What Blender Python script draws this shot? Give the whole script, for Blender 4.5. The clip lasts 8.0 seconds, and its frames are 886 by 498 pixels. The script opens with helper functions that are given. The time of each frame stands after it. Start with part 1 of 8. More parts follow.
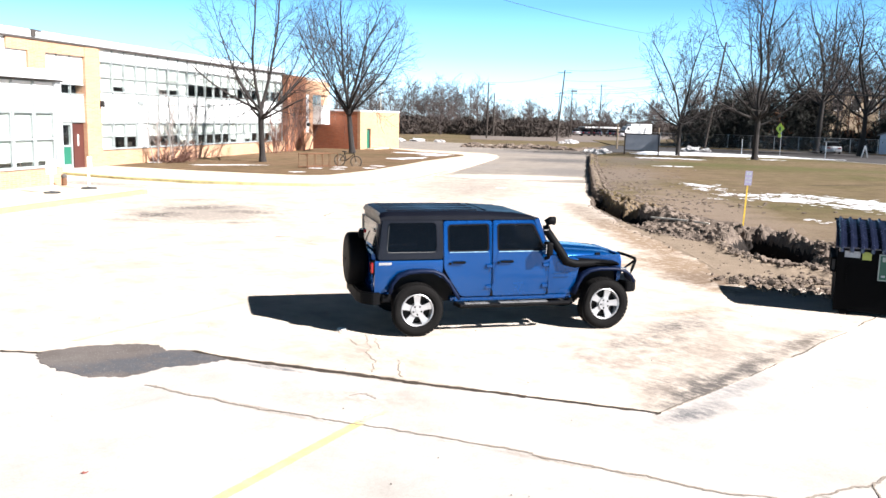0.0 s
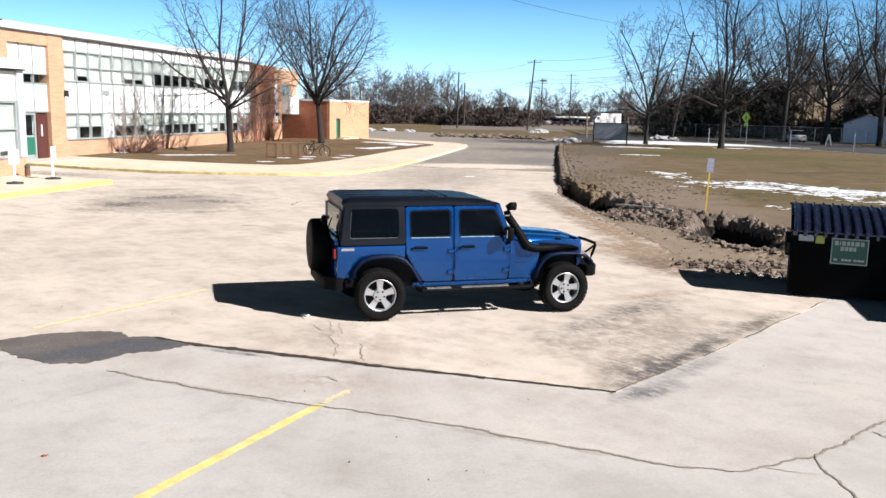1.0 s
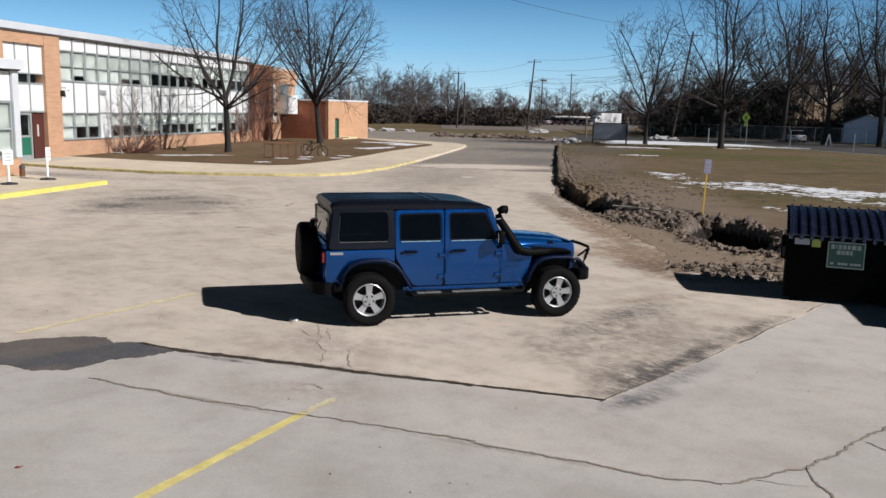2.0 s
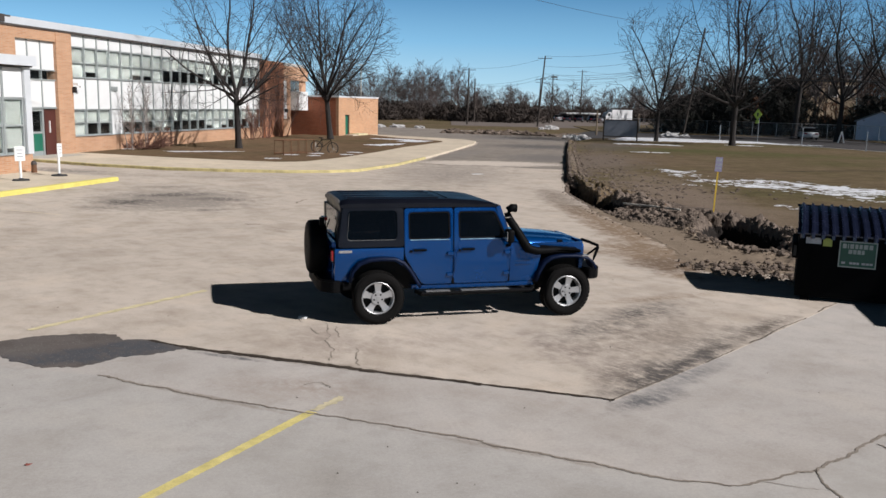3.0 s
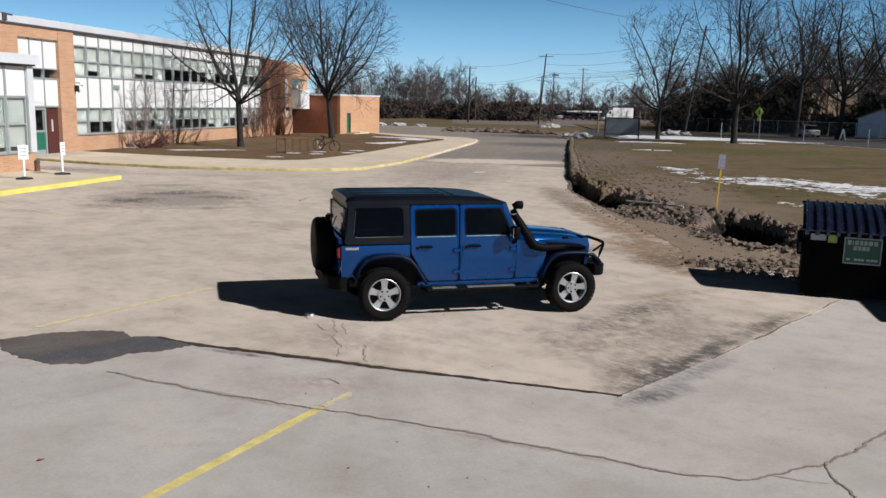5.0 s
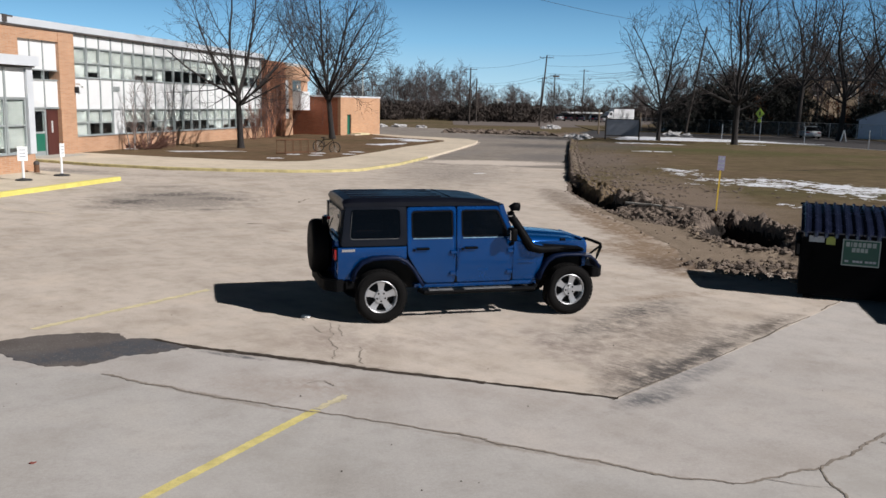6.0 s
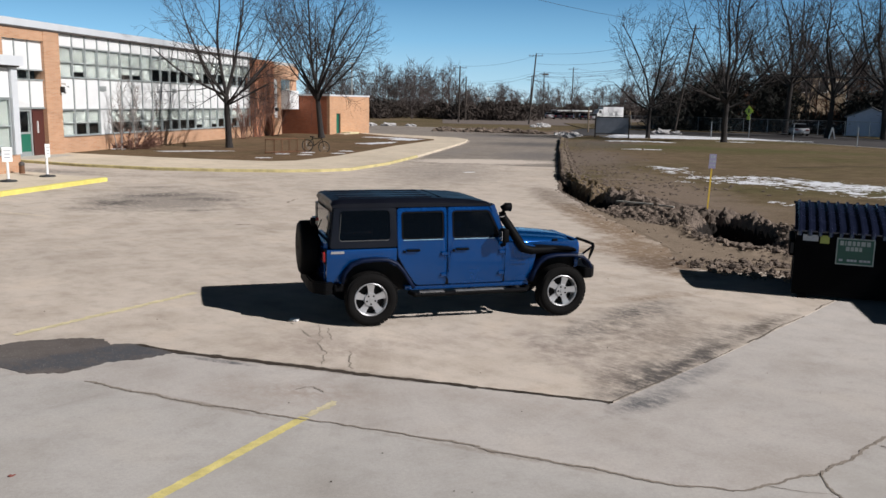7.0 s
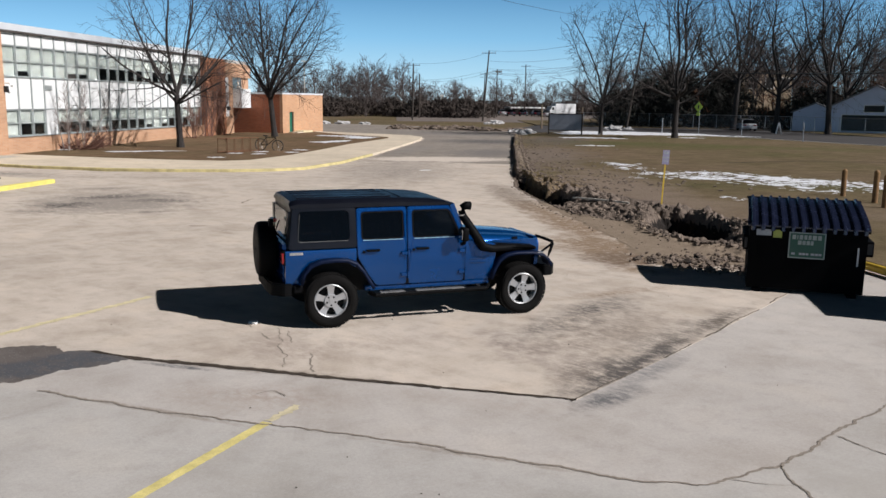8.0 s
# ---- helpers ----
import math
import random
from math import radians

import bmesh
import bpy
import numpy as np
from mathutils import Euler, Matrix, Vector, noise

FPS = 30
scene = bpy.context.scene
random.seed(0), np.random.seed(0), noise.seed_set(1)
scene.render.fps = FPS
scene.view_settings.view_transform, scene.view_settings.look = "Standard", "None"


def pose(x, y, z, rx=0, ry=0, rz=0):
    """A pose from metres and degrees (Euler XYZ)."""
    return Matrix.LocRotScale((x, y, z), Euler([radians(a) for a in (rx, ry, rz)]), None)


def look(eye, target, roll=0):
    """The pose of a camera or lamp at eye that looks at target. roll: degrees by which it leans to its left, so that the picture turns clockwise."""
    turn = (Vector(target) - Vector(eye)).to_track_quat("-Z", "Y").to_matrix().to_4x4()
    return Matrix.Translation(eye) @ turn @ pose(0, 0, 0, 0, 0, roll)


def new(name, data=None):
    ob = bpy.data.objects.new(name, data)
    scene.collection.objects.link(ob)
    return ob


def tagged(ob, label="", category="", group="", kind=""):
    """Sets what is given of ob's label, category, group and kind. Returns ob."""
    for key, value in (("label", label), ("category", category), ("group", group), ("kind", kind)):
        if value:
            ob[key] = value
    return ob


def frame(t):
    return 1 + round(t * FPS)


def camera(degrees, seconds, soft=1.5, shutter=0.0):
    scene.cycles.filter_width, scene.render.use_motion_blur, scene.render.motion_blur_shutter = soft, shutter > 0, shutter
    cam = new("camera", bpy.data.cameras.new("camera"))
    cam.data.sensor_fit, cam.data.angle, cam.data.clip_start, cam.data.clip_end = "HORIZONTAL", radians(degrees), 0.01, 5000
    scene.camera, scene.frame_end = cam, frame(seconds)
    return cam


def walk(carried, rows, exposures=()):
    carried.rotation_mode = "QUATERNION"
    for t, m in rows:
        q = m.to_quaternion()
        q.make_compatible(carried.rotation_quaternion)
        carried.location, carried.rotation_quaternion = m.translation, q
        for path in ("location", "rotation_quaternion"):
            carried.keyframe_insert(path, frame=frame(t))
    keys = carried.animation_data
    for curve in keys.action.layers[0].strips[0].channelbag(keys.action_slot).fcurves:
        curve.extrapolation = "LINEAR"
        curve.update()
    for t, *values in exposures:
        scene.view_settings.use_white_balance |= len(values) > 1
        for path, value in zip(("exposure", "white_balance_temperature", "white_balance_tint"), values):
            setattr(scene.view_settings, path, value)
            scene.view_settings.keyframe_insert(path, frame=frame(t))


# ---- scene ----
cam = camera(55.0, 8.0)
PATH = [
    (0, (-2.8, -11.667, 3.145), (-2.289, -9.757, 2.841), 1.4),
    (0.5, (-2.754, -11.769, 3.157), (-2.223, -9.866, 2.846), 1.4),
    (1, (-2.698, -11.864, 3.103), (-2.125, -9.976, 2.778), 1.3),
    (2.5, (-2.459, -11.694, 3.165), (-1.89, -9.805, 2.838), 1.4),
    (3, (-2.484, -11.722, 3.17), (-1.935, -9.829, 2.835), 1.4),
    (3.5, (-2.516, -11.659, 3.171), (-1.975, -9.763, 2.833), 1.4),
    (4, (-2.598, -11.68, 3.151), (-2.057, -9.785, 2.811), 1.3),
    (4.5, (-2.593, -11.733, 3.15), (-2.045, -9.84, 2.81), 1.3),
    (6, (-2.5, -11.721, 3.156), (-1.955, -9.826, 2.82), 1.3),
    (6.5, (-2.474, -11.648, 3.161), (-1.926, -9.754, 2.825), 1.2),
    (7, (-2.452, -11.525, 3.164), (-1.885, -9.637, 2.825), 1.1),
    (7.5, (-2.45, -11.446, 3.168), (-1.842, -9.571, 2.829), 1.0),
    (8, (-2.499, -11.45, 3.18), (-1.833, -9.596, 2.837), 0.8),
]
walk(cam, [(t, look(eye, target, roll)) for t, eye, target, roll in PATH],
     [(0, 2.12), (0.5, 2.04), (0.75, 1.78), (1, 1.46), (1.5, 0.98), (2, 0.69), (2.3, 0.62), (7, 0.62), (7.5, 0.65), (8, 0.73)])

# ---------- light and sky ----------
SUN_DIR = Vector((1.0, -0.9, 1.0)).normalized()
world = bpy.data.worlds.new("world")
scene.world = world
world.use_nodes = True
wn = world.node_tree.nodes
sky = wn.new("ShaderNodeTexSky")
sky.sky_type = "NISHITA"
sky.sun_disc = False
sky.sun_elevation = math.asin(SUN_DIR.z)
sky.sun_rotation = math.atan2(SUN_DIR.x, SUN_DIR.y)
sky.air_density = 0.9
sky.altitude = 800
sky.dust_density = 0.0
sky.ozone_density = 4.0
wn["Background"].inputs["Strength"].default_value = 0.003
vivid = wn.new("ShaderNodeHueSaturation")
vivid.inputs["Saturation"].default_value = 1.0
world.node_tree.links.new(sky.outputs[0], vivid.inputs["Color"])
world.node_tree.links.new(vivid.outputs[0], wn["Background"].inputs["Color"])
sun = new("sun", bpy.data.lights.new("sun", "SUN"))
sun.data.energy = 3.8
sun.data.angle = radians(0.55)
sun.data.color = (1.0, 0.975, 0.975)
sun.matrix_world = look(SUN_DIR * 200, (0, 0, 0))


# ---------- materials ----------
def ramp(nt, src, stops):
    r = nt.nodes.new("ShaderNodeValToRGB")
    els = r.color_ramp.elements
    while len(els) < len(stops):
        els.new(0.5)
    for e, (p, c) in zip(els, stops):
        e.position, e.color = p, (*c, 1) if len(c) == 3 else c
    nt.links.new(src, r.inputs[0])
    return r.outputs[0]


def noise_node(nt, scale, detail=6, rough=0.6, vec=None):
    n = nt.nodes.new("ShaderNodeTexNoise")
    n.inputs["Scale"].default_value = scale
    n.inputs["Detail"].default_value = detail
    n.inputs["Roughness"].default_value = rough
    if vec is not None:
        nt.links.new(vec, n.inputs["Vector"])
    return n.outputs[0]


def mix(nt, fac, a, b, mode="MIX"):
    m = nt.nodes.new("ShaderNodeMix")
    m.data_type, m.blend_type = "RGBA", mode
    for idx, v in ((0, fac), (6, a), (7, b)):
        if isinstance(v, (int, float)):
            m.inputs[idx].default_value = v
        elif isinstance(v, tuple):
            m.inputs[idx].default_value = (*v, 1)
        else:
            nt.links.new(v, m.inputs[idx])
    return m.outputs[2]


def calc(nt, op, a, b=0.0):
    m = nt.nodes.new("ShaderNodeMath")
    m.operation = op
    m.use_clamp = False
    for i, v in enumerate((a, b)):
        if isinstance(v, (int, float)):
            m.inputs[i].default_value = v
        else:
            nt.links.new(v, m.inputs[i])
    return m.outputs[0]


def base(name):
    m = bpy.data.materials.new(name)
    m.use_nodes = True
    nt = m.node_tree
    return m, nt, nt.nodes["Principled BSDF"]


def coords(nt, stretch=(1, 1, 1), turn=0.0):
    tc = nt.nodes.new("ShaderNodeTexCoord")
    mp = nt.nodes.new("ShaderNodeMapping")
    mp.inputs["Scale"].default_value = stretch
    mp.inputs["Rotation"].default_value = (0, 0, turn)
    nt.links.new(tc.outputs["Object"], mp.inputs["Vector"])
    return mp.outputs[0]


def bump(nt, p, height, strength=0.3, dist=0.02):
    b = nt.nodes.new("ShaderNodeBump")
    b.inputs["Strength"].default_value = strength
    b.inputs["Distance"].default_value = dist
    nt.links.new(height, b.inputs["Height"])
    nt.links.new(b.outputs[0], p.inputs["Normal"])


def plain(name, colour, rough=0.6, metal=0.0, vary=0.12, scale=6.0, bumpy=0.0, coat=0.0, grain=60.0, gloss=0.5):
    """A surface of one colour with blotches and grain at two scales."""
    m, nt, p = base(name)
    v = coords(nt)
    big, fine = noise_node(nt, scale, 5, 0.6, v), noise_node(nt, grain, 4, 0.6, v)
    dark = tuple(c * (1 - vary * 1.6) for c in colour)
    light = tuple(min(1, c * (1 + vary)) for c in colour)
    c1 = ramp(nt, big, [(0.3, dark), (0.7, light)])
    c2 = mix(nt, 0.35, c1, ramp(nt, fine, [(0.3, dark), (0.7, light)]))
    nt.links.new(c2, p.inputs["Base Color"])
    p.inputs["Metallic"].default_value = metal
    p.inputs["Coat Weight"].default_value = coat
    p.inputs["Specular IOR Level"].default_value = gloss
    p.inputs["Coat Roughness"].default_value = 0.06
    nt.links.new(ramp(nt, big, [(0.25, (max(0, rough - 0.08),) * 3), (0.75, (min(1, rough + 0.08),) * 3)]), p.inputs["Roughness"])
    if bumpy:
        bump(nt, p, fine, bumpy, 0.01)
    return m


def blotch(nt, v, x, y, rx, ry, turn, soft=0.5, wobble=0.35, scale=1.6):
    """1 inside a ragged patch round (x, y), 0 outside."""
    mp = nt.nodes.new("ShaderNodeMapping")
    mp.vector_type = "TEXTURE"
    mp.inputs["Location"].default_value = (x, y, 0)
    mp.inputs["Rotation"].default_value = (0, 0, turn)
    mp.inputs["Scale"].default_value = (rx, ry, 100)
    nt.links.new(v, mp.inputs["Vector"])
    ln = nt.nodes.new("ShaderNodeVectorMath")
    ln.operation = "LENGTH"
    nt.links.new(mp.outputs[0], ln.inputs[0])
    n = noise_node(nt, scale, 6, 0.7, v)
    d = calc(nt, "ADD", ln.outputs["Value"], calc(nt, "MULTIPLY", calc(nt, "SUBTRACT", n, 0.5), wobble * 4))
    return ramp(nt, d, [(max(0.0, 1 - soft), (1, 1, 1)), (1.0, (0, 0, 0))])


def streaks(nt, angle, long, short):
    """Coordinates drawn out along an angle."""
    tc = nt.nodes.new("ShaderNodeTexCoord")
    mp = nt.nodes.new("ShaderNodeMapping")
    mp.vector_type = "TEXTURE"
    mp.inputs["Rotation"].default_value = (0, 0, angle)
    mp.inputs["Scale"].default_value = (long, short, 1)
    nt.links.new(tc.outputs["Object"], mp.inputs["Vector"])
    return mp.outputs[0]


def lot_material(name, tint, stains=(), contrast=0.8, gravel=0.0, wear=0.16):
    """Old bleached paving: fine aggregate, broad soft mottling, scrapes and dark worn patches."""
    m, nt, p = base(name)
    v = coords(nt)
    vs = streaks(nt, -1.05, 1.6, 0.5)
    big, mid, mott = noise_node(nt, 0.22, 5, 0.55, v), noise_node(nt, 0.85, 5, 0.55, v), noise_node(nt, 3.2, 7, 0.62, v)
    fine, grit, streak = noise_node(nt, 95, 3, 0.7, v), noise_node(nt, 26, 4, 0.7, v), noise_node(nt, 1.0, 7, 0.66, vs)

    def shade(x):
        return tuple(1 - contrast * (1 - k) for k in x)
    c = ramp(nt, big, [(0.32, tuple(t * 0.90 for t in tint)), (0.68, tuple(t * 1.06 for t in tint))])
    c = mix(nt, 1.0, c, ramp(nt, mid, [(0.32, shade((0.86, 0.84, 0.815))), (0.52, (1, 1, 1)), (0.72, shade((1.05, 1.03, 1.0)))]), "MULTIPLY")
    c = mix(nt, 0.6, c, ramp(nt, mott, [(0.30, shade((0.77, 0.755, 0.74))), (0.50, (1, 1, 1)), (0.72, shade((1.08, 1.075, 1.07)))]), "MULTIPLY")
    c = mix(nt, wear, c, ramp(nt, streak, [(0.32, shade((0.72, 0.70, 0.68))), (0.52, (1, 1, 1))]), "MULTIPLY")
    c = mix(nt, 0.6, c, ramp(nt, grit, [(0.3, (0.84, 0.84, 0.84)), (0.6, (1, 1, 1)), (0.8, (1.05, 1.05, 1.04))]), "MULTIPLY")
    c = mix(nt, 0.5, c, ramp(nt, fine, [(0.25, (0.70, 0.70, 0.70)), (0.6, (1, 1, 1)), (0.8, (1.10, 1.10, 1.08))]), "MULTIPLY")
    broken = noise_node(nt, 3.0, 9, 0.76, streaks(nt, -1.15, 0.62, 0.24))
    broken = calc(nt, "ADD", calc(nt, "MULTIPLY", broken, 0.5), calc(nt, "MULTIPLY", noise_node(nt, 4.5, 9, 0.78, v), 0.5))
    br = ramp(nt, broken, [(0.42, (0.12, 0.12, 0.12)), (0.56, (1, 1, 1))])
    for x, y, rx, ry, turn, colour, amount, soft in stains:
        f = blotch(nt, v, x, y, rx, ry, turn, soft)
        c = mix(nt, calc(nt, "MULTIPLY", calc(nt, "MULTIPLY", f, amount), br), c, colour)
    if gravel:
        vo = nt.nodes.new("ShaderNodeTexVoronoi")
        vo.inputs["Scale"].default_value = 30
        nt.links.new(v, vo.inputs["Vector"])
        c = mix(nt, ramp(nt, vo.outputs["Distance"], [(0.08, (gravel,) * 3), (0.2, (0, 0, 0))]), c, (0.30, 0.29, 0.285))
    nt.links.new(c, p.inputs["Base Color"])
    p.inputs["Roughness"].default_value = 0.92
    p.inputs["Specular IOR Level"].default_value = 0.2
    h = calc(nt, "ADD", calc(nt, "MULTIPLY", fine, 0.25), calc(nt, "ADD", mott, calc(nt, "MULTIPLY", streak, 0.5)))
    bump(nt, p, h, 0.22, 0.02)
    return m


def turf_material(name="winter_lawn", tones=((0.172, 0.130, 0.093), (0.145, 0.116, 0.074), (0.108, 0.102, 0.052)), bare=()):
    """Winter lawn: straw and dull green with bare soil."""
    m, nt, p = base(name)
    v = coords(nt)
    big, mid, fine = noise_node(nt, 0.10, 5, 0.6, v), noise_node(nt, 0.9, 7, 0.7, v), noise_node(nt, 14, 5, 0.75, v)
    c = ramp(nt, big, [(0.34, tones[0]), (0.52, tones[1]), (0.70, tones[2])])
    c = mix(nt, 0.6, c, ramp(nt, mid, [(0.3, (0.42, 0.38, 0.33)), (0.68, (1.2, 1.15, 1.08))]), "MULTIPLY")
    c = mix(nt, 0.7, c, ramp(nt, fine, [(0.3, (0.5, 0.5, 0.45)), (0.7, (1.2, 1.18, 1.1))]), "MULTIPLY")
    for x, y, rx, ry, turn, colour, amount in bare:
        c = mix(nt, calc(nt, "MULTIPLY", blotch(nt, v, x, y, rx, ry, turn, 0.7, 0.5, 0.6), amount), c, mix(nt, 0.7, colour, ramp(nt, fine, [(0.3, (0.6, 0.6, 0.6)), (0.7, (1.15, 1.15, 1.15))]), "MULTIPLY"))
    nt.links.new(c, p.inputs["Base Color"])
    p.inputs["Roughness"].default_value = 1.0
    p.inputs["Specular IOR Level"].default_value = 0.05
    bump(nt, p, calc(nt, "ADD", fine, calc(nt, "MULTIPLY", mid, 2.0)), 0.6, 0.05)
    return m


def soil_material(name, a, b):
    m, nt, p = base(name)
    v = coords(nt)
    mid, fine = noise_node(nt, 2.5, 7, 0.7, v), noise_node(nt, 28, 4, 0.7, v)
    c = mix(nt, 0.5, ramp(nt, mid, [(0.3, a), (0.7, b)]), ramp(nt, fine, [(0.3, a), (0.7, b)]))
    nt.links.new(c, p.inputs["Base Color"])
    p.inputs["Roughness"].default_value = 1.0
    p.inputs["Specular IOR Level"].default_value = 0.1
    bump(nt, p, fine, 0.6, 0.02)
    return m


def brick_material(name, a, b, mortar, along):
    """Brick courses at true size for walls that stay far off; along is the wall's turn."""
    m, nt, p = base(name)
    tc = nt.nodes.new("ShaderNodeTexCoord")
    sep = nt.nodes.new("ShaderNodeSeparateXYZ")
    com = nt.nodes.new("ShaderNodeCombineXYZ")
    nt.links.new(tc.outputs["Object"], sep.inputs[0])
    u = calc(nt, "ADD", calc(nt, "MULTIPLY", sep.outputs[0], math.cos(along)), calc(nt, "MULTIPLY", sep.outputs[1], math.sin(along)))
    nt.links.new(u, com.inputs[0])
    nt.links.new(sep.outputs[2], com.inputs[1])
    br = nt.nodes.new("ShaderNodeTexBrick")
    nt.links.new(com.outputs[0], br.inputs["Vector"])
    for key, val in (("Scale", 1.0), ("Mortar Size", 0.006), ("Brick Width", 0.21), ("Row Height", 0.075), ("Bias", 0.0)):
        br.inputs[key].default_value = val
    br.inputs["Color1"].default_value, br.inputs["Color2"].default_value, br.inputs["Mortar"].default_value = (*a, 1), (*b, 1), (*mortar, 1)
    big = noise_node(nt, 0.7, 6, 0.65, tc.outputs["Object"])
    c = mix(nt, 0.5, br.outputs["Color"], ramp(nt, big, [(0.3, (0.72, 0.70, 0.68)), (0.65, (1.05, 1.05, 1.05))]), "MULTIPLY")
    nt.links.new(c, p.inputs["Base Color"])
    p.inputs["Roughness"].default_value = 0.88
    bump(nt, p, br.outputs["Fac"], -0.4, 0.01)
    return m


def glass_material(name, tint, rough=0.02, clear=1.0, ior=1.45):
    m, nt, p = base(name)
    p.inputs["IOR"].default_value = ior
    p.inputs["Base Color"].default_value = (*tint, 1)
    p.inputs["Transmission Weight"].default_value = clear
    v = coords(nt)
    nt.links.new(ramp(nt, noise_node(nt, 3.0, 4, 0.6, v), [(0.3, (rough,) * 3), (0.7, (rough + 0.06,) * 3)]), p.inputs["Roughness"])
    return m


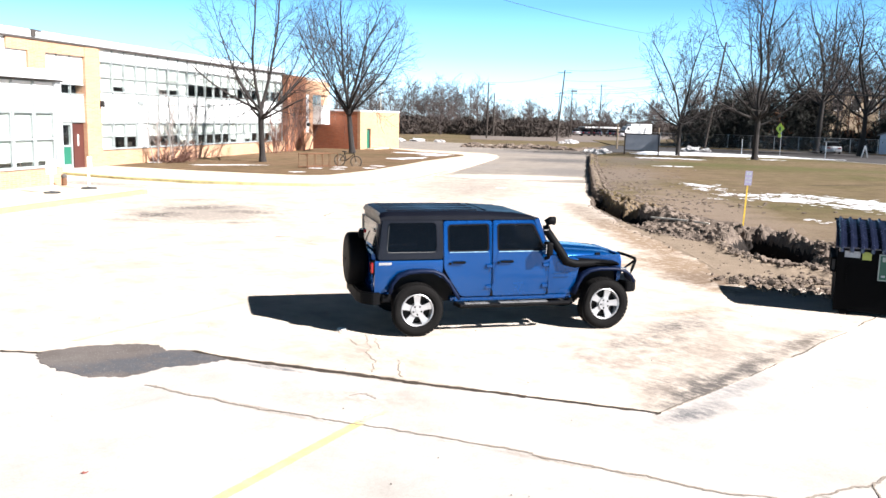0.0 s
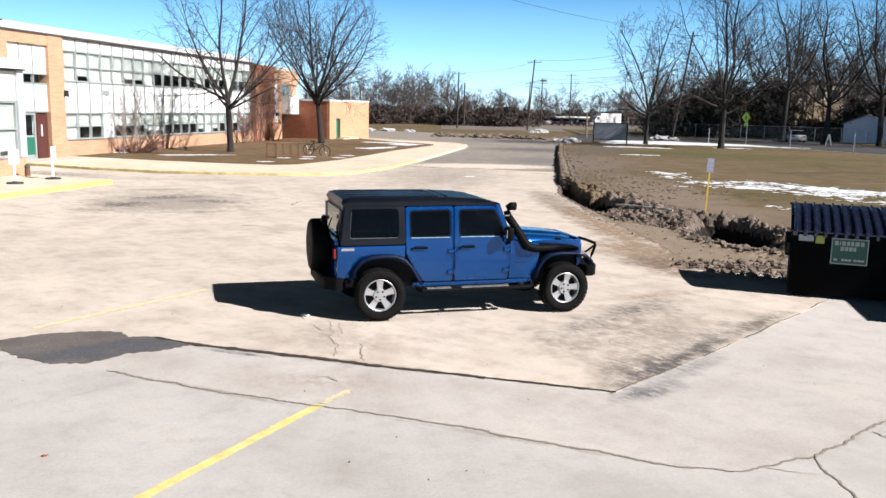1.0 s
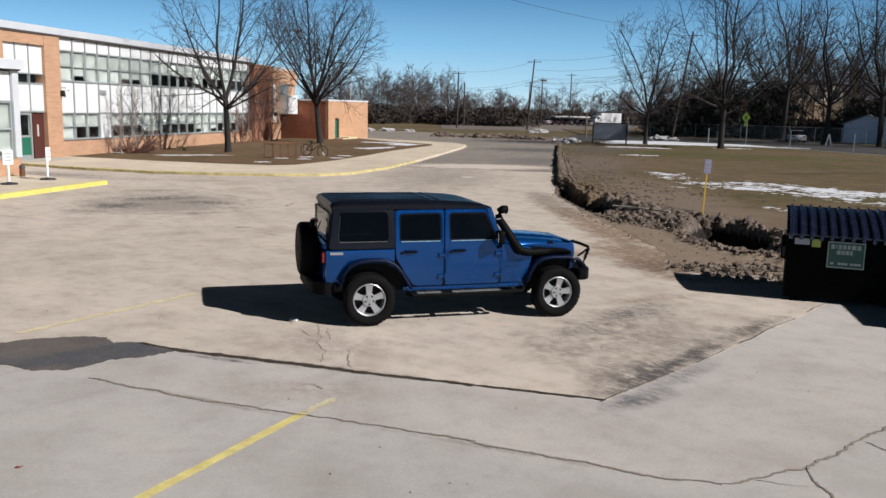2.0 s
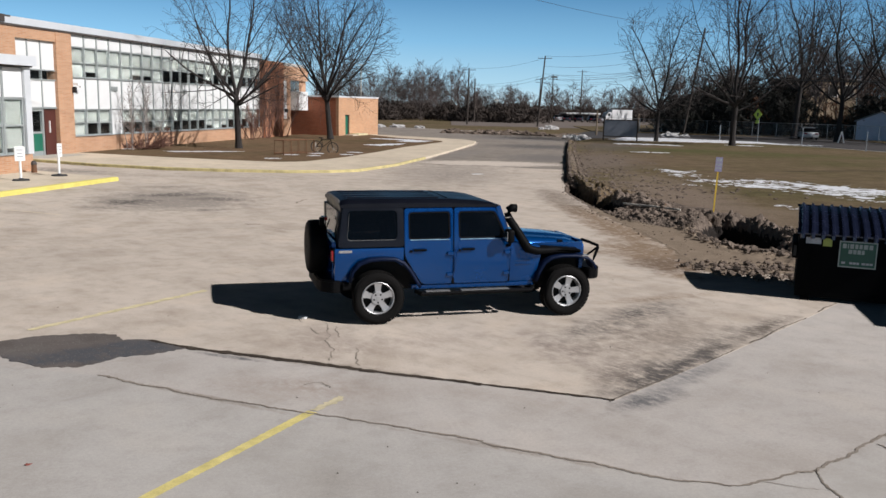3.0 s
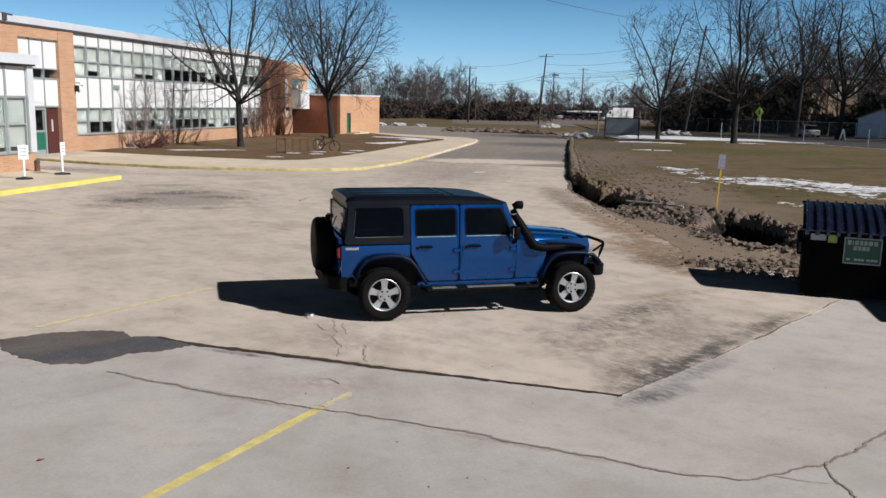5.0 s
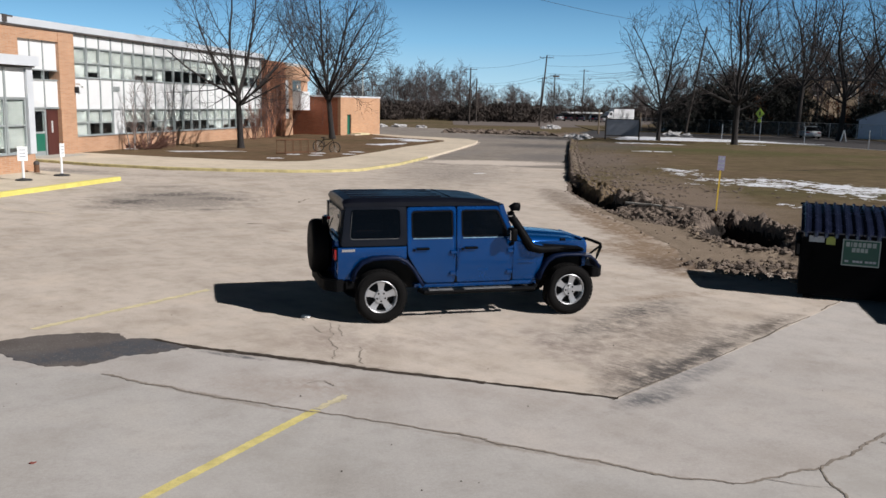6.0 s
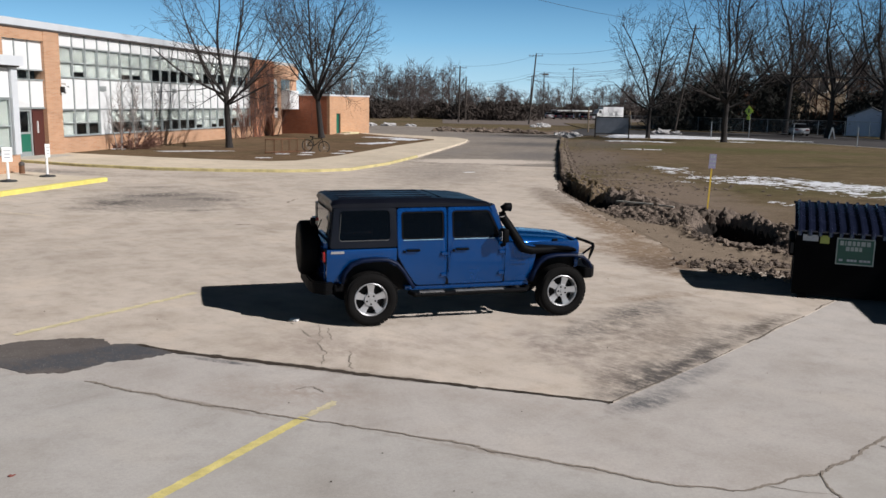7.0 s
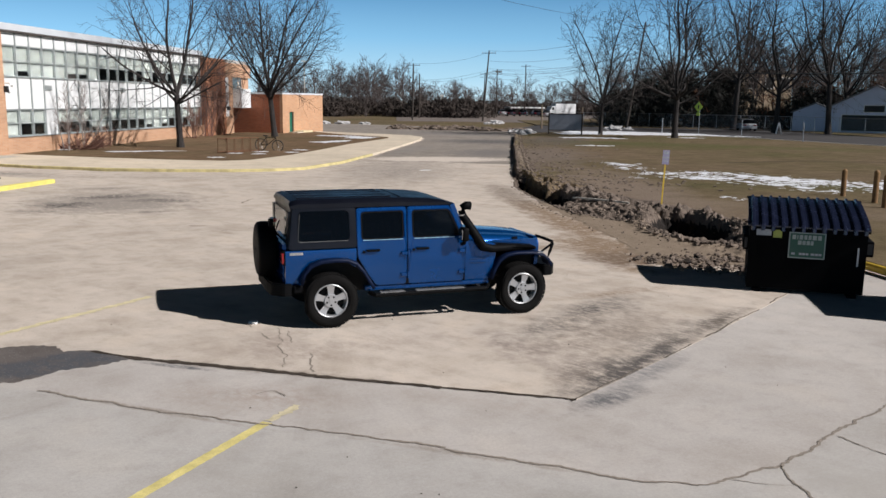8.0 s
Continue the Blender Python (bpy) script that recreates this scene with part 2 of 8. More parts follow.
FACADE_TURN = math.atan2(0.8895, 0.457)
M = dict(
    turf=turf_material(),
    turf_bare=turf_material("worn_lawn", bare=[(14.5, 16, 2.6, 12, -0.3, (0.20, 0.155, 0.12), 0.95), (20, 34, 3.5, 14, -0.5, (0.17, 0.135, 0.11), 0.9), (30, 52, 4, 10, -0.5, (0.12, 0.10, 0.085), 0.9), (16, 9, 4, 4, 0, (0.19, 0.145, 0.105), 0.7), (38, 43, 16, 4, -0.75, (0.085, 0.09, 0.035), 0.6)]),
    leafy=turf_material("leaf_strewn_lawn", ((0.185, 0.125, 0.084), (0.160, 0.112, 0.074), (0.125, 0.102, 0.060))),
    soil=soil_material("turned_soil", (0.05, 0.038, 0.031), (0.225, 0.178, 0.145)),
    mud=soil_material("dried_mud", (0.145, 0.110, 0.080), (0.27, 0.212, 0.158)),
    # near-black soil: the shade inside the pit and cut, put into the colour
    shaded_soil=soil_material("soil_darkened_as_shade", (0.010, 0.009, 0.009), (0.030, 0.025, 0.022)),
    rut=soil_material("dark_lawn_streak", (0.030, 0.024, 0.016), (0.075, 0.060, 0.038)),
    dirty_snow=soil_material("dirty_snow", (0.20, 0.185, 0.175), (0.60, 0.59, 0.59)),
    snow=plain("old_snow", (0.66, 0.67, 0.70), 0.6, 0, 0.08, 3.0, 0.3),
    walkway=lot_material("walkway_concrete", (0.60, 0.515, 0.405), []),
    road=lot_material("road_asphalt", (0.062, 0.058, 0.058), []),
    far_paving=lot_material("far_worn_paving", (0.17, 0.142, 0.125), []),
    kerb=plain("kerb_concrete", (0.42, 0.39, 0.34), 0.9, 0, 0.2, 3.0, 0.3),
    yellow=plain("road_paint_yellow", (0.62, 0.525, 0.20), 0.75, 0, 0.25, 5.0, 0.3),
    ghost_paint=plain("nearly_gone_paint", (0.52, 0.455, 0.30), 0.85, 0, 0.25, 9.0, 0.3),
    yellow_old=plain("faded_paint_yellow", (0.60, 0.52, 0.32), 0.85, 0, 0.25, 5.0, 0.3),
    kerb_yellow=plain("bright_kerb_paint", (0.62, 0.54, 0.14), 0.7, 0, 0.15, 3.0, 0.3),
    kerb_paint=plain("dirty_kerb_paint", (0.50, 0.42, 0.20), 0.85, 0, 0.3, 2.5, 0.3),
    joint=soil_material("joint_dirt", (0.026, 0.021, 0.017), (0.085, 0.066, 0.052)),
    jointworn=soil_material("worn_joint_dirt", (0.075, 0.063, 0.053), (0.19, 0.162, 0.135)),
    crackfill=soil_material("crack_dirt", (0.155, 0.130, 0.11), (0.31, 0.268, 0.225)),
    brick=brick_material("orange_brick", (0.48, 0.272, 0.158), (0.41, 0.212, 0.115), (0.42, 0.33, 0.25), FACADE_TURN),
    brick_box=brick_material("pale_red_brick", (0.53, 0.30, 0.165), (0.45, 0.235, 0.125), (0.40, 0.30, 0.22), math.atan2(6.73, 5.06)),
    brick_side=brick_material("red_brick_side", (0.42, 0.135, 0.065), (0.33, 0.10, 0.05), (0.30, 0.17, 0.11), math.atan2(6.73, 5.06) + math.pi / 2),
    brick_tower=brick_material("red_tower_brick", (0.48, 0.20, 0.10), (0.38, 0.145, 0.075), (0.38, 0.24, 0.16), FACADE_TURN),
    panel=plain("white_panel", (0.65, 0.655, 0.65), 0.6, 0, 0.06, 0.8),
    alu=plain("dull_aluminium", (0.30, 0.325, 0.32), 0.55, 0.2, 0.1, 2.0),
    blind=plain("drawn_blind", (0.20, 0.205, 0.188), 0.8, 0, 0.08, 1.2),
    blind2=plain("pale_blind", (0.255, 0.26, 0.243), 0.8, 0, 0.08, 1.2),
    # near-black colour that stands for the lack of light indoors
    interior_dark=plain("unlit_interior_dark", (0.035, 0.04, 0.04), 0.9),
    pane=glass_material("window_glass", (0.9, 0.95, 0.94)),
    fascia=plain("metal_fascia", (0.62, 0.64, 0.66), 0.45, 0.2, 0.06, 1.0),
    darktrim=plain("dark_trim", (0.06, 0.05, 0.045), 0.6),
    roofing=plain("roof_gravel", (0.45, 0.44, 0.42), 0.95, 0, 0.15, 2.0, 0.4),
    door_green=plain("green_door_paint", (0.012, 0.12, 0.075), 0.5, 0, 0.1, 3.0),
    door_brown=plain("brown_door_paint", (0.075, 0.022, 0.017), 0.5, 0, 0.15, 3.0),
    white=plain("white_plastic", (0.78, 0.78, 0.77), 0.45, 0, 0.05, 4.0),
    black=plain("black_rubber", (0.02, 0.02, 0.021), 0.75, 0, 0.3, 8.0, 0.2),
    bark=plain("grey_bark", (0.026, 0.021, 0.019), 0.95, 0, 0.3, 4.0, 0.6, grain=25),
    pale_twig=plain("pale_grey_twig", (0.24, 0.205, 0.185), 0.95, 0, 0.25, 2.0),
    twig=plain("bare_twig", (0.036, 0.027, 0.024), 0.95, 0, 0.25, 2.0),
    farwood=plain("far_bare_wood", (0.075, 0.058, 0.053), 1.0, 0, 0.3, 0.2),
    brush=plain("dry_brush", (0.046, 0.034, 0.028), 1.0, 0, 0.4, 0.5),
    wood=plain("pole_wood", (0.052, 0.040, 0.033), 0.9, 0, 0.25, 2.0, 0.4),
    wire=plain("dark_wire", (0.03, 0.03, 0.03), 0.6),
    steel=plain("galvanised_steel", (0.40, 0.41, 0.42), 0.45, 0.8, 0.12, 4.0),
    rust=plain("rusty_steel", (0.17, 0.085, 0.045), 0.8, 0.4, 0.3, 9.0, 0.3),
)


# clear winter sky low over the horizon
def sky_backdrop(radius, top):
    m = bpy.data.materials.new("clear_low_sky")
    m.use_nodes = True
    nt = m.node_tree
    nt.nodes.remove(nt.nodes["Principled BSDF"])
    em = nt.nodes.new("ShaderNodeEmission")
    tc = nt.nodes.new("ShaderNodeTexCoord")
    sp = nt.nodes.new("ShaderNodeSeparateXYZ")
    nt.links.new(tc.outputs["Object"], sp.inputs[0])
    nt.links.new(ramp(nt, calc(nt, "DIVIDE", sp.outputs[2], top), [(0.0, (0.42, 0.555, 0.62)), (0.10, (0.285, 0.455, 0.565)), (0.28, (0.158, 0.338, 0.512)), (0.5, (0.068, 0.19, 0.35)), (1.0, (0.018, 0.06, 0.13))]), em.inputs["Color"])
    nt.links.new(calc(nt, "SUBTRACT", 1.08, calc(nt, "MULTIPLY", calc(nt, "DIVIDE", sp.outputs[0], radius), 0.30)), em.inputs["Strength"])
    nt.links.new(em.outputs[0], nt.nodes["Material Output"].inputs["Surface"])
    bm = bmesh.new()
    rows = [[bm.verts.new((radius * math.cos(k * math.tau / 64), radius * math.sin(k * math.tau / 64), z)) for k in range(64)] for z in (-20, top)]
    for k in range(64):
        bm.faces.new((rows[0][k], rows[1][k], rows[1][(k + 1) % 64], rows[0][(k + 1) % 64]))
    me = bpy.data.meshes.new("backdrop")
    bm.to_mesh(me)
    bm.free()
    me.materials.append(m)
    tagged(new("backdrop", me), "clear pale blue winter sky over the horizon", "sky", "", "structure")


sky_backdrop(1450, 380)


# ---------- building blocks ----------
def mesh_from(bm, name):
    me = bpy.data.meshes.new(name)
    bm.normal_update()
    bm.to_mesh(me)
    bm.free()
    return me


def part(name, bm, material, parent=None, label="", smooth=False):
    """Links a bmesh as one mesh object under a thing or a part."""
    me = mesh_from(bm, name)
    for m in material if isinstance(material, (list, tuple)) else [material]:
        me.materials.append(m)
    if smooth:
        for f in me.polygons:
            f.use_smooth = True
    ob = new(name, me)
    if parent is not None:
        ob.parent = parent
    if label:
        tagged(ob, label)
    return ob


def empty(name, label, category, at=None, group="", kind=""):
    ob = new(name)
    ob.empty_display_size = 0.2
    if at is not None:
        ob.matrix_world = at
    return tagged(ob, label, category, group, kind)


def box(bm, x0, x1, y0, y1, z0, z1, bevel=0.0, m=None, seg=1):
    r = bmesh.ops.create_cube(bm, size=1.0)
    vs = r["verts"]
    t = Matrix.Translation(((x0 + x1) / 2, (y0 + y1) / 2, (z0 + z1) / 2)) @ Matrix.Diagonal((abs(x1 - x0), abs(y1 - y0), abs(z1 - z0), 1))
    bmesh.ops.transform(bm, matrix=t, verts=vs)
    if bevel:
        es = list({e for v in vs for e in v.link_edges})
        r = bmesh.ops.bevel(bm, geom=es, offset=bevel, segments=seg, affect="EDGES", profile=0.5)
        vs = list({v for f in r["faces"] for v in f.verts} | {v for v in vs if v.is_valid})
    if m is not None:
        bmesh.ops.transform(bm, matrix=m, verts=vs)
    return vs


def boxes(*args, m=None):
    bm = bmesh.new()
    for a in args:
        box(bm, *a, m=m)
    return bm


def cyl(bm, a, b, r0, r1=None, n=10, caps=True):
    a, b = Vector(a), Vector(b)
    r1 = r0 if r1 is None else r1
    q = (b - a).to_track_quat("Z", "Y").to_matrix().to_4x4()
    return bmesh.ops.create_cone(bm, cap_ends=caps, segments=n, radius1=r0, radius2=r1, depth=(b - a).length,
                                 matrix=Matrix.Translation((a + b) / 2) @ q)["verts"]


def pipe(bm, pts, r, n=8):
    """A tube along points, with mitred joints."""
    pts = [Vector(p) for p in pts]
    rings = []
    for i, p in enumerate(pts):
        d = (pts[min(i + 1, len(pts) - 1)] - pts[max(i - 1, 0)]).normalized()
        side = d.cross(Vector((0, 0, 1)) if abs(d.z) < 0.95 else Vector((1, 0, 0))).normalized()
        up = side.cross(d)
        rr = r[i] if isinstance(r, (list, tuple)) else r
        rings.append([bm.verts.new(p + rr * (math.cos(k * math.tau / n) * side + math.sin(k * math.tau / n) * up)) for k in range(n)])
    for a, b in zip(rings, rings[1:]):
        for k in range(n):
            bm.faces.new((a[k], a[(k + 1) % n], b[(k + 1) % n], b[k]))
    bm.faces.new(rings[0][::-1])
    bm.faces.new(rings[-1])


def prism(bm, outline, axis, lo, hi):
    """Extrudes an outline: axis 'y' takes (x, z) points, 'z' takes (x, y), 'x' takes (y, z)."""
    def at(p, h):
        return {"y": (p[0], h, p[1]), "z": (p[0], p[1], h), "x": (h, p[0], p[1])}[axis]
    a = [bm.verts.new(at(p, lo)) for p in outline]
    b = [bm.verts.new(at(p, hi)) for p in outline]
    n = len(outline)
    fs = [bm.faces.new(a), bm.faces.new(b[::-1])]
    fs += [bm.faces.new((a[i], b[i], b[(i + 1) % n], a[(i + 1) % n])) for i in range(n)]
    bmesh.ops.recalc_face_normals(bm, faces=fs)
    return a + b


def ragged(pts, jitter, step, seed):
    """A closed outline subdivided and shaken sideways."""
    rnd = random.Random(seed)
    out = []
    n = len(pts)
    for i in range(n):
        a, b = Vector(pts[i]), Vector(pts[(i + 1) % n])
        k = max(1, int((b - a).length / step))
        nrm = Vector((-(b - a).y, (b - a).x)).normalized()
        for j in range(k):
            out.append(a.lerp(b, j / k) + nrm * rnd.uniform(-jitter, jitter))
    return out


def sheet(name, pts, z, thick, material, label, category, kind="structure", jitter=0.0, step=1.0, seed=1):
    outline = ragged(pts, jitter, step, seed) if jitter else [Vector(p) for p in pts]
    bm = bmesh.new()
    prism(bm, [(p.x, p.y) for p in outline], "z", z - thick, z)
    ob = part(name, bm, material)
    return tagged(ob, label, category, "", kind)


def strip(name, pts, width, z, material, label, jitter=0.3, step=0.15, seed=1, wander=0.03):
    """A ragged line of filled crack or worn paint along points."""
    rnd = random.Random(seed)
    bm = bmesh.new()
    rows, drift = [], 0.0
    for (a, b) in zip(pts, pts[1:]):
        a, b = Vector(a), Vector(b)
        k = max(1, int((b - a).length / step))
        nrm = Vector((-(b - a).y, (b - a).x)).normalized()
        for j in range(k):
            drift = drift * 0.8 + rnd.uniform(-wander, wander)
            p = a.lerp(b, j / k) + nrm * drift
            w0, w1 = (width * 0.5 * (1 + rnd.uniform(-jitter, jitter)) for _ in range(2))
            rows.append((bm.verts.new((*(p + nrm * w0), z)), bm.verts.new((*(p - nrm * w1), z))))
    for r0, r1 in zip(rows, rows[1:]):
        bm.faces.new((r0[0], r0[1], r1[1], r1[0]))
    ob = part(name, bm, material)
    return tagged(ob, label, "marking", "", "structure")


# ---------- ground ----------
TAN, GREY = (0.520, 0.452, 0.388), (0.448, 0.412, 0.382)
OIL, TAR, MUD = (0.10, 0.088, 0.08), (0.090, 0.080, 0.074), (0.21, 0.148, 0.098)
lot_far = lot_material("paving_tan", TAN, [(-1.05, -1.70, 2.1, 0.10, -0.583, (0.22, 0.18, 0.148), 1.2, 0.9), (-0.95, -0.6, 0.5, 0.9, 0.2, (0.33, 0.275, 0.235), 0.9, 0.9),
    (-3.2, 16.4, 3.0, 3.6, 0.0, (0.27, 0.236, 0.205), 2.2, 0.8), (-4.6, 15.8, 1.1, 0.9, 0.2, OIL, 1.4, 0.8), (-3.3, 17.7, 1.5, 0.7, 0.2, OIL, 1.3, 0.8), (-1.9, 16.4, 1.3, 0.6, -0.2, OIL, 1.0, 0.8),
    (-5.2, 14.4, 0.9, 0.7, 0.1, OIL, 0.6, 0.8), (-2.2, 13.6, 0.8, 0.3, 0.1, OIL, 0.7, 0.8), (-3.6, 20.4, 1.8, 0.6, 0.1, OIL, 0.7, 0.8),
    (2.9, -2.95, 1.6, 0.52, 0.53, TAR, 1.2, 0.8), (4.0, -2.0, 1.7, 0.45, 0.53, TAR, 0.9, 0.9), (5.4, -1.25, 1.4, 0.40, 0.53, TAR, 0.7, 0.9),
    (3.45, -2.55, 1.9, 0.20, 0.55, TAR, 1.3, 0.8), (5.6, -1.22, 1.9, 0.22, 0.55, (0.13, 0.108, 0.09), 1.1, 0.9), (2.35, -2.65, 0.9, 0.35, 0.9, (0.16, 0.132, 0.112), 0.9, 0.9), (3.6, -1.3, 2.2, 0.9, 0.5, (0.24, 0.20, 0.168), 1.1, 0.9),
    (4.1, -0.05, 1.7, 0.60, 0.5, TAR, 1.0, 0.9), (2.9, -0.85, 1.4, 0.45, 0.4, TAR, 0.75, 0.9), (2.1, -1.7, 0.5, 1.3, 0.35, (0.20, 0.16, 0.14), 0.75, 0.9), (0.6, -0.9, 1.4, 0.5, 0.1, (0.30, 0.24, 0.20), 0.45, 0.9),
    (5.2, 0.9, 1.6, 0.3, 0.15, MUD, 0.7, 0.7), (7.2, 5.0, 1.1, 2.6, -0.12, MUD, 1.6, 0.6), (8.2, 8.5, 0.8, 3.4, -0.15, MUD, 1.6, 0.6), (8.9, 12.0, 0.8, 3.0, -0.15, MUD, 1.4, 0.7), (7.0, 3.6, 1.2, 1.1, 0, (0.15, 0.105, 0.072), 1.6, 0.6), (5.6, 5.4, 1.6, 0.4, -0.2, MUD, 1.3, 0.8), (6.6, 2.4, 0.9, 0.5, -0.5, MUD, 1.0, 0.8),
    (9.6, 15.5, 0.8, 5.0, -0.25, (0.15, 0.115, 0.088), 0.85, 0.6), (-0.9, -0.9, 1.2, 0.7, -0.4, (0.26, 0.21, 0.175), 0.5, 0.9),
    (15.5, 41, 5.0, 17, -0.51, (0.13, 0.118, 0.11), 1.0, 0.8), (24, 52, 7, 6, -0.51, (0.085, 0.078, 0.075), 1.0, 0.8), (8.6, 25.5, 3.6, 8, -0.42, (0.23, 0.20, 0.175), 1.1, 0.9), (4.8, 19.0, 0.4, 5.0, -0.5, (0.27, 0.235, 0.20), 0.7, 0.9),
    (-8, 27.5, 5, 1.3, -0.6, (0.13, 0.115, 0.105), 0.9, 0.8), (-2, 24.5, 4, 0.7, -0.3, (0.20, 0.175, 0.15), 0.6, 0.9)], contrast=1.1, wear=0.4)
lot_near = lot_material("paving_apron", GREY, [(-1.05, -1.74, 2.1, 0.10, -0.583, (0.22, 0.18, 0.148), 1.2, 0.9), (-2.4, -2.62, 1.5, 0.06, -0.69, (0.22, 0.18, 0.148), 0.9, 0.9), (0.3, -4.66, 1.7, 0.06, -0.67, (0.22, 0.18, 0.148), 0.9, 0.9),(2.2, -3.72, 0.75, 0.28, 0.45, (0.11, 0.108, 0.11), 0.95, 0.6), (3.2, -3.0, 1.3, 0.26, 0.53, (0.17, 0.165, 0.165), 0.8, 0.7),
                                               (-1.4, -2.5, 1.3, 0.6, -0.5, (0.27, 0.21, 0.17), 0.6, 0.9), (1.0, -3.4, 1.8, 0.3, -0.57, (0.34, 0.29, 0.25), 0.5, 0.9), (-2.15, -1.16, 0.7, 0.07, -0.62, (0.10, 0.10, 0.105), 0.9, 0.6)], wear=0.10)
lot_slab = lot_material("paving_grey_slab", (0.432, 0.406, 0.380), [(-2.4, -2.66, 1.5, 0.06, -0.69, (0.22, 0.18, 0.148), 0.9, 0.9), (0.3, -4.70, 1.7, 0.06, -0.67, (0.22, 0.18, 0.148), 0.9, 0.9), (3.2, -6.3, 0.9, 0.8, 0.2, (0.36, 0.335, 0.305), 0.8, 0.9),(-2.0, -4.6, 1.5, 0.8, 0.5, (0.33, 0.31, 0.28), 0.4, 0.9), (0.8, -6.2, 1.5, 0.7, 0.2, (0.32, 0.30, 0.275), 0.45, 0.9), (-4.4, -3.6, 1.2, 0.6, 0.4, (0.34, 0.31, 0.28), 0.4, 0.9)], wear=0.12)
JOINT = [(-9.0, 1.55), (-5.04, 0.02), (-3.04, -0.30), (-2.69, -0.63), (-0.66, -2.0), (1.87, -3.64), (4.3, -2.25), (6.8, -0.73), (9.4, 0.9)]
sheet("lot", [(-60, 20)] + JOINT + [(11.0, 2.0), (11.0, 2.5), (7.35, 2.6), (7.6, 3.2), (8.7, 8), (9.2, 11.3), (10.8, 17.6), (15.5, 28.3), (30.3, 61.1), (40, 80),
      (24, 100), (2, 98), (-4, 80), (14, 71), (21, 60), (18.9, 53.9), (10.3, 36.4), (4.57, 27.1), (1.41, 26.4), (-3.88, 27.84), (-9.94, 32.7), (-20, 45), (-60, 45)],
      0.0, 0.05, lot_far, "sun-bleached tan parking lot paving, stained and cracked", "pavement")
CRACK = [(-3.65, -1.60), (-3.44, -1.79), (-2.39, -2.65), (-1.38, -3.36), (-0.55, -3.97), (0.05, -4.46), (1.39, -5.56), (1.84, -5.84), (2.82, -5.70), (3.75, -5.33), (5.6, -4.5), (14, -6)]
sheet("pavement", JOINT[::-1] + [(-8.9, 1.2)] + CRACK + [(14, 0.5), (11.2, 2.0)],
      -0.004, 0.05, lot_near, "pale concrete apron of the parking lot", "pavement")
sheet("pavement", [(-60, -60), (60, -60), (60, -20)] + CRACK[::-1] + [(-8.9, 1.2), (-9.0, 1.55), (-60, 20)],
      -0.004, 0.05, lot_slab, "grey concrete slab of the parking lot", "pavement")

# ---------- lines, joints and patches on the paving ----------
def fissure(pts, width, material, label, seed, breaks=0.0, wander=0.010, step=0.035, z=0.002, swell=0.9, name="crack"):
    """A crack whose width swells, thins and breaks off along its way."""
    rnd = random.Random(seed)
    bm = bmesh.new()
    last, drift, run = None, 0.0, 0.0
    for a, b in zip(pts, pts[1:]):
        a, b = Vector(a), Vector(b)
        n = max(1, int((b - a).length / step))
        side = Vector((-(b - a).y, (b - a).x)).normalized()
        for k in range(n + 1):
            run += step
            drift = drift * 0.93 + rnd.uniform(-wander, wander)
            w = width * (1 + swell * noise.noise((run * 0.9, seed * 3.7, 0)) + 0.5 * noise.noise((run * 4.0, seed, 5)))
            c = a.lerp(b, k / n) + side * drift
            gap = breaks > 0 and noise.noise((run * 1.3, seed * 1.9, 9)) < breaks - 0.5
            w = max(w, width * 0.25)
            row = None
            if not gap:
                row = (bm.verts.new((*(c + side * w * (0.5 + 0.28 * noise.noise((run * 9, seed, 1)))), z)), bm.verts.new((*(c - side * w * (0.5 + 0.28 * noise.noise((run * 9, seed, 8)))), z)))
                if last:
                    bm.faces.new((last[0], last[1], row[1], row[0]))
            last = row
    return tagged(part(name, bm, material), label, "crack", "", "structure")


fissure([(-3.15, -0.20)] + JOINT[3:4], 0.062, M["joint"], "dark dirt-filled joint between paving slabs", 3, 0.0, 0.006, 0.03, 0.006, 0.5, "joint")
fissure(JOINT[3:5], 0.095, M["joint"], "dark dirt-filled joint between paving slabs", 3, 0.0, 0.005, 0.03, 0.004, 0.35, "joint")
fissure(JOINT[:2], 0.060, M["joint"], "dark dirt-filled joint between paving slabs", 2, 0.0, 0.006, 0.03, 0.004, 0.5, "joint")
fissure([(-0.66, -2.0), (0.6, -2.82)], 0.075, M["joint"], "dark joint between paving slabs", 4, 0.0, 0.005, 0.03, 0.004, 0.4, "joint")
fissure([(0.6, -2.82), (1.87, -3.64)], 0.050, M["joint"], "thin dark joint between paving slabs", 24, 0.0, 0.005, 0.03, 0.004, 0.5, "joint")
fissure([(1.80, -3.66), (2.3, -3.36), (4.3, -2.22), (6.8, -0.70), (9.3, 0.86)], 0.024, M["jointworn"], "worn joint between paving slabs", 14, 0.40, 0.010, 0.04, 0.004, 0.9, "joint")
fissure(CRACK[:6], 0.032, M["crackfill"], "thin wandering crack in the concrete", 5, 0.0, 0.013, 0.025, 0.002, 0.6)
fissure(CRACK[5:11], 0.028, M["crackfill"], "thin wandering crack in the concrete", 6, 0.0, 0.014, 0.025, 0.002, 0.6)
fissure([(2.82, -5.70), (2.67, -6.18), (2.4, -7.4), (2.2, -9)], 0.016, M["crackfill"], "thin crack in the concrete", 7, 0.0, 0.013, 0.025, 0.002, 0.6)
fissure([(3.83, -5.33), (3.87, -5.6), (3.95, -6.1), (4.15, -6.9)], 0.014, M["crackfill"], "thin crack in the concrete", 27, 0.0, 0.012, 0.025, 0.002, 0.6)
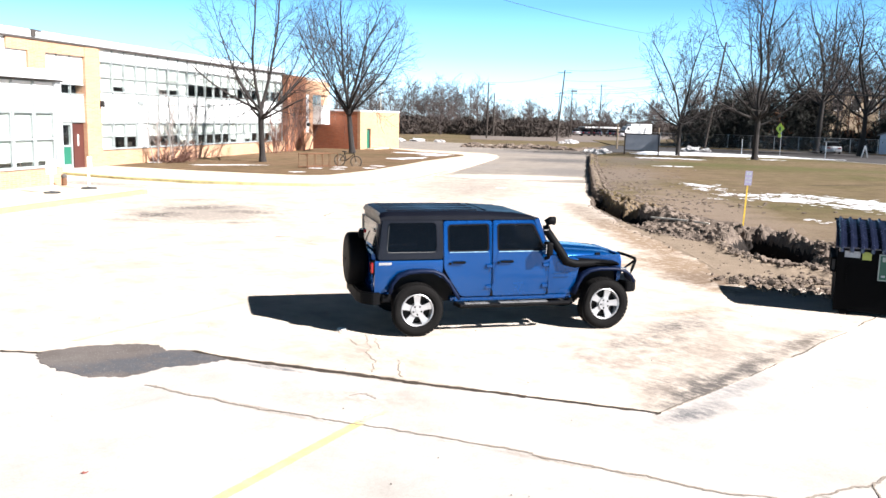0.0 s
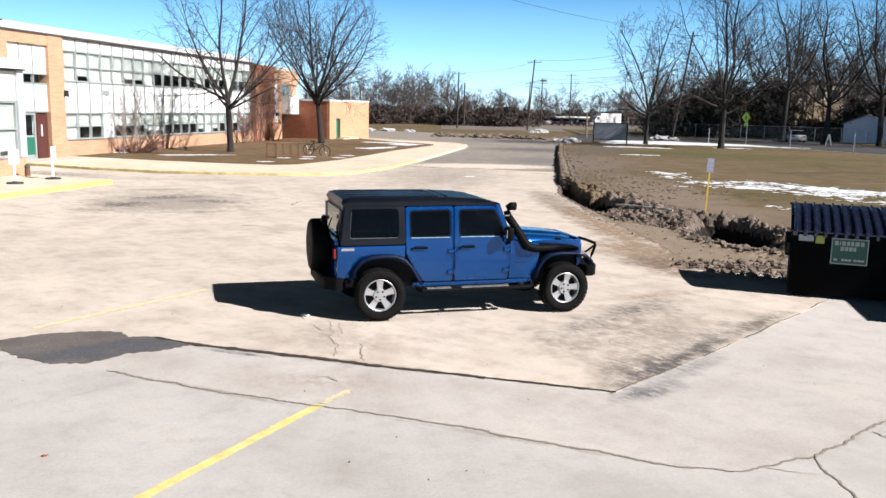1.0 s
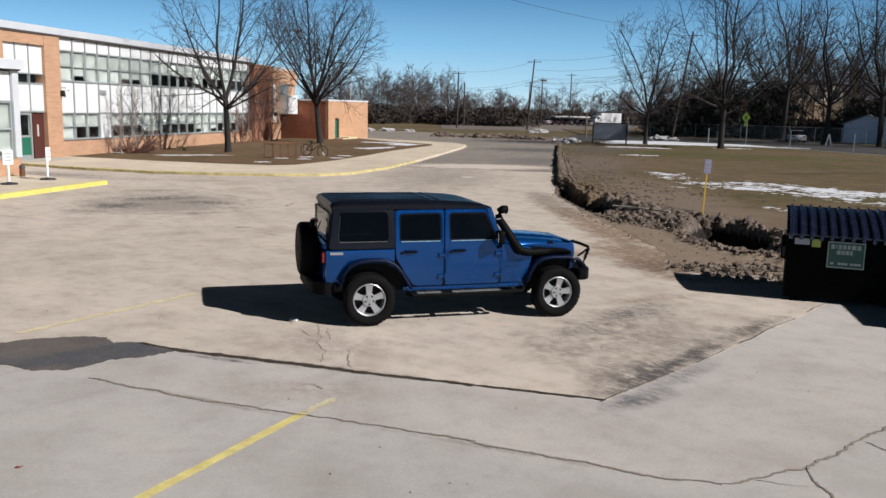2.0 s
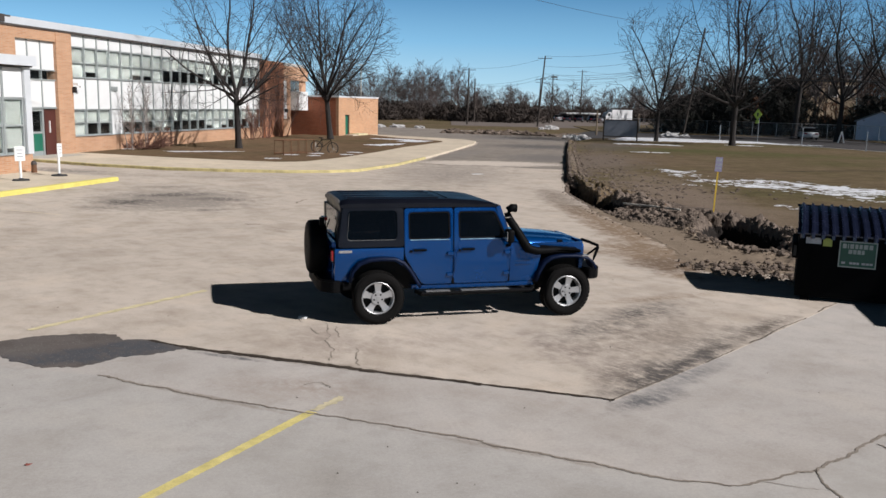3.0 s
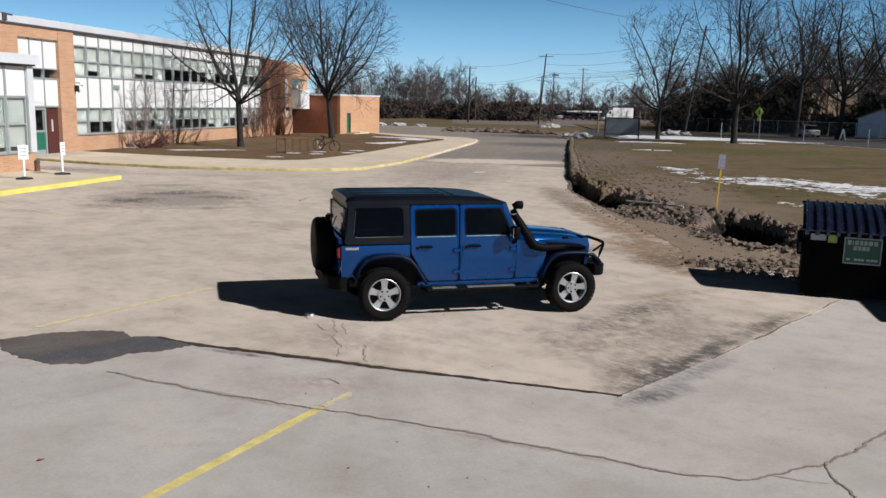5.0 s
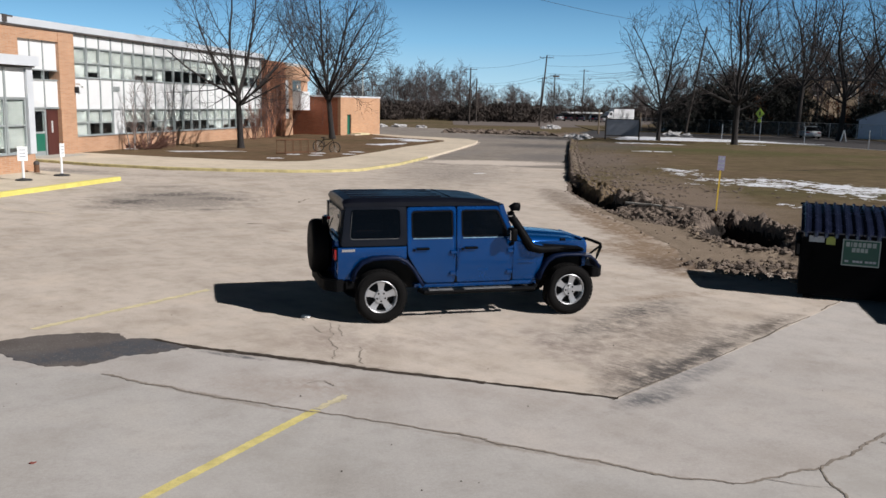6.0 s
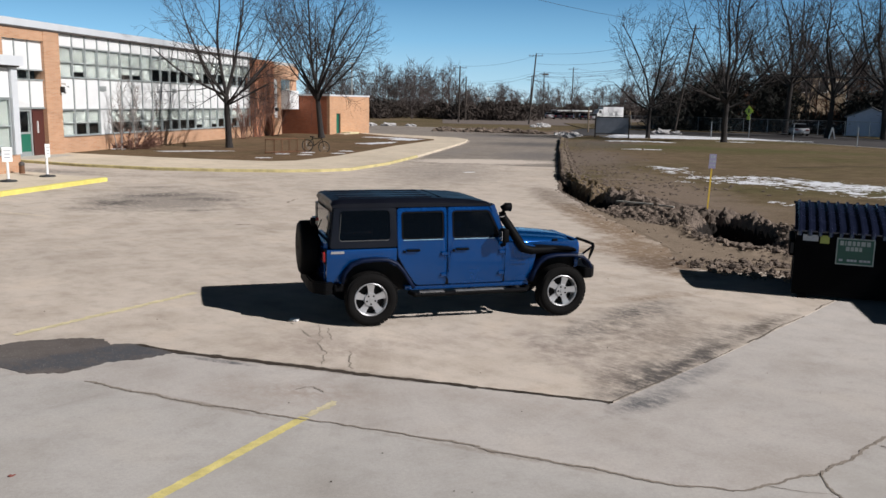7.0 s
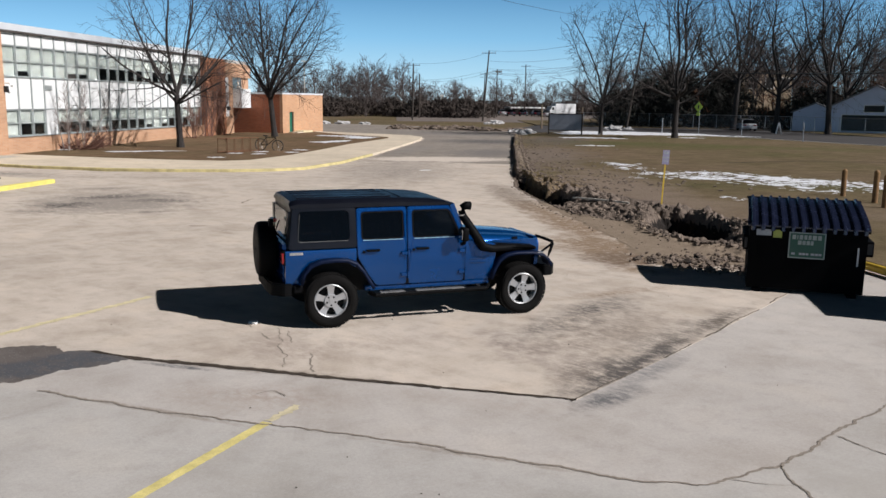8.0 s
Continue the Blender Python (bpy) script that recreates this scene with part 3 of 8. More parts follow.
fissure([(2.2, -5.82), (2.45, -6.0), (2.7, -6.1)], 0.010, M["crackfill"], "hairline crack in the concrete", 8)
for k, pts in enumerate([[(-1.11, 0.51), (-1.04, 0.1), (-0.96, -0.32)], [(-0.75, 0.25), (-0.82, -0.51), (-0.88, -1.18), (-0.99, -1.57)], [(-0.64, 0.05), (-0.67, -0.54)],
                         [(-0.54, -1.11), (-0.63, -1.85)], [(-1.39, -2.40), (-1.20, -2.37), (-1.11, -2.58)]]):
    fissure(pts, 0.012, M["crackfill"], "hairline crack in the paving", 10 + k, 0.2, 0.02, 0.035, 0.004)
fissure([(-0.69, 9.53), (-0.04, 9.80), (0.59, 9.74)], 0.03, M["crackfill"], "hairline crack in the paving", 17, 0.2, 0.02, 0.035, 0.004)
fissure([(0.23, 14.74), (0.5, 15.3), (0.89, 16.16)], 0.05, M["crackfill"], "hairline crack in the paving", 16, 0.2, 0.03, 0.035, 0.004)
fissure([(3.6, 14.2), (4.6, 15.0), (6.0, 15.6)], 0.04, M["crackfill"], "hairline crack in the paving", 18, 0.2, 0.03, 0.035, 0.004)
fissure([(-1.36, 10.58), (-1.18, 10.5), (-0.98, 10.53)], 0.05, M["joint"], "short dark crack in the paving", 19, 0.1, 0.02, 0.035, 0.004)
strip("paint_line", [(-3.2, -5.2), (-1.38, -3.26)], 0.115, 0.0, M["yellow"], "yellow painted parking line", 0.06, 0.03, 7, 0.002)
strip("paint_line", [(-1.38, -3.26), (-1.00, -2.86)], 0.10, 0.0, M["ghost_paint"], "worn end of a yellow parking line", 0.5, 0.04, 8, 0.006)
strip("paint_line", [(-7.8, 14.25), (-6.0, 12.82)], 0.12, 0.004, M["walkway"], "faded white parking line", 0.5, 0.06, 31, 0.01)
strip("paint_line", [(9.75, 25.9), (10.35, 26.05)], 0.30, 0.004, M["white"], "worn white paint mark on the paving", 0.5, 0.06, 29, 0.01)
strip("paint_line", [(-4.75, 0.62), (-2.36, 2.78)], 0.13, 0.004, M["yellow_old"], "faded yellow parking line", 0.3, 0.05, 9, 0.004)
patch = lot_material("asphalt_patch", (0.125, 0.108, 0.100), [(-3.9, -0.75, 1.2, 0.40, 0.05, (0.07, 0.071, 0.078), 1.6, 0.6), (-3.2, -0.5, 0.7, 0.32, -0.5, (0.07, 0.071, 0.078), 1.6, 0.6), (-4.6, -0.35, 0.4, 0.5, 0.4, (0.13, 0.115, 0.105), 0.8, 0.7)], 1.6, 0.7)
sheet("asphalt_patch", [(-5.11, 0.03), (-4.92, 0.14), (-4.52, 0.30), (-3.85, 0.29), (-3.62, 0.17), (-3.49, -0.12), (-3.15, -0.16), (-2.7, -0.67), (-3.12, -0.88), (-3.5, -0.90),
      (-3.66, -1.09), (-3.91, -1.22), (-4.3, -1.16), (-4.68, -0.84), (-4.99, -0.4)], 0.003, 0.006, patch, "rough dark asphalt patch in the paving", "patch", "structure", 0.022, 0.05, 5)
# small stones and grit lying about
rnd = random.Random(61)
bm = bmesh.new()
for _ in range(34):
    x, y, r = rnd.uniform(-6, 8), rnd.uniform(-7, 6), rnd.uniform(0.004, 0.009)
    cyl(bm, (x, y, 0.0), (x, y, r), r * 1.2, r * 0.7, 5)
tagged(part("grit", bm, M["joint"]), "scattered dark grit on the paving", "grit", "", "stuff")


leaf = bmesh.new()
prism(leaf, [(-3.99, -4.06), (-3.97, -4.03), (-3.96, -4.05), (-3.93, -4.04), (-3.95, -4.065), (-3.97, -4.075)], "z", 0.0, 0.008)
tagged(part("fallen_leaf", leaf, plain("red_leaf", (0.22, 0.06, 0.045), 0.8)), "single dry reddish leaf on the paving", "leaf", "", "stuff")


def offset_line(pts, d):
    out = []
    for i, p in enumerate(pts):
        a, b = Vector(pts[max(i - 1, 0)]), Vector(pts[min(i + 1, len(pts) - 1)])
        n = Vector((-(b - a).y, (b - a).x)).normalized()
        out.append(Vector(p) + n * d)
    return out


def ribbon(name, pts, width, z0, z1, material, label, category="kerb"):
    """A bar of constant width along a line, for kerbs."""
    a, b = offset_line(pts, 0), offset_line(pts, width)
    bm = bmesh.new()
    prism(bm, [(p.x, p.y) for p in a + b[::-1]], "z", z0, z1)
    bmesh.ops.bevel(bm, geom=[e for e in bm.edges if all(v.co.z > z1 - 0.01 for v in e.verts)], offset=0.02, segments=1, affect="EDGES")
    return tagged(part(name, bm, material), label, category, "", "structure")


drive = lot_material("worn_drive_asphalt", (0.262, 0.23, 0.20), [(18.5, 38, 3.4, 6.0, -0.5, (0.15, 0.135, 0.125), 1.3, 0.7), (24.5, 52, 5.5, 5, -0.4, (0.10, 0.092, 0.088), 1.5, 0.7), (14.5, 42, 1.2, 7, -0.5, (0.20, 0.18, 0.165), 1.0, 0.8), (13.0, 33, 5.0, 2.4, -0.2, TAN, 4.0, 0.9), (28, 68, 9, 6, -0.4, (0.17, 0.155, 0.145), 1.3, 0.8)], 1.5)
sheet("drive", [(8.6, 33.2), (10.0, 31.6), (12.4, 31.2), (14.0, 29.6), (15.7, 28.7), (16.6, 30.7), (22.55, 44), (30.35, 61.1), (39.5, 79.5), (24, 99), (3, 97), (-3, 80), (14.1, 71.1), (18.7, 65.1), (20.8, 61.5), (20.8, 58.4), (19.1, 53.8), (10.5, 36.3)],
      0.004, 0.02, drive, "worn grey asphalt drive leading past the lawn", "drive", "structure", 0.06, 0.5, 3)
# walkway in front of the school, with its kerb
WALK = [(-22, 46.5), (-9.94, 32.72), (-6.9, 29.9), (-3.88, 28.05), (-1.2, 26.95), (1.41, 26.45), (3.2, 26.55), (4.6, 27.1), (7.2, 30.6), (10.3, 36.4), (14.5, 44.8), (18.9, 53.9), (20.6, 58.5), (20.6, 61.5), (18.5, 65), (14, 71)]
INNER = [(-22, 53), (-11.1, 40.2), (-7.6, 37.6), (-4.1, 35.0), (-1.2, 33.2), (1.42, 31.9), (2.8, 32.3), (5.5, 36.0), (8.4, 41.2), (11.44, 47.1), (14.2, 51.6), (16.95, 56.2), (17.4, 58), (16.6, 60.2), (15.0, 62.5), (12.5, 66.5)]
sheet("walkway", offset_line(WALK, 0.15) + [Vector(p) for p in INNER[::-1]], 0.115, 0.2, M["walkway"], "pale concrete walkway round the lawn", "walkway")
ribbon("kerb", WALK[:10], 0.15, -0.1, 0.125, M["kerb_paint"], "low kerb with worn yellow paint")
ribbon("kerb", WALK[9:], 0.15, -0.1, 0.11, M["walkway"], "low concrete kerb")
sheet("lawn", [Vector(p) for p in INNER[:-1]] + [(13, 72), (4, 66), (-12, 44), (-22, 58)], 0.12, 0.2, M["leafy"], "strip of winter lawn with bare soil before the school", "lawn")
# side walk by the near wing
sheet("walkway", [(-8.45, 17.35), (-5.6, 22.75), (-5.75, 23.1), (-9.3, 26.9), (-22, 12), (-16, 4)], 0.10, 0.2, M["walkway"], "concrete walk beside the one-storey wing", "walkway")
ribbon("kerb", [(-14.35, 6.1), (-8.40, 17.30), (-5.40, 22.80)], 0.24, -0.1, 0.15, M["kerb_yellow"], "bright yellow painted kerb")

# right-hand lawn, beyond the dug-up strip
LOW = [(7.3, 2.4), (7.5, 3.5), (8.2, 6.0), (8.7, 8.0), (9.2, 11.3), (10.0, 14.5), (10.83, 17.65), (13.2, 23.2), (15.5, 28.3), (22.5, 44), (30.3, 61.1)]
UPP = [(11.0, 2.4), (11.8, 4.2), (12.4, 6.5), (12.8, 8.6), (12.9, 11.2), (12.7, 14.2), (12.9, 18.2), (14.0, 22.9), (16.2, 28.0), (23.1, 43.8), (30.9, 60.9)]
sheet("lawn", [Vector(p) for p in UPP[1:]] + [(36, 68), (43, 72), (49.5, 63), (52, 56), (53, 46), (56, 20), (61, -18), (16, -5.2), (11.2, 0.9)], 0.10, 0.2, M["turf_bare"], "wide winter lawn, straw and dull green", "lawn")


def along(line, s):
    i = min(int(s), len(line) - 2)
    return Vector(line[i]).lerp(Vector(line[i + 1]), s - i)


def smooth_step(a, b, x):
    t = min(1, max(0, (x - a) / (b - a)))
    return t * t * (3 - 2 * t)


def dug_height(s, w, p):
    n1 = noise.noise((p.x * 0.8, p.y * 0.8, 3.1))
    n2 = noise.noise((p.x * 2.6, p.y * 2.6, 7.7))
    n3 = noise.noise((p.x * 6.5, p.y * 6.5, 1.3))
    edge = smooth_step(0, 0.12, w) * smooth_step(0, 0.12, 1 - w) * smooth_step(0.0, 0.5, s)
    far = smooth_step(6.2, 7.0, s)
    # churned band, with a flat of dried mud below it
    low = 0.62 - 0.14 * smooth_step(1.2, 2.2, s) - 0.36 * smooth_step(2.6, 3.8, s)
    band = smooth_step(low - 0.10, low + 0.08, w + 0.08 * n1) * (1 - 0.8 * far)
    heap = math.exp(-((w - low - 0.25) / 0.25) ** 2) * 0.14
    n4 = noise.noise((p.x * 1.5, p.y * 1.5, 9.4))
    h = edge * (band * (heap + 0.16 * n1 + 0.22 * max(-0.35, n4) + 0.20 * abs(n2) + 0.13 * n3 - 0.04) + 0.012 + 0.015 * n1 + 0.012 * n2)
    # pit, with a broken rim
    dx, dy = p.x - 10.85, p.y - 6.95
    e = math.hypot((dx * 0.33 + dy * 0.944) / 2.3, (dx * 0.944 - dy * 0.33) / 1.0) + 0.10 * n1 + 0.03 * n2
    pit = -0.95 * smooth_step(1.08, 0.66, e) + 0.06 * math.exp(-((e - 1.22) / 0.16) ** 2) * (0.6 + n2 + n3)
    # cut bank along the drive
    step = smooth_step(6.1, 6.9, s)
    depth = 0.75 * smooth_step(3.9, 5.0, s) * (0.75 + 0.6 * max(-0.5, n1)) * (1 - step)
    berm = 0.25 * step * smooth_step(0.14 + 0.12 * n2, 0.22 + 0.12 * n2, w) * (1 - 0.7 * smooth_step(0.40, 1.0, w)) * (0.85 + 0.4 * n1)
    wid = 0.44 - 0.14 * far
    cut = -depth * smooth_step(0.02, 0.16, w) * smooth_step(wid + 0.10 * n2 + 0.08, wid - 0.06 + 0.10 * n2, w)
    lip = 0.10 * math.exp(-((w - wid - 0.12) / 0.09) ** 2) * smooth_step(3.6, 4.6, s) * (0.7 + n2)
    return h + (pit + cut + lip * (1 - step) + berm) * edge + 0.115 * smooth_step(0.70, 0.97, w)


bm = bmesh.new()
NS, NW = 600, 96
grid = []
for i in range(NS + 1):
    q = i / NS
    s = 10 * (q ** 1.35)
    a, b = along(LOW, s), along(UPP, s)
    row = []
    for j in range(NW + 1):
        w = -0.08 + 1.22 * j / NW
        p = a.lerp(b, w)
        rough = noise.noise((p.x * 1.4, p.y * 1.4, 4.2)) + 0.6 * noise.noise((p.x * 4.1, p.y * 4.1, 6.0))
        z = dug_height(s, w, p)
        if w < 0:
            z = 0.012 + 0.03 * rough + 0.5 * w
        elif w > 1:
            z = 0.112 + 0.03 * rough - 0.30 * (w - 1)
        row.append(bm.verts.new((p.x, p.y, z)))
    grid.append(row)
for i, (r0, r1) in enumerate(zip(grid, grid[1:])):
    s = 10 * ((i / NS) ** 1.35)
    low = 0.62 - 0.14 * smooth_step(1.2, 2.2, s) - 0.36 * smooth_step(2.6, 3.8, s)
    for j in range(NW):
        fc = bm.faces.new((r0[j], r0[j + 1], r1[j + 1], r1[j]))
        w = -0.08 + 1.22 * j / NW
        c = fc.calc_center_median()
        if w < low - 0.02 + 0.12 * noise.noise((c.x * 1.1, c.y * 1.1, 2)) and c.z > -0.06 and c.y < 13:
            fc.material_index = 1
        # low faces take the near-black soil, painting the shade of the hollows
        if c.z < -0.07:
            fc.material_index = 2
        if s > 5.3 and w > 0.32 + 0.15 * noise.noise((c.x, c.y, 3)):
            fc.material_index = 3
trench_soil = tagged(part("dug_soil", bm, [M["soil"], M["mud"], M["shaded_soil"], M["turf_bare"]]), "churned brown soil along a dug-up strip at the paving edge", "soil", "", "structure")

# loose clods
rnd = random.Random(11)
verts, faces = [], []
ico = bmesh.new()
bmesh.ops.create_icosphere(ico, subdivisions=1, radius=1)
iv = [v.co.copy() for v in ico.verts]
ifc = [[v.index for v in f.verts] for f in ico.faces]
ico.free()
for k in range(7000):
    s = rnd.random() ** 1.05 * 6.8
    low = 0.62 - 0.14 * smooth_step(1.2, 2.2, s) - 0.36 * smooth_step(2.6, 3.8, s)
    w = low + abs(rnd.gauss(0.0, 0.32)) - 0.06
    r = rnd.choice((0.012, 0.016, 0.02, 0.025, 0.032, 0.042, 0.06)) * rnd.uniform(0.7, 1.3)
    if rnd.random() < 0.05:
        w, r = rnd.uniform(-0.1, low), r * 0.6
    p = along(LOW, s).lerp(along(UPP, s), w)
    if k < 420:
        # row of clods at the foot of the mud
        q = rnd.random()
        p = Vector((7.2, 3.08)).lerp(Vector((9.9, 2.55)), q) + Vector((rnd.gauss(0, 0.1), abs(rnd.gauss(0, 0.42)) - 0.12))
        z = 0.02
    elif k < 1300:
        # broken crust round the rim of the pit
        a, e = rnd.uniform(0, math.tau), 1.05 + abs(rnd.gauss(0, 0.16))
        u, t = math.cos(a) * 2.55 * e, math.sin(a) * 1.0 * e
        p = Vector((10.95 + 0.33 * u + 0.944 * t, 7.25 + 0.944 * u - 0.33 * t))
        r *= 1.15
        z = 0.07
    else:
        if not -0.1 < w < 1.25:
            continue
        z = dug_height(s, w, p) if 0 <= w <= 1 else (0.0 if w < 0 else 0.1)
    if k % 29 == 0 and s < 5:
        q = rnd.random()
        p, z, r = Vector((7.5, 2.5)).lerp(Vector((9.0, 1.7)), q) + Vector((rnd.gauss(0, 0.2), rnd.gauss(0, 0.35))), 0.01, r * 1.3
    if z < -0.08 and rnd.random() < 0.92:
        continue
    o = len(verts)
    sq = (rnd.uniform(0.7, 1.4), rnd.uniform(0.7, 1.4), rnd.uniform(0.5, 0.9))
    for v in iv:
        j = rnd.uniform(0.6, 1.3)
        verts.append((p.x + v.x * r * j * sq[0], p.y + v.y * r * j * sq[1], z + v.z * r * j * sq[2] + r * 0.2))
    faces += [[o + q for q in f] for f in ifc]
for k in range(450):
    s = rnd.uniform(6.6, 10)
    w = rnd.uniform(0.35, 1.3)
    p = along(LOW, s).lerp(along(UPP, s), w)
    r, o = rnd.uniform(0.03, 0.09), len(verts)
    for v in iv:
        j = rnd.uniform(0.6, 1.3)
        verts.append((p.x + v.x * r * j, p.y + v.y * r * j, dug_height(s, min(w, 1.0), p) + v.z * r * j * 0.7))
    faces += [[o + q for q in f] for f in ifc]
me = bpy.data.meshes.new("soil_clods")
me.from_pydata(verts, [], faces)
me.materials.append(M["soil"])
tagged(new("soil_clods", me), "loose brown clods of soil", "soil", "", "stuff")

# flat dark streak across the lawn
strip("rut", [(27.2, 26.6), (28.3, 26.8), (30.7, 26.9), (33.1, 27.3), (34.8, 26.3), (36.9, 25.5), (41, 24.2)], 0.38, 0.104, M["rut"], "thin dark streak across the lawn", 0.7, 0.12, 43, 0.06)

# clods strewn over the bare ground beside the cut
rnd = random.Random(19)
verts, faces = [], []
for k in range(520):
    s = rnd.uniform(5.2, 9.6)
    p = along(UPP, s) + Vector((abs(rnd.gauss(0, 2.6)), rnd.gauss(0, 0.8)))
    r = rnd.uniform(0.03, 0.11) * rnd.random() ** 0.4
    o = len(verts)
    for v in iv:
        j = rnd.uniform(0.7, 1.25)
        verts.append((p.x + v.x * r * j * 1.3, p.y + v.y * r * j, 0.11 + v.z * r * j * 0.6))
    faces += [[o + q for q in f] for f in ifc]
me = bpy.data.meshes.new("soil_crumbs")
me.from_pydata(verts, [], faces)
me.materials.append(M["soil"])
tagged(new("soil_crumbs", me), "crumbs of soil strewn over the bare lawn edge", "soil", "", "stuff")

# the great ground sheet, open where the soil is dug out
bm = bmesh.new()
ring = [bm.verts.new((1500 * math.cos(a * math.tau / 48), 1500 * math.sin(a * math.tau / 48), -0.06)) for a in range(48)]
hole = [bm.verts.new((p[0], p[1], -0.06)) for p in LOW + UPP[::-1]]
es = [bm.edges.new((l[i], l[(i + 1) % len(l)])) for l in (ring, hole) for i in range(len(l))]
bmesh.ops.triangle_fill(bm, edges=es, use_beauty=True)
bmesh.ops.recalc_face_normals(bm, faces=bm.faces)
if bm.faces[0].normal.z < 0:
    bmesh.ops.reverse_faces(bm, faces=bm.faces)
tagged(part("ground", bm, M["turf"]), "flat winter ground of dry grass and soil", "ground", "", "structure")

# street beyond the lawn, and the far lot
NEAR_EDGE = [(61, -18), (56, 20), (53, 46), (52, 56), (49.5, 63), (43, 72)]
sheet("road", [(36.5, 72), (43.1, 72.4), (49.9, 63.3), (52.4, 56.2), (53.4, 46), (56.4, 20), (61.4, -18), (80, -20), (74.5, 20), (71.5, 46), (71.5, 62), (74, 76), (72, 84), (62, 86), (50, 97), (41, 84)], 0.0, 0.05, M["road"], "asphalt street behind the lawn", "road")
ribbon("kerb", NEAR_EDGE[::-1], 0.3, -0.05, 0.13, M["kerb"], "concrete kerb along the street")
sheet("verge", [(80.2, -20), (74.7, 20), (71.7, 46), (71.7, 62), (74.2, 76), (72.2, 84.2), (62.2, 86.2), (50.2, 97.2), (60, 125), (110, 120), (130, 40), (110, -20)], 0.05, 0.1, M["turf"], "grass verge beyond the street", "lawn")
sheet("far_lot", [(36, 118), (56, 112), (110, 175), (90, 200), (60, 200)], -0.02, 0.03, M["far_paving"], "far asphalt parking area", "road")


def snow(pts, z, seed, jitter=0.25, step=0.35):
    sheet("snow_patch", pts, z - 0.008, 0.03, M["snow"], "thin melting patch of old snow", "snow", "stuff", jitter * 1.6, step * 0.5, seed)


def snow_field(ax, ay, bx, by, width, cover, seed, z=0.101, cell=0.11):
    """Thin melting snow along a line: broken up where the grass shows through."""
    a, b = Vector((ax, ay)), Vector((bx, by))
    d = (b - a).normalized()
    side = Vector((-d.y, d.x))
    nl, nw = int((b - a).length / cell), int(width / cell)
    bm = bmesh.new()
    verts = {}

    def value(i, j):
        p = a + d * (i * cell) + side * ((j / nw - 0.5) * width)
        u, t = 2 * i / nl - 1, 2 * j / nw - 1
        fall = 1 - max(abs(u) ** 4, t * t)
        n = 0.55 * noise.noise((p.x * 0.45, p.y * 0.45, seed)) + 0.5 * noise.noise((p.x * 1.7, p.y * 1.7, seed + 3)) + 0.5 * noise.noise((p.x * 4.6, p.y * 4.6, seed + 7))
        return p, n + cover * fall - 0.42

    def vert(i, j):
        if (i, j) not in verts:
            p, h = value(i, j)
            verts[i, j] = bm.verts.new((p.x, p.y, z + max(-0.012, min(0.03, 0.035 * h))))
        return verts[i, j]
    for i in range(nl):
        for j in range(nw):
            if value(i + 0.5, j + 0.5)[1] > 0.02:
                bm.faces.new([vert(i, j), vert(i + 1, j), vert(i + 1, j + 1), vert(i, j + 1)])
    bm.normal_update()
    tagged(part("snow_patches", bm, M["snow"], smooth=True), "scattered thin remnants of melting snow on the lawn", "snow", "", "stuff")


snow_field(21.6, 28.2, 18.8, 20.5, 2.4, 0.42, 21)
snow_field(19.5, 21.5, 23.5, 15.0, 6.5, 0.52, 22)
snow_field(21.0, 16.5, 30.0, 10.5, 7.0, 0.50, 23)
snow_field(15.6, 12.5, 18.6, 9.0, 2.0, 0.12, 24)
snow([(37, 64.5), (43, 62.5), (47, 61.5), (52, 59.5), (55.5, 57.5), (53, 61), (47, 66), (42, 68.5), (38, 67.5)], 0.118, 31)
snow([(39, 68.3), (46, 64.6), (53, 60.5), (53.2, 64.5), (48, 71.5), (42.5, 73)], 0.122, 38)
snow([(33.0, 56.5), (36, 55.5), (38, 54.2), (38, 55.8), (35.5, 57.5), (33.5, 58)], 0.118, 32)
snow([(27.5, 44), (29.5, 43), (30.5, 43.4), (29, 44.4)], 0.118, 33, 0.12)
snow([(44, 56.8), (45.5, 55.6), (47, 55.0), (46.5, 56.4)], 0.118, 34)
snow([(12.2, 61.5), (15.2, 60.0), (16.2, 57.5), (14.5, 55.0), (13.2, 56.0), (14.2, 58.5), (12, 60.5)], 0.135, 35)
snow([(9.2, 50.0), (11.2, 51.5), (12.9, 52.8), (12.2, 51.0), (10.2, 48.6)], 0.135, 36, 0.15)
snow([(-4.4, 40.2), (-1.0, 40.6), (0.2, 40.2), (-1.4, 39.9), (-3.8, 39.5)], 0.135, 37, 0.1)
for k, (x, y) in enumerate([(1.3, 34.4), (3.9, 37.0), (4.2, 39.0), (5.9, 38.2), (6.8, 40.5), (2.6, 37.8), (-6.5, 42.2)]):
    snow([(x - 0.35, y - 0.25), (x + 0.3, y - 0.35), (x + 0.4, y + 0.2), (x - 0.2, y + 0.35)], 0.135, 40 + k, 0.12, 0.2)
# heaps of dirty snow and rubble at the end of the drive
def heap(x, y, r, h, material, label, seed):
    rnd = random.Random(seed)
    bm = bmesh.new()
    bmesh.ops.create_icosphere(bm, subdivisions=3, radius=1)
    for v in bm.verts:
        d = v.co.copy()
        n = 1 + 0.5 * noise.noise(d * 2.1 + Vector((seed, 0, 0))) + 0.4 * noise.noise(d * 5.3 + Vector((seed, 3, 0))) + 0.2 * noise.noise(d * 9.1 + Vector((seed, 5, 0)))
        v.co = Vector((x + v.co.x * r * n * 1.5, y + v.co.y * r * n, v.co.z * h * n))
    return tagged(part("rubble_heap", bm, material), label, "heap", "rubble heaps", "stuff")
rnd = random.Random(77)
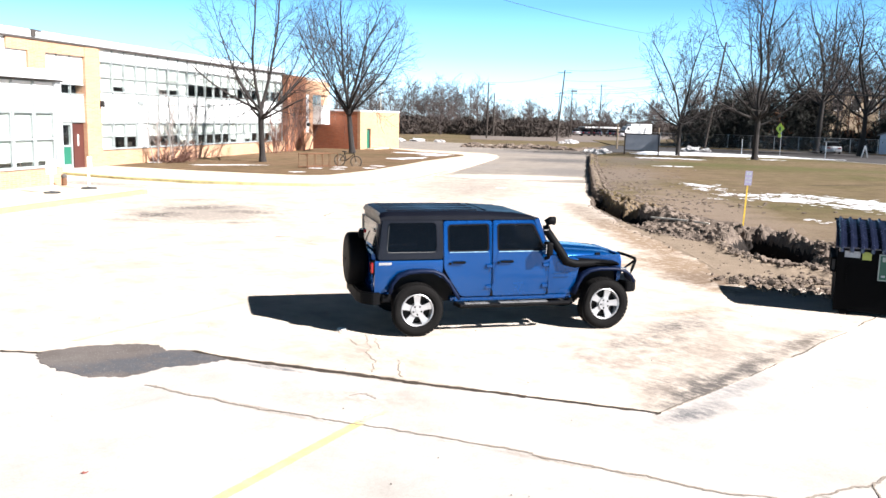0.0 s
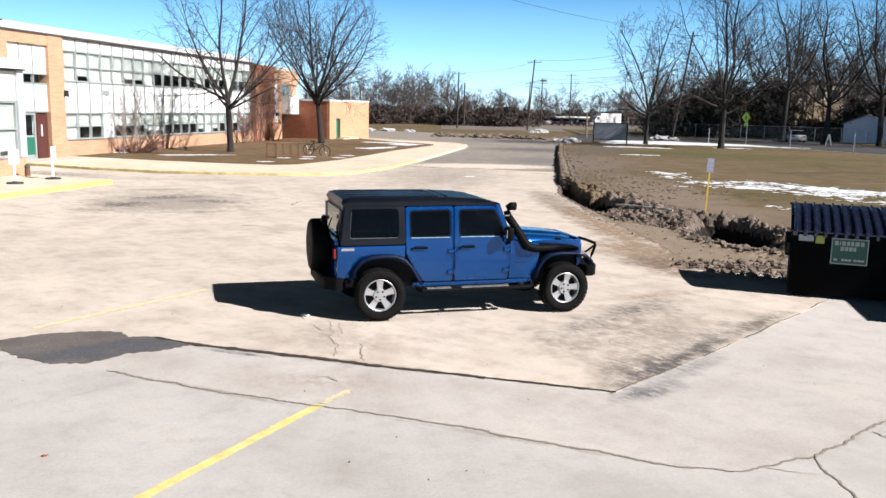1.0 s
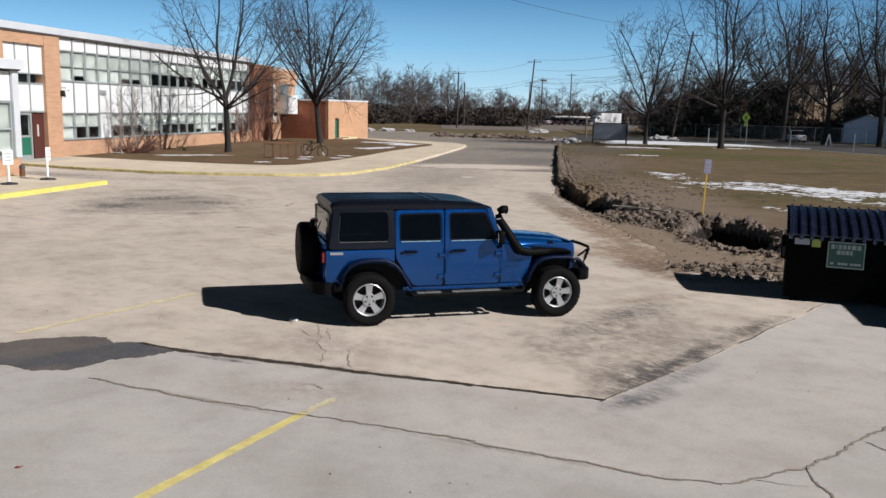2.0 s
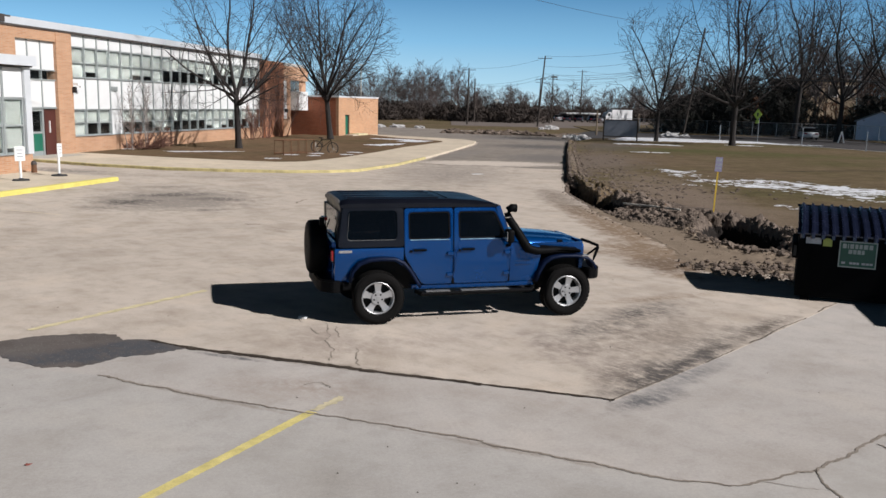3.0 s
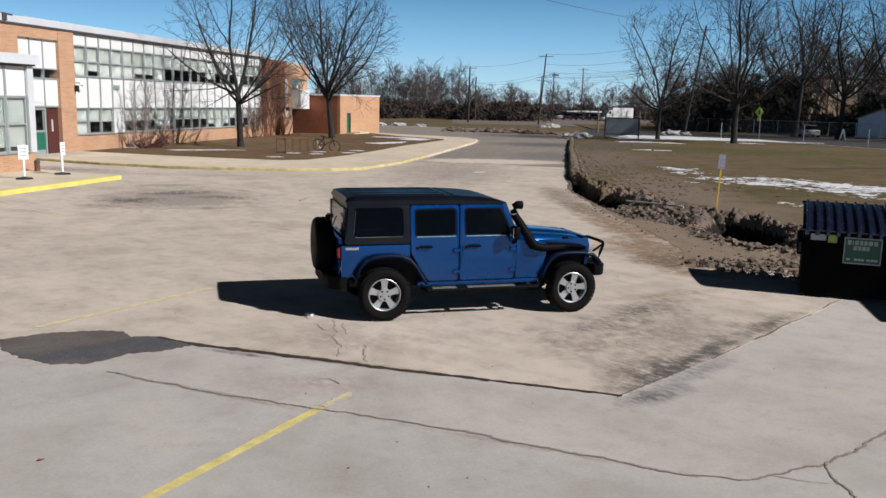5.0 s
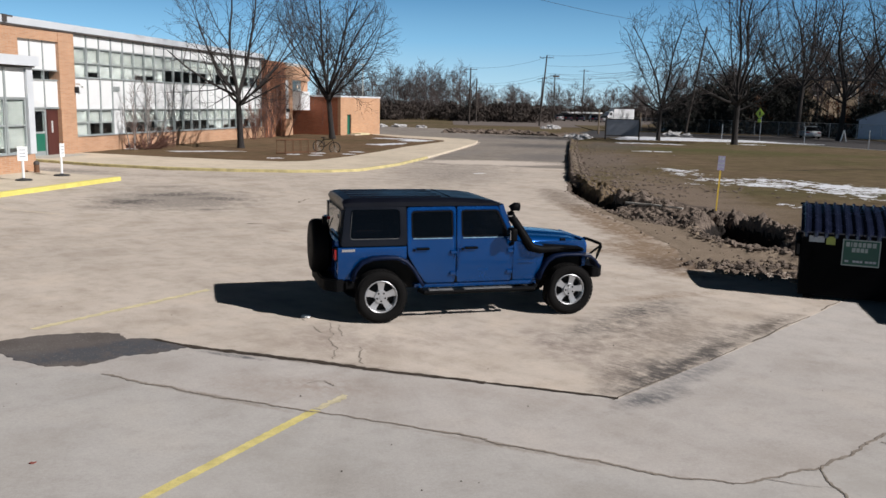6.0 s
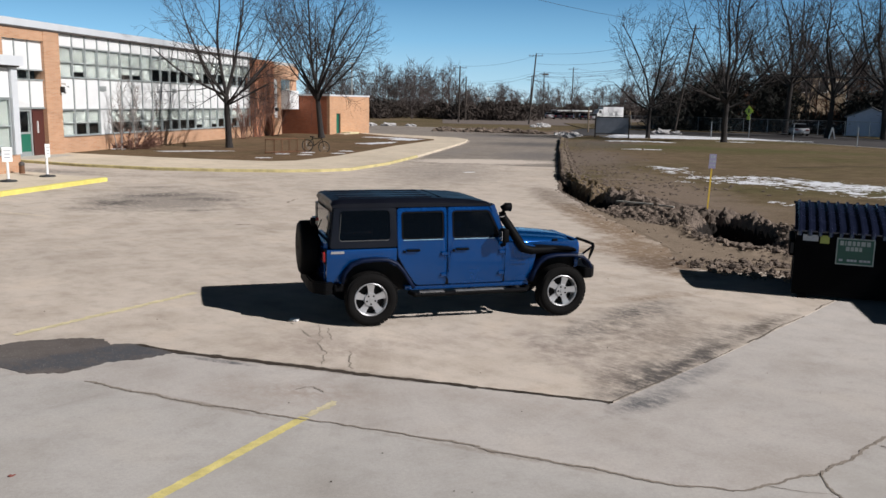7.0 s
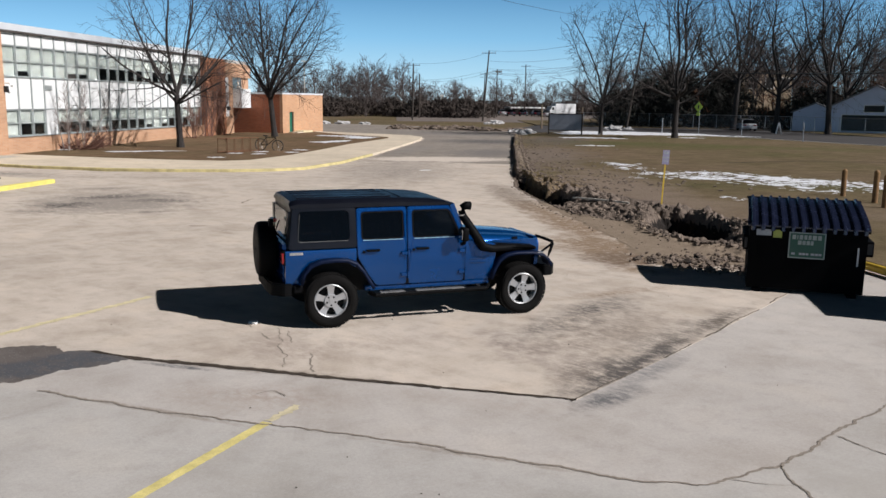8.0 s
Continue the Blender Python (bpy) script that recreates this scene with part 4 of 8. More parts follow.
for k in range(26):
    q = k / 25
    c = Vector((24.5, 81)).lerp(Vector((37.5, 74.5)), q) + Vector((rnd.uniform(-0.5, 0.5), rnd.uniform(-0.8, 0.8)))
    heap(c.x, c.y, rnd.uniform(0.35, 0.8), rnd.uniform(0.2, 0.5), M["soil"], "low heap of turned soil at the end of the drive", k)
for k, (x, y, r, h) in enumerate([(46.8, 104, 0.55, 0.5), (48.0, 105, 0.4, 0.35), (45.2, 103, 0.4, 0.25), (34, 66.5, 0.5, 0.35), (35, 68, 0.6, 0.4), (34.5, 70, 0.6, 0.4), (36.2, 71, 0.6, 0.35), (20.5, 99, 0.6, 0.35), (23, 99.5, 0.7, 0.4), (26, 99, 0.5, 0.3), (52, 79.5, 0.7, 0.5), (53.5, 79, 0.5, 0.3)]):
    heap(x, y, r, h, M["dirty_snow"], "dirty heap of shovelled snow", 100 + k)

# ---------- the school ----------
SCHOOL = Matrix(((0.457, -0.8895, 0, -8.86), (0.8895, 0.457, 0, 37.96), (0, 0, 1, 0), (0, 0, 0, 1)))
school = empty("school_building", "two-storey school with white panels, orange brick and window bands", "school building", SCHOOL)


def solid(name, material, parent, *args, label="", bevel=0.0):
    bm = bmesh.new()
    for a in args:
        box(bm, *a, bevel=bevel)
    return part(name, bm, material, parent, label)


PITCH, U0 = 1.172, 0.06
ROOF = 6.40
# walls, roof and floor edge
solid("wall", M["brick"], school, (0.0, 25.3, 0.0, 0.3, -0.2, 0.98), label="orange brick wall under the windows")
solid("pier", M["brick"], school, (-1.28, 0.0, -0.12, 0.5, -0.2, ROOF - 0.04), label="tall orange brick pier")
solid("lintel", M["brick"], school, (-7.0, -1.28, -0.10, 0.4, 5.84, ROOF - 0.04), label="orange brick band over the entrance bay")
solid("pier", M["brick"], school, (-5.6, -4.35, -0.12, 0.5, -0.2, 5.84), label="tall orange brick pier")
solid("wall", M["panel"], school, (-32.0, -5.6, 0.0, 0.3, -0.2, ROOF - 0.04), label="white panel wall")
solid("back_wall", M["brick"], school, (-32, 36, 15.7, 16, -0.2, ROOF), (35.7, 36, 1.0, 15.7, -0.2, ROOF), (-32, -31.7, 0.3, 15.7, -0.2, ROOF))
solid("roof", M["roofing"], school, (-32, 36, 0.35, 15.7, ROOF - 0.2, ROOF + 0.05))
solid("coping", M["fascia"], school, (-32, 25.3, -0.05, 0.35, ROOF + 0.06, ROOF + 0.42), label="pale metal roof edging")
solid("drip_edge", M["darktrim"], school, (-32, 25.3, -0.16, 0.35, ROOF - 0.04, ROOF + 0.06), label="dark roof edge")
solid("floor_slab", M["interior_dark"], school, (-32, 36, 0.45, 15.7, 3.0, 3.3), (-32, 36, 0.45, 15.7, -0.1, 0.05))
# inner walls get their gloom from the near-black colour
solid("corridor_wall", M["interior_dark"], school, (-32, 36, 4.0, 4.2, 0.05, 6.2), label="corridor wall behind the windows, coloured dark as unlit")

# window meshes, shared by all bays
def win_frame(w, h, split):
    bm = bmesh.new()
    f = 0.055
    box(bm, 0.03, w - 0.03, -0.03, 0.06, 0, f), box(bm, 0.03, w - 0.03, -0.03, 0.06, h - f, h)
    box(bm, 0.03, 0.03 + f, -0.03, 0.06, f, h - f), box(bm, w - 0.03 - f, w - 0.03, -0.03, 0.06, f, h - f)
    box(bm, 0.03 + f, w - 0.03 - f, -0.025, 0.05, split - 0.03, split + 0.03)
    return mesh_from(bm, "window_frame")


def quad(w0, w1, y, z0, z1, name, mat, thick=0.012):
    bm = bmesh.new()
    box(bm, w0, w1, y, y + thick, z0, z1)
    me = mesh_from(bm, name)
    me.materials.append(mat)
    return me


HU, HL = 5.72 - 4.11, 2.42 - 1.02
FR = {"u": win_frame(PITCH, HU, 0.78), "l": win_frame(PITCH, HL, 0.68)}
for f in FR.values():
    f.materials.append(M["alu"])
PANE = {"u": (quad(0.085, PITCH - 0.085, 0.01, 0.055, 0.75, "pane", M["pane"]), quad(0.085, PITCH - 0.085, 0.01, 0.81, HU - 0.055, "pane", M["pane"])),
        "l": (quad(0.085, PITCH - 0.085, 0.01, 0.055, 0.65, "pane", M["pane"]), quad(0.085, PITCH - 0.085, 0.01, 0.71, HL - 0.055, "pane", M["pane"]))}
BL = {"u": (quad(0.09, PITCH - 0.09, 0.07, 0.06, 0.75, "blind", M["blind2"]), quad(0.09, PITCH - 0.09, 0.07, 0.76, HU - 0.06, "blind", M["blind"]), quad(0.09, PITCH - 0.09, 0.07, 0.32, 0.75, "blind", M["blind2"])),
      "l": (quad(0.09, PITCH - 0.09, 0.07, 0.06, 0.65, "blind", M["blind2"]), quad(0.09, PITCH - 0.09, 0.07, 0.66, HL - 0.06, "blind", M["blind"]), quad(0.09, PITCH - 0.09, 0.07, 0.28, 0.65, "blind", M["blind2"]))}


def child(name, me, parent, at=None, label=""):
    ob = new(name, me)
    ob.parent = parent
    if at is not None:
        ob.matrix_basis = at
    if label:
        tagged(ob, label)
    return ob


def window(u, z, kind, low, v=0.02, parent=None):
    """low: 0 lower blind up, 1 drawn, 2 half drawn. """
    w = child("window", FR[kind], parent or school, pose(u, v, z))
    for p in PANE[kind]:
        child("pane", p, w).visible_shadow = False
    child("blind", BL[kind][1], w)
    if low:
        child("blind", BL[kind][0 if low == 1 else 2], w)
    return w


LOW_U = [1, 2, 1, 1, 1, 2, 2, 1, 0, 0, 0, 0, 0, 2, 0, 0, 0, 1, 0, 0, 0]
LOW_L = [1, 0, 0, None, 0, 0, 0, 2, 2, 0, 0, 0, 0, 2, 1, 2, 0, 0, 0, 2, 0]
PANEL_MID = quad(0.03, PITCH - 0.03, 0.0, 0.0, 4.11 - 2.42 - 0.06, "panel", M["panel"], 0.05)
PANEL_TOP = quad(0.03, PITCH - 0.03, 0.0, 0.0, ROOF - 0.05 - 5.74, "panel", M["panel"], 0.05)
PANEL_LOW = quad(0.03, PITCH - 0.03, 0.0, 0.0, HL, "panel", M["panel"], 0.05)
MULL = quad(-0.035, 0.035, -0.05, 1.02, ROOF - 0.05, "mullion", M["alu"], 0.12)
NB = 21
for k in range(NB):
    u = U0 + k * PITCH
    window(u, 4.11, "u", LOW_U[k])
    if LOW_L[k] is None:
        child("panel", PANEL_LOW, school, pose(u, 0.01, 1.02), "weathered pale wall panel")
    else:
        window(u, 1.02, "l", LOW_L[k])
    child("panel", PANEL_MID, school, pose(u, 0.012, 2.45))
    child("panel", PANEL_TOP, school, pose(u, 0.012, 5.74))
    child("mullion", MULL, school, pose(u, 0, 0))
child("mullion", MULL, school, pose(U0 + NB * PITCH, 0, 0))
UE = U0 + NB * PITCH
solid("sill", M["alu"], school, (0.02, UE, -0.07, 0.10, 0.98, 1.02), (0.02, UE, -0.045, 0.10, 2.42, 2.45), (0.02, UE, -0.055, 0.10, 4.08, 4.11), label="long aluminium window sills")
solid("wall_backing", M["panel"], school, (0.02, UE, 0.09, 0.3, 2.45, 4.08), (0.02, UE, 0.09, 0.3, 5.74, ROOF - 0.05))
for u in (3.72, 12.0):
    solid("vent_grille", M["alu"], school, (u, u + 0.6, -0.03, 0.02, 3.45, 3.72), label="small wall vent grille")

# entrance bay
solid("panel", M["panel"], school, (-4.35, -3.38, 0.05, 0.12, 4.42, 5.84), (-3.34, -2.38, 0.05, 0.12, 4.42, 5.84), (-2.34, -1.28, 0.05, 0.12, 4.42, 5.84))
solid("panel", M["panel"], school, (-4.35, -3.38, 0.05, 0.12, 2.55, 3.88), (-3.34, -2.38, 0.05, 0.12, 2.55, 3.88), (-2.34, -1.28, 0.05, 0.12, 2.55, 3.88))
solid("mullion", M["alu"], school, *[(u - 0.03, u + 0.03, 0.0, 0.15, 2.5, 5.84) for u in (-3.36, -2.36)], (-4.35, -1.28, 0.0, 0.15, 4.36, 4.42), (-4.35, -1.28, 0.0, 0.15, 3.88, 3.94), (-4.35, -1.28, 0.0, 0.2, 2.46, 2.55))
for u in (-4.32, -3.33, -2.33):
    solid("pane", M["pane"], school, (u, u + 0.94, 0.06, 0.075, 3.94, 4.36)).visible_shadow = False
solid("corridor_wall", M["interior_dark"], school, (-4.35, -1.28, 0.5, 0.55, 3.9, 4.4), label="dark panel behind the glass standing for an unlit room")
door = solid("door", M["alu"], school, (-3.50, -3.38, 0.05, 0.2, 0.12, 2.44), (-2.42, -2.30, 0.05, 0.2, 0.12, 2.44), (-3.38, -2.42, 0.05, 0.2, 2.34, 2.44), (-3.38, -2.42, 0.08, 0.16, 1.22, 1.32), (-3.38, -2.42, 0.08, 0.16, 0.12, 0.34), label="aluminium framed door with a green lower panel")
solid("door_panel", M["door_green"], door, (-3.38, -2.42, 0.10, 0.14, 0.34, 1.22), label="green painted lower panel")
solid("pane", M["pane"], door, (-3.38, -2.42, 0.11, 0.125, 1.32, 2.34)).visible_shadow = False
leaf = solid("door", M["door_brown"], school, (-2.30, -1.29, 0.10, 0.17, 0.12, 2.44), (-2.2, -2.12, 0.06, 0.10, 0.2, 2.3), label="dark brown painted door leaf")
solid("door_handle", M["white"], leaf, (-1.86, -1.82, 0.03, 0.10, 1.25, 1.85), label="pale push bar")
solid("step", M["kerb"], school, (-4.4, -0.9, -1.4, 0.3, -0.1, 0.12), label="concrete door step")
solid("corridor_wall", M["interior_dark"], school, (-4.35, -1.28, 0.9, 1.0, 0, 2.5), label="dark panel behind the doors standing for an unlit lobby")
wall_lamp = solid("wall_lamp", M["black"], school, (-0.12, 0.02, -0.34, -0.12, 3.30, 3.62), label="dark box lamp on the brick pier", bevel=0.02)
cam_dome = solid("security_camera", M["white"], school, (-0.02, 0.10, -0.42, -0.12, 3.72, 3.80), (0.25, 0.45, -0.42, -0.28, 3.58, 3.68), (0.06, 0.3, -0.36, -0.33, 3.66, 3.72), label="small white security camera")
roof_lamp = solid("roof_lamp", M["darktrim"], school, (-5.25, -4.95, -0.1, 0.1, ROOF + 0.10, ROOF + 0.45), (-4.95, -4.5, -0.06, 0.04, ROOF + 0.36, ROOF + 0.44), label="small dark roof flood lamp")

# one-storey wing that comes forward
solid("wing_wall", M["brick"], school, (-32, -10.45, -5.3, -5.0, -0.2, 0.80), (-10.75, -10.45, -5.0, 0.0, -0.2, 0.80), label="orange brick base wall of the wing")
solid("wing_wall", M["panel"], school, (-10.75, -10.45, -4.95, 0.0, 0.80, 4.25), label="pale side wall of the wing")
solid("wing_fascia", M["fascia"], school, (-32, -10.25, -5.55, -5.0, 4.28, 4.66), (-10.6, -10.25, -5.0, 0.0, 4.28, 4.66), label="pale metal roof edge of the wing")
solid("drip_edge", M["darktrim"], school, (-32, -10.35, -5.42, -5.0, 4.22, 4.28))
solid("wing_roof", M["roofing"], school, (-32, -10.6, -5.0, 0.0, 4.2, 4.55))
solid("corner_post", M["fascia"], school, (-10.75, -10.40, -5.34, -4.95, 0.80, 4.22), label="wide pale corner post")
solid("corridor_wall", M["interior_dark"], school, (-32, -10.8, -3.6, -3.5, 0.0, 4.2), label="inner wall of the wing, coloured dark as unlit")
WP = 1.22
wf = bmesh.new()
for a in ((0.04, WP - 0.04, -0.03, 0.06, 0, 0.06), (0.04, WP - 0.04, -0.03, 0.06, 2.11, 2.17), (0.04, 0.11, -0.03, 0.06, 0.06, 2.11), (WP - 0.11, WP - 0.04, -0.03, 0.06, 0.06, 2.11), (0.11, WP - 0.11, -0.03, 0.05, 1.06, 1.13)):
    box(wf, *a)
wf = mesh_from(wf, "wing_window")
wf.materials.append(M["alu"])
wp = [quad(0.11, WP - 0.11, 0.01, z0, z1, "pane", M["pane"]) for z0, z1 in ((0.06, 1.06), (1.13, 2.11))]
wb = [quad(0.11, WP - 0.11, 0.07, z0, z1, "blind", M["blind"]) for z0, z1 in ((0.22, 1.10), (1.10, 2.11))]
wpan = quad(0.04, WP - 0.04, 0.0, 0.0, 1.13, "panel", M["panel"], 0.05)
wm = quad(-0.05, 0.05, -0.06, 0.84, 4.2, "mullion", M["alu"], 0.14)
for k in range(12):
    u = -10.75 - (k + 1) * WP
    w = child("window", wf, school, pose(u, -5.22, 0.84))
    for p in wp:
        child("pane", p, w).visible_shadow = False
    for b in wb:
        child("blind", b, w)
    child("panel", wpan, school, pose(u, -5.23, 3.05))
    child("mullion", wm, school, pose(u, -5.22, 0))
solid("sill", M["alu"], school, (-32, -10.75, -5.36, -5.05, 0.80, 0.84), (-32, -10.75, -5.27, -5.05, 3.01, 3.05))

# brick stair end with the white bay
solid("wall", M["brick_tower"], school, (25.35, 29.4, -0.25, 0.6, -0.2, ROOF - 0.06), label="red brick stair tower wall")
solid("wall", M["brick"], school, (29.4, 35.9, -0.05, 0.6, 4.95, ROOF - 0.25), (33.9, 35.9, 0.15, 0.6, 2.3, 4.95), label="orange brick wall over the side entrance")
solid("pilaster", M["panel"], school, (29.4, 30.3, -0.15, 0.5, 1.6, 4.9), label="white vertical panel strip")
solid("wall", M["brick"], school, (29.4, 31.6, -0.05, 0.6, -0.2, 1.6), (30.3, 31.6, -0.02, 0.5, 1.6, 4.95), label="brick wall beside the side entrance")
solid("window_frame", M["alu"], school, (31.6, 33.9, 0.05, 0.12, 3.98, 4.08), (31.6, 33.9, 0.05, 0.12, 4.85, 4.95), *[(u, u + 0.08, 0.05, 0.12, 4.08, 4.85) for u in (31.6, 32.7, 33.82)])
solid("pane", M["pane"], school, (31.68, 33.82, 0.08, 0.09, 4.08, 4.85)).visible_shadow = False
solid("bay_panel", M["panel"], school, (31.6, 33.9, -0.8, 0.3, 2.32, 3.98), label="white panelled bay over the side entrance")
solid("entrance_wall", M["brick"], school, (31.6, 35.9, 1.6, 1.9, -0.2, 2.3), label="shaded brick wall under the bay")
solid("wall_lamp", M["black"], school, (29.75, 30.05, -0.4, -0.15, 2.15, 2.45), label="dark box wall lamp", bevel=0.02)

# low brick annex
ANNEX = Matrix(((0.601, -0.799, 0, 9.9), (0.799, 0.601, 0, 66.0), (0, 0, 1, 0), (0, 0, 0, 1)))
annex = empty("brick_annex", "low flat-roofed red brick annex beside the school", "annex", ANNEX)
solid("front_wall", M["brick_box"], annex, (0.0, 1.30, 0.0, 0.3, -0.2, 3.55), (2.12, 8.3, 0.0, 0.3, -0.2, 3.55), (1.30, 2.12, 0.0, 0.3, 2.0, 3.55))
solid("side_wall", M["brick_side"], annex, (0.0, 0.3, 0.3, 11, -0.2, 3.55), (8.0, 8.3, 0.3, 11, -0.2, 3.55))
solid("coping", M["fascia"], annex, (-0.04, 8.34, -0.04, 11, 3.55, 3.70), label="pale metal coping")
ad = solid("door", M["door_green"], annex, (1.36, 2.06, 0.16, 0.22, 0.1, 1.96), label="dark green door in a deep brick opening")
solid("door_frame", M["darktrim"], ad, (1.30, 1.36, 0.1, 0.25, -0.1, 2.0), (2.06, 2.12, 0.1, 0.25, -0.1, 2.0), (1.36, 2.06, 0.1, 0.25, 1.96, 2.0))
solid("step", M["yellow_old"], annex, (2.3, 4.2, -0.9, -0.02, -0.1, 0.28), label="low step with faded yellow paint")
solid("step", M["walkway"], annex, (1.1, 2.3, -0.9, -0.02, -0.1, 0.2), label="low concrete door step")

# ---------- the blue off-road car ----------
M.update(
    paint=plain("blue_metallic_paint", (0.0006, 0.056, 0.218), 0.24, 0.6, 0.05, 1.5, 0, 0.6, 300, 0.3),
    plastic=plain("black_grained_plastic", (0.0035, 0.0035, 0.004), 0.6, 0, 0.2, 8.0, 0.15, gloss=0.06),
    hardtop=plain("dark_textured_hardtop", (0.0042, 0.005, 0.009), 0.36, 0, 0.15, 3.0, 0.1, gloss=0.24),
    tyre=plain("tyre_rubber", (0.0065, 0.006, 0.0058), 0.9, 0, 0.3, 9.0, 0.3, gloss=0.1),
    alloy=plain("cast_alloy", (0.40, 0.40, 0.405), 0.38, 0.55, 0.06, 10.0),
    dark_metal=plain("dirty_chassis", (0.02, 0.019, 0.018), 0.8, 0.2, 0.3, 6.0, gloss=0.15),
    chrome=plain("bright_metal", (0.7, 0.7, 0.72), 0.2, 1.0, 0.05, 10.0),
    # pale blue for the sunlit glint along the door edges, put into colour
    edge_highlight=plain("pale_blue_edge_highlight", (0.25, 0.42, 0.55), 0.25, 0.3, 0.05, 8.0, 0, 0.6),
    decal=plain("dark_blue_decal", (0.001, 0.022, 0.08), 0.4, 0, 0.1, 8.0),
    tint=glass_material("tinted_glass", (0.016, 0.017, 0.020), 0.015, 0.9, 1.25),
    rear_tint=glass_material("lightly_tinted_glass", (0.30, 0.29, 0.28), 0.015, 0.95, 1.3),
    # body blue taken down to navy, so the flares' shade is in the colour
    flare=plain("shaded_flare_blue", (0.003, 0.008, 0.028), 0.5, 0, 0.2, 8.0, 0.1, gloss=0.12),
    clear=glass_material("clear_glass", (0.85, 0.9, 0.9), 0.01, 1.0),
    lamp_red=plain("red_lens", (0.22, 0.006, 0.008), 0.2, 0, 0.1, 20.0, 0, 0.6),
    amber=plain("amber_lens", (0.7, 0.25, 0.02), 0.2, 0, 0.1, 20.0),
    seat=plain("dark_seat_cloth", (0.035, 0.033, 0.032), 0.9, 0, 0.2, 20.0),
    tread=plain("scuffed_step_pad", (0.10, 0.10, 0.10), 0.7, 0.1, 0.3, 9.0, 0.3),
)
car = empty("off_road_car", "blue four-door off-road car with a black hardtop and snorkel", "car", pose(0, 0, 0))
CY = 0.94
BELT = 1.105


def both(fn):
    """Runs fn for the near side, then for the far side mirrored about the car's middle."""
    for mirror in (False, True):
        fn(mirror)


def flip(bm, mirror):
    if mirror:
        for v in bm.verts:
            v.co.y = 2 * CY - v.co.y
        bmesh.ops.reverse_faces(bm, faces=bm.faces)
    return bm


def lean(bm, k=0.17, z0=BELT):
    """Sides lean inwards above the belt line."""
    for v in bm.verts:
        if v.co.z > z0:
            v.co.y += (v.co.z - z0) * k
    return bm


def bow(bm):
    """Body sides curve inwards towards the sills."""
    for z in (0.56, 0.62, 0.68, 0.75, 0.82, 0.90, 0.98):
        bmesh.ops.bisect_plane(bm, geom=bm.verts[:] + bm.edges[:] + bm.faces[:], plane_co=(0, 0, z), plane_no=(0, 0, 1))
    for v in bm.verts:
        if v.co.z < 1.0:
            v.co.y += 0.20 * (1.0 - v.co.z) ** 2
    return bm


def creased(ob, angle=28):
    """Smooth shading with sharp creases."""
    for f in ob.data.polygons:
        f.use_smooth = True
    ob.data.set_sharp_from_angle(angle=radians(angle))
    return ob


def panel_bm(outline, y0, y1, bevel=0.012, mirror=False, leaning=True, bowed=False):
    bm = bmesh.new()
    prism(bm, outline, "y", y0, y1)
    if bevel:
        front = [e for e in bm.edges if all(abs(v.co.y - y0) < 1e-6 for v in e.verts)]
        bmesh.ops.bevel(bm, geom=front, offset=bevel, segments=2, affect="EDGES", profile=0.6)
    if leaning:
        lean(bm)
    if bowed:
        bow(bm)
    return flip(bm, mirror)


def rounded(pts, r=0.05, n=4):
    """Rounds the corners of an outline."""
    out = []
    m = len(pts)
    for i in range(m):
        p, a, b = (Vector(pts[i]), Vector(pts[i - 1]), Vector(pts[(i + 1) % m]))
        da, db = (a - p), (b - p)
        rr = min(r, da.length * 0.45, db.length * 0.45)
        s, e = p + da.normalized() * rr, p + db.normalized() * rr
        for k in range(n + 1):
            t = k / n
            out.append(tuple((1 - t) ** 2 * s + 2 * t * (1 - t) * p + t * t * e))
    return out


def framed(outer, inner, y0, y1, mirror=False, bevel=0.01):
    """A panel with a window opening: both outlines have the same number of points."""
    bm = bmesh.new()
    n = len(outer)
    ring = [[bm.verts.new((p[0], y, p[1])) for p in o] for o, y in ((outer, y0), (inner, y0), (inner, y1), (outer, y1))]
    for a, b in zip(ring, ring[1:] + ring[:1]):
        for i in range(n):
            bm.faces.new((a[i], a[(i + 1) % n], b[(i + 1) % n], b[i]))
    bmesh.ops.recalc_face_normals(bm, faces=bm.faces)
    if bevel:
        es = [e for e in bm.edges if all(abs(v.co.y - y0) < 1e-6 for v in e.verts) and len(e.link_faces) == 2 and
              any(abs(f.normal.y) < 0.5 for f in e.link_faces)]
        bmesh.ops.bevel(bm, geom=es, offset=bevel, segments=2, affect="EDGES")
    lean(bm)
    bow(bm)
    return flip(bm, mirror)


def arc(cx, cz, r, a0, a1, n):
    return [(cx + r * math.cos(radians(a0 + (a1 - a0) * k / n)), cz + r * math.sin(radians(a0 + (a1 - a0) * k / n))) for k in range(n + 1)]


# tub: rear quarter and sills
def tub(mirror):
    quarter = [(-0.72, 0.60), (-0.72, BELT), (0.365, BELT), (0.365, 0.96)] + arc(0.03, 0.42, 0.52, 52, 158, 10)[:] + [(-0.46, 0.60)]
    creased(part("quarter_panel", panel_bm(quarter, 0.135, 0.34, 0.015, mirror, True, True), M["paint"], car))
    cowl = [(2.015, 0.53), (2.015, 1.16), (2.32, 1.12), (2.50, 1.08), (2.52, 0.96), (2.50, 0.86), (2.44, 0.60), (2.40, 0.53)]
    creased(part("cowl_panel", panel_bm(cowl, 0.14, 0.34, 0.015, mirror, False, True), M["paint"], car))
    sill = [(0.50, 0.47), (0.50, 0.535), (2.42, 0.535), (2.42, 0.47)]
    part("sill", panel_bm(sill, 0.19, 0.36, 0.01, mirror, False), M["paint"], car)
both(tub)
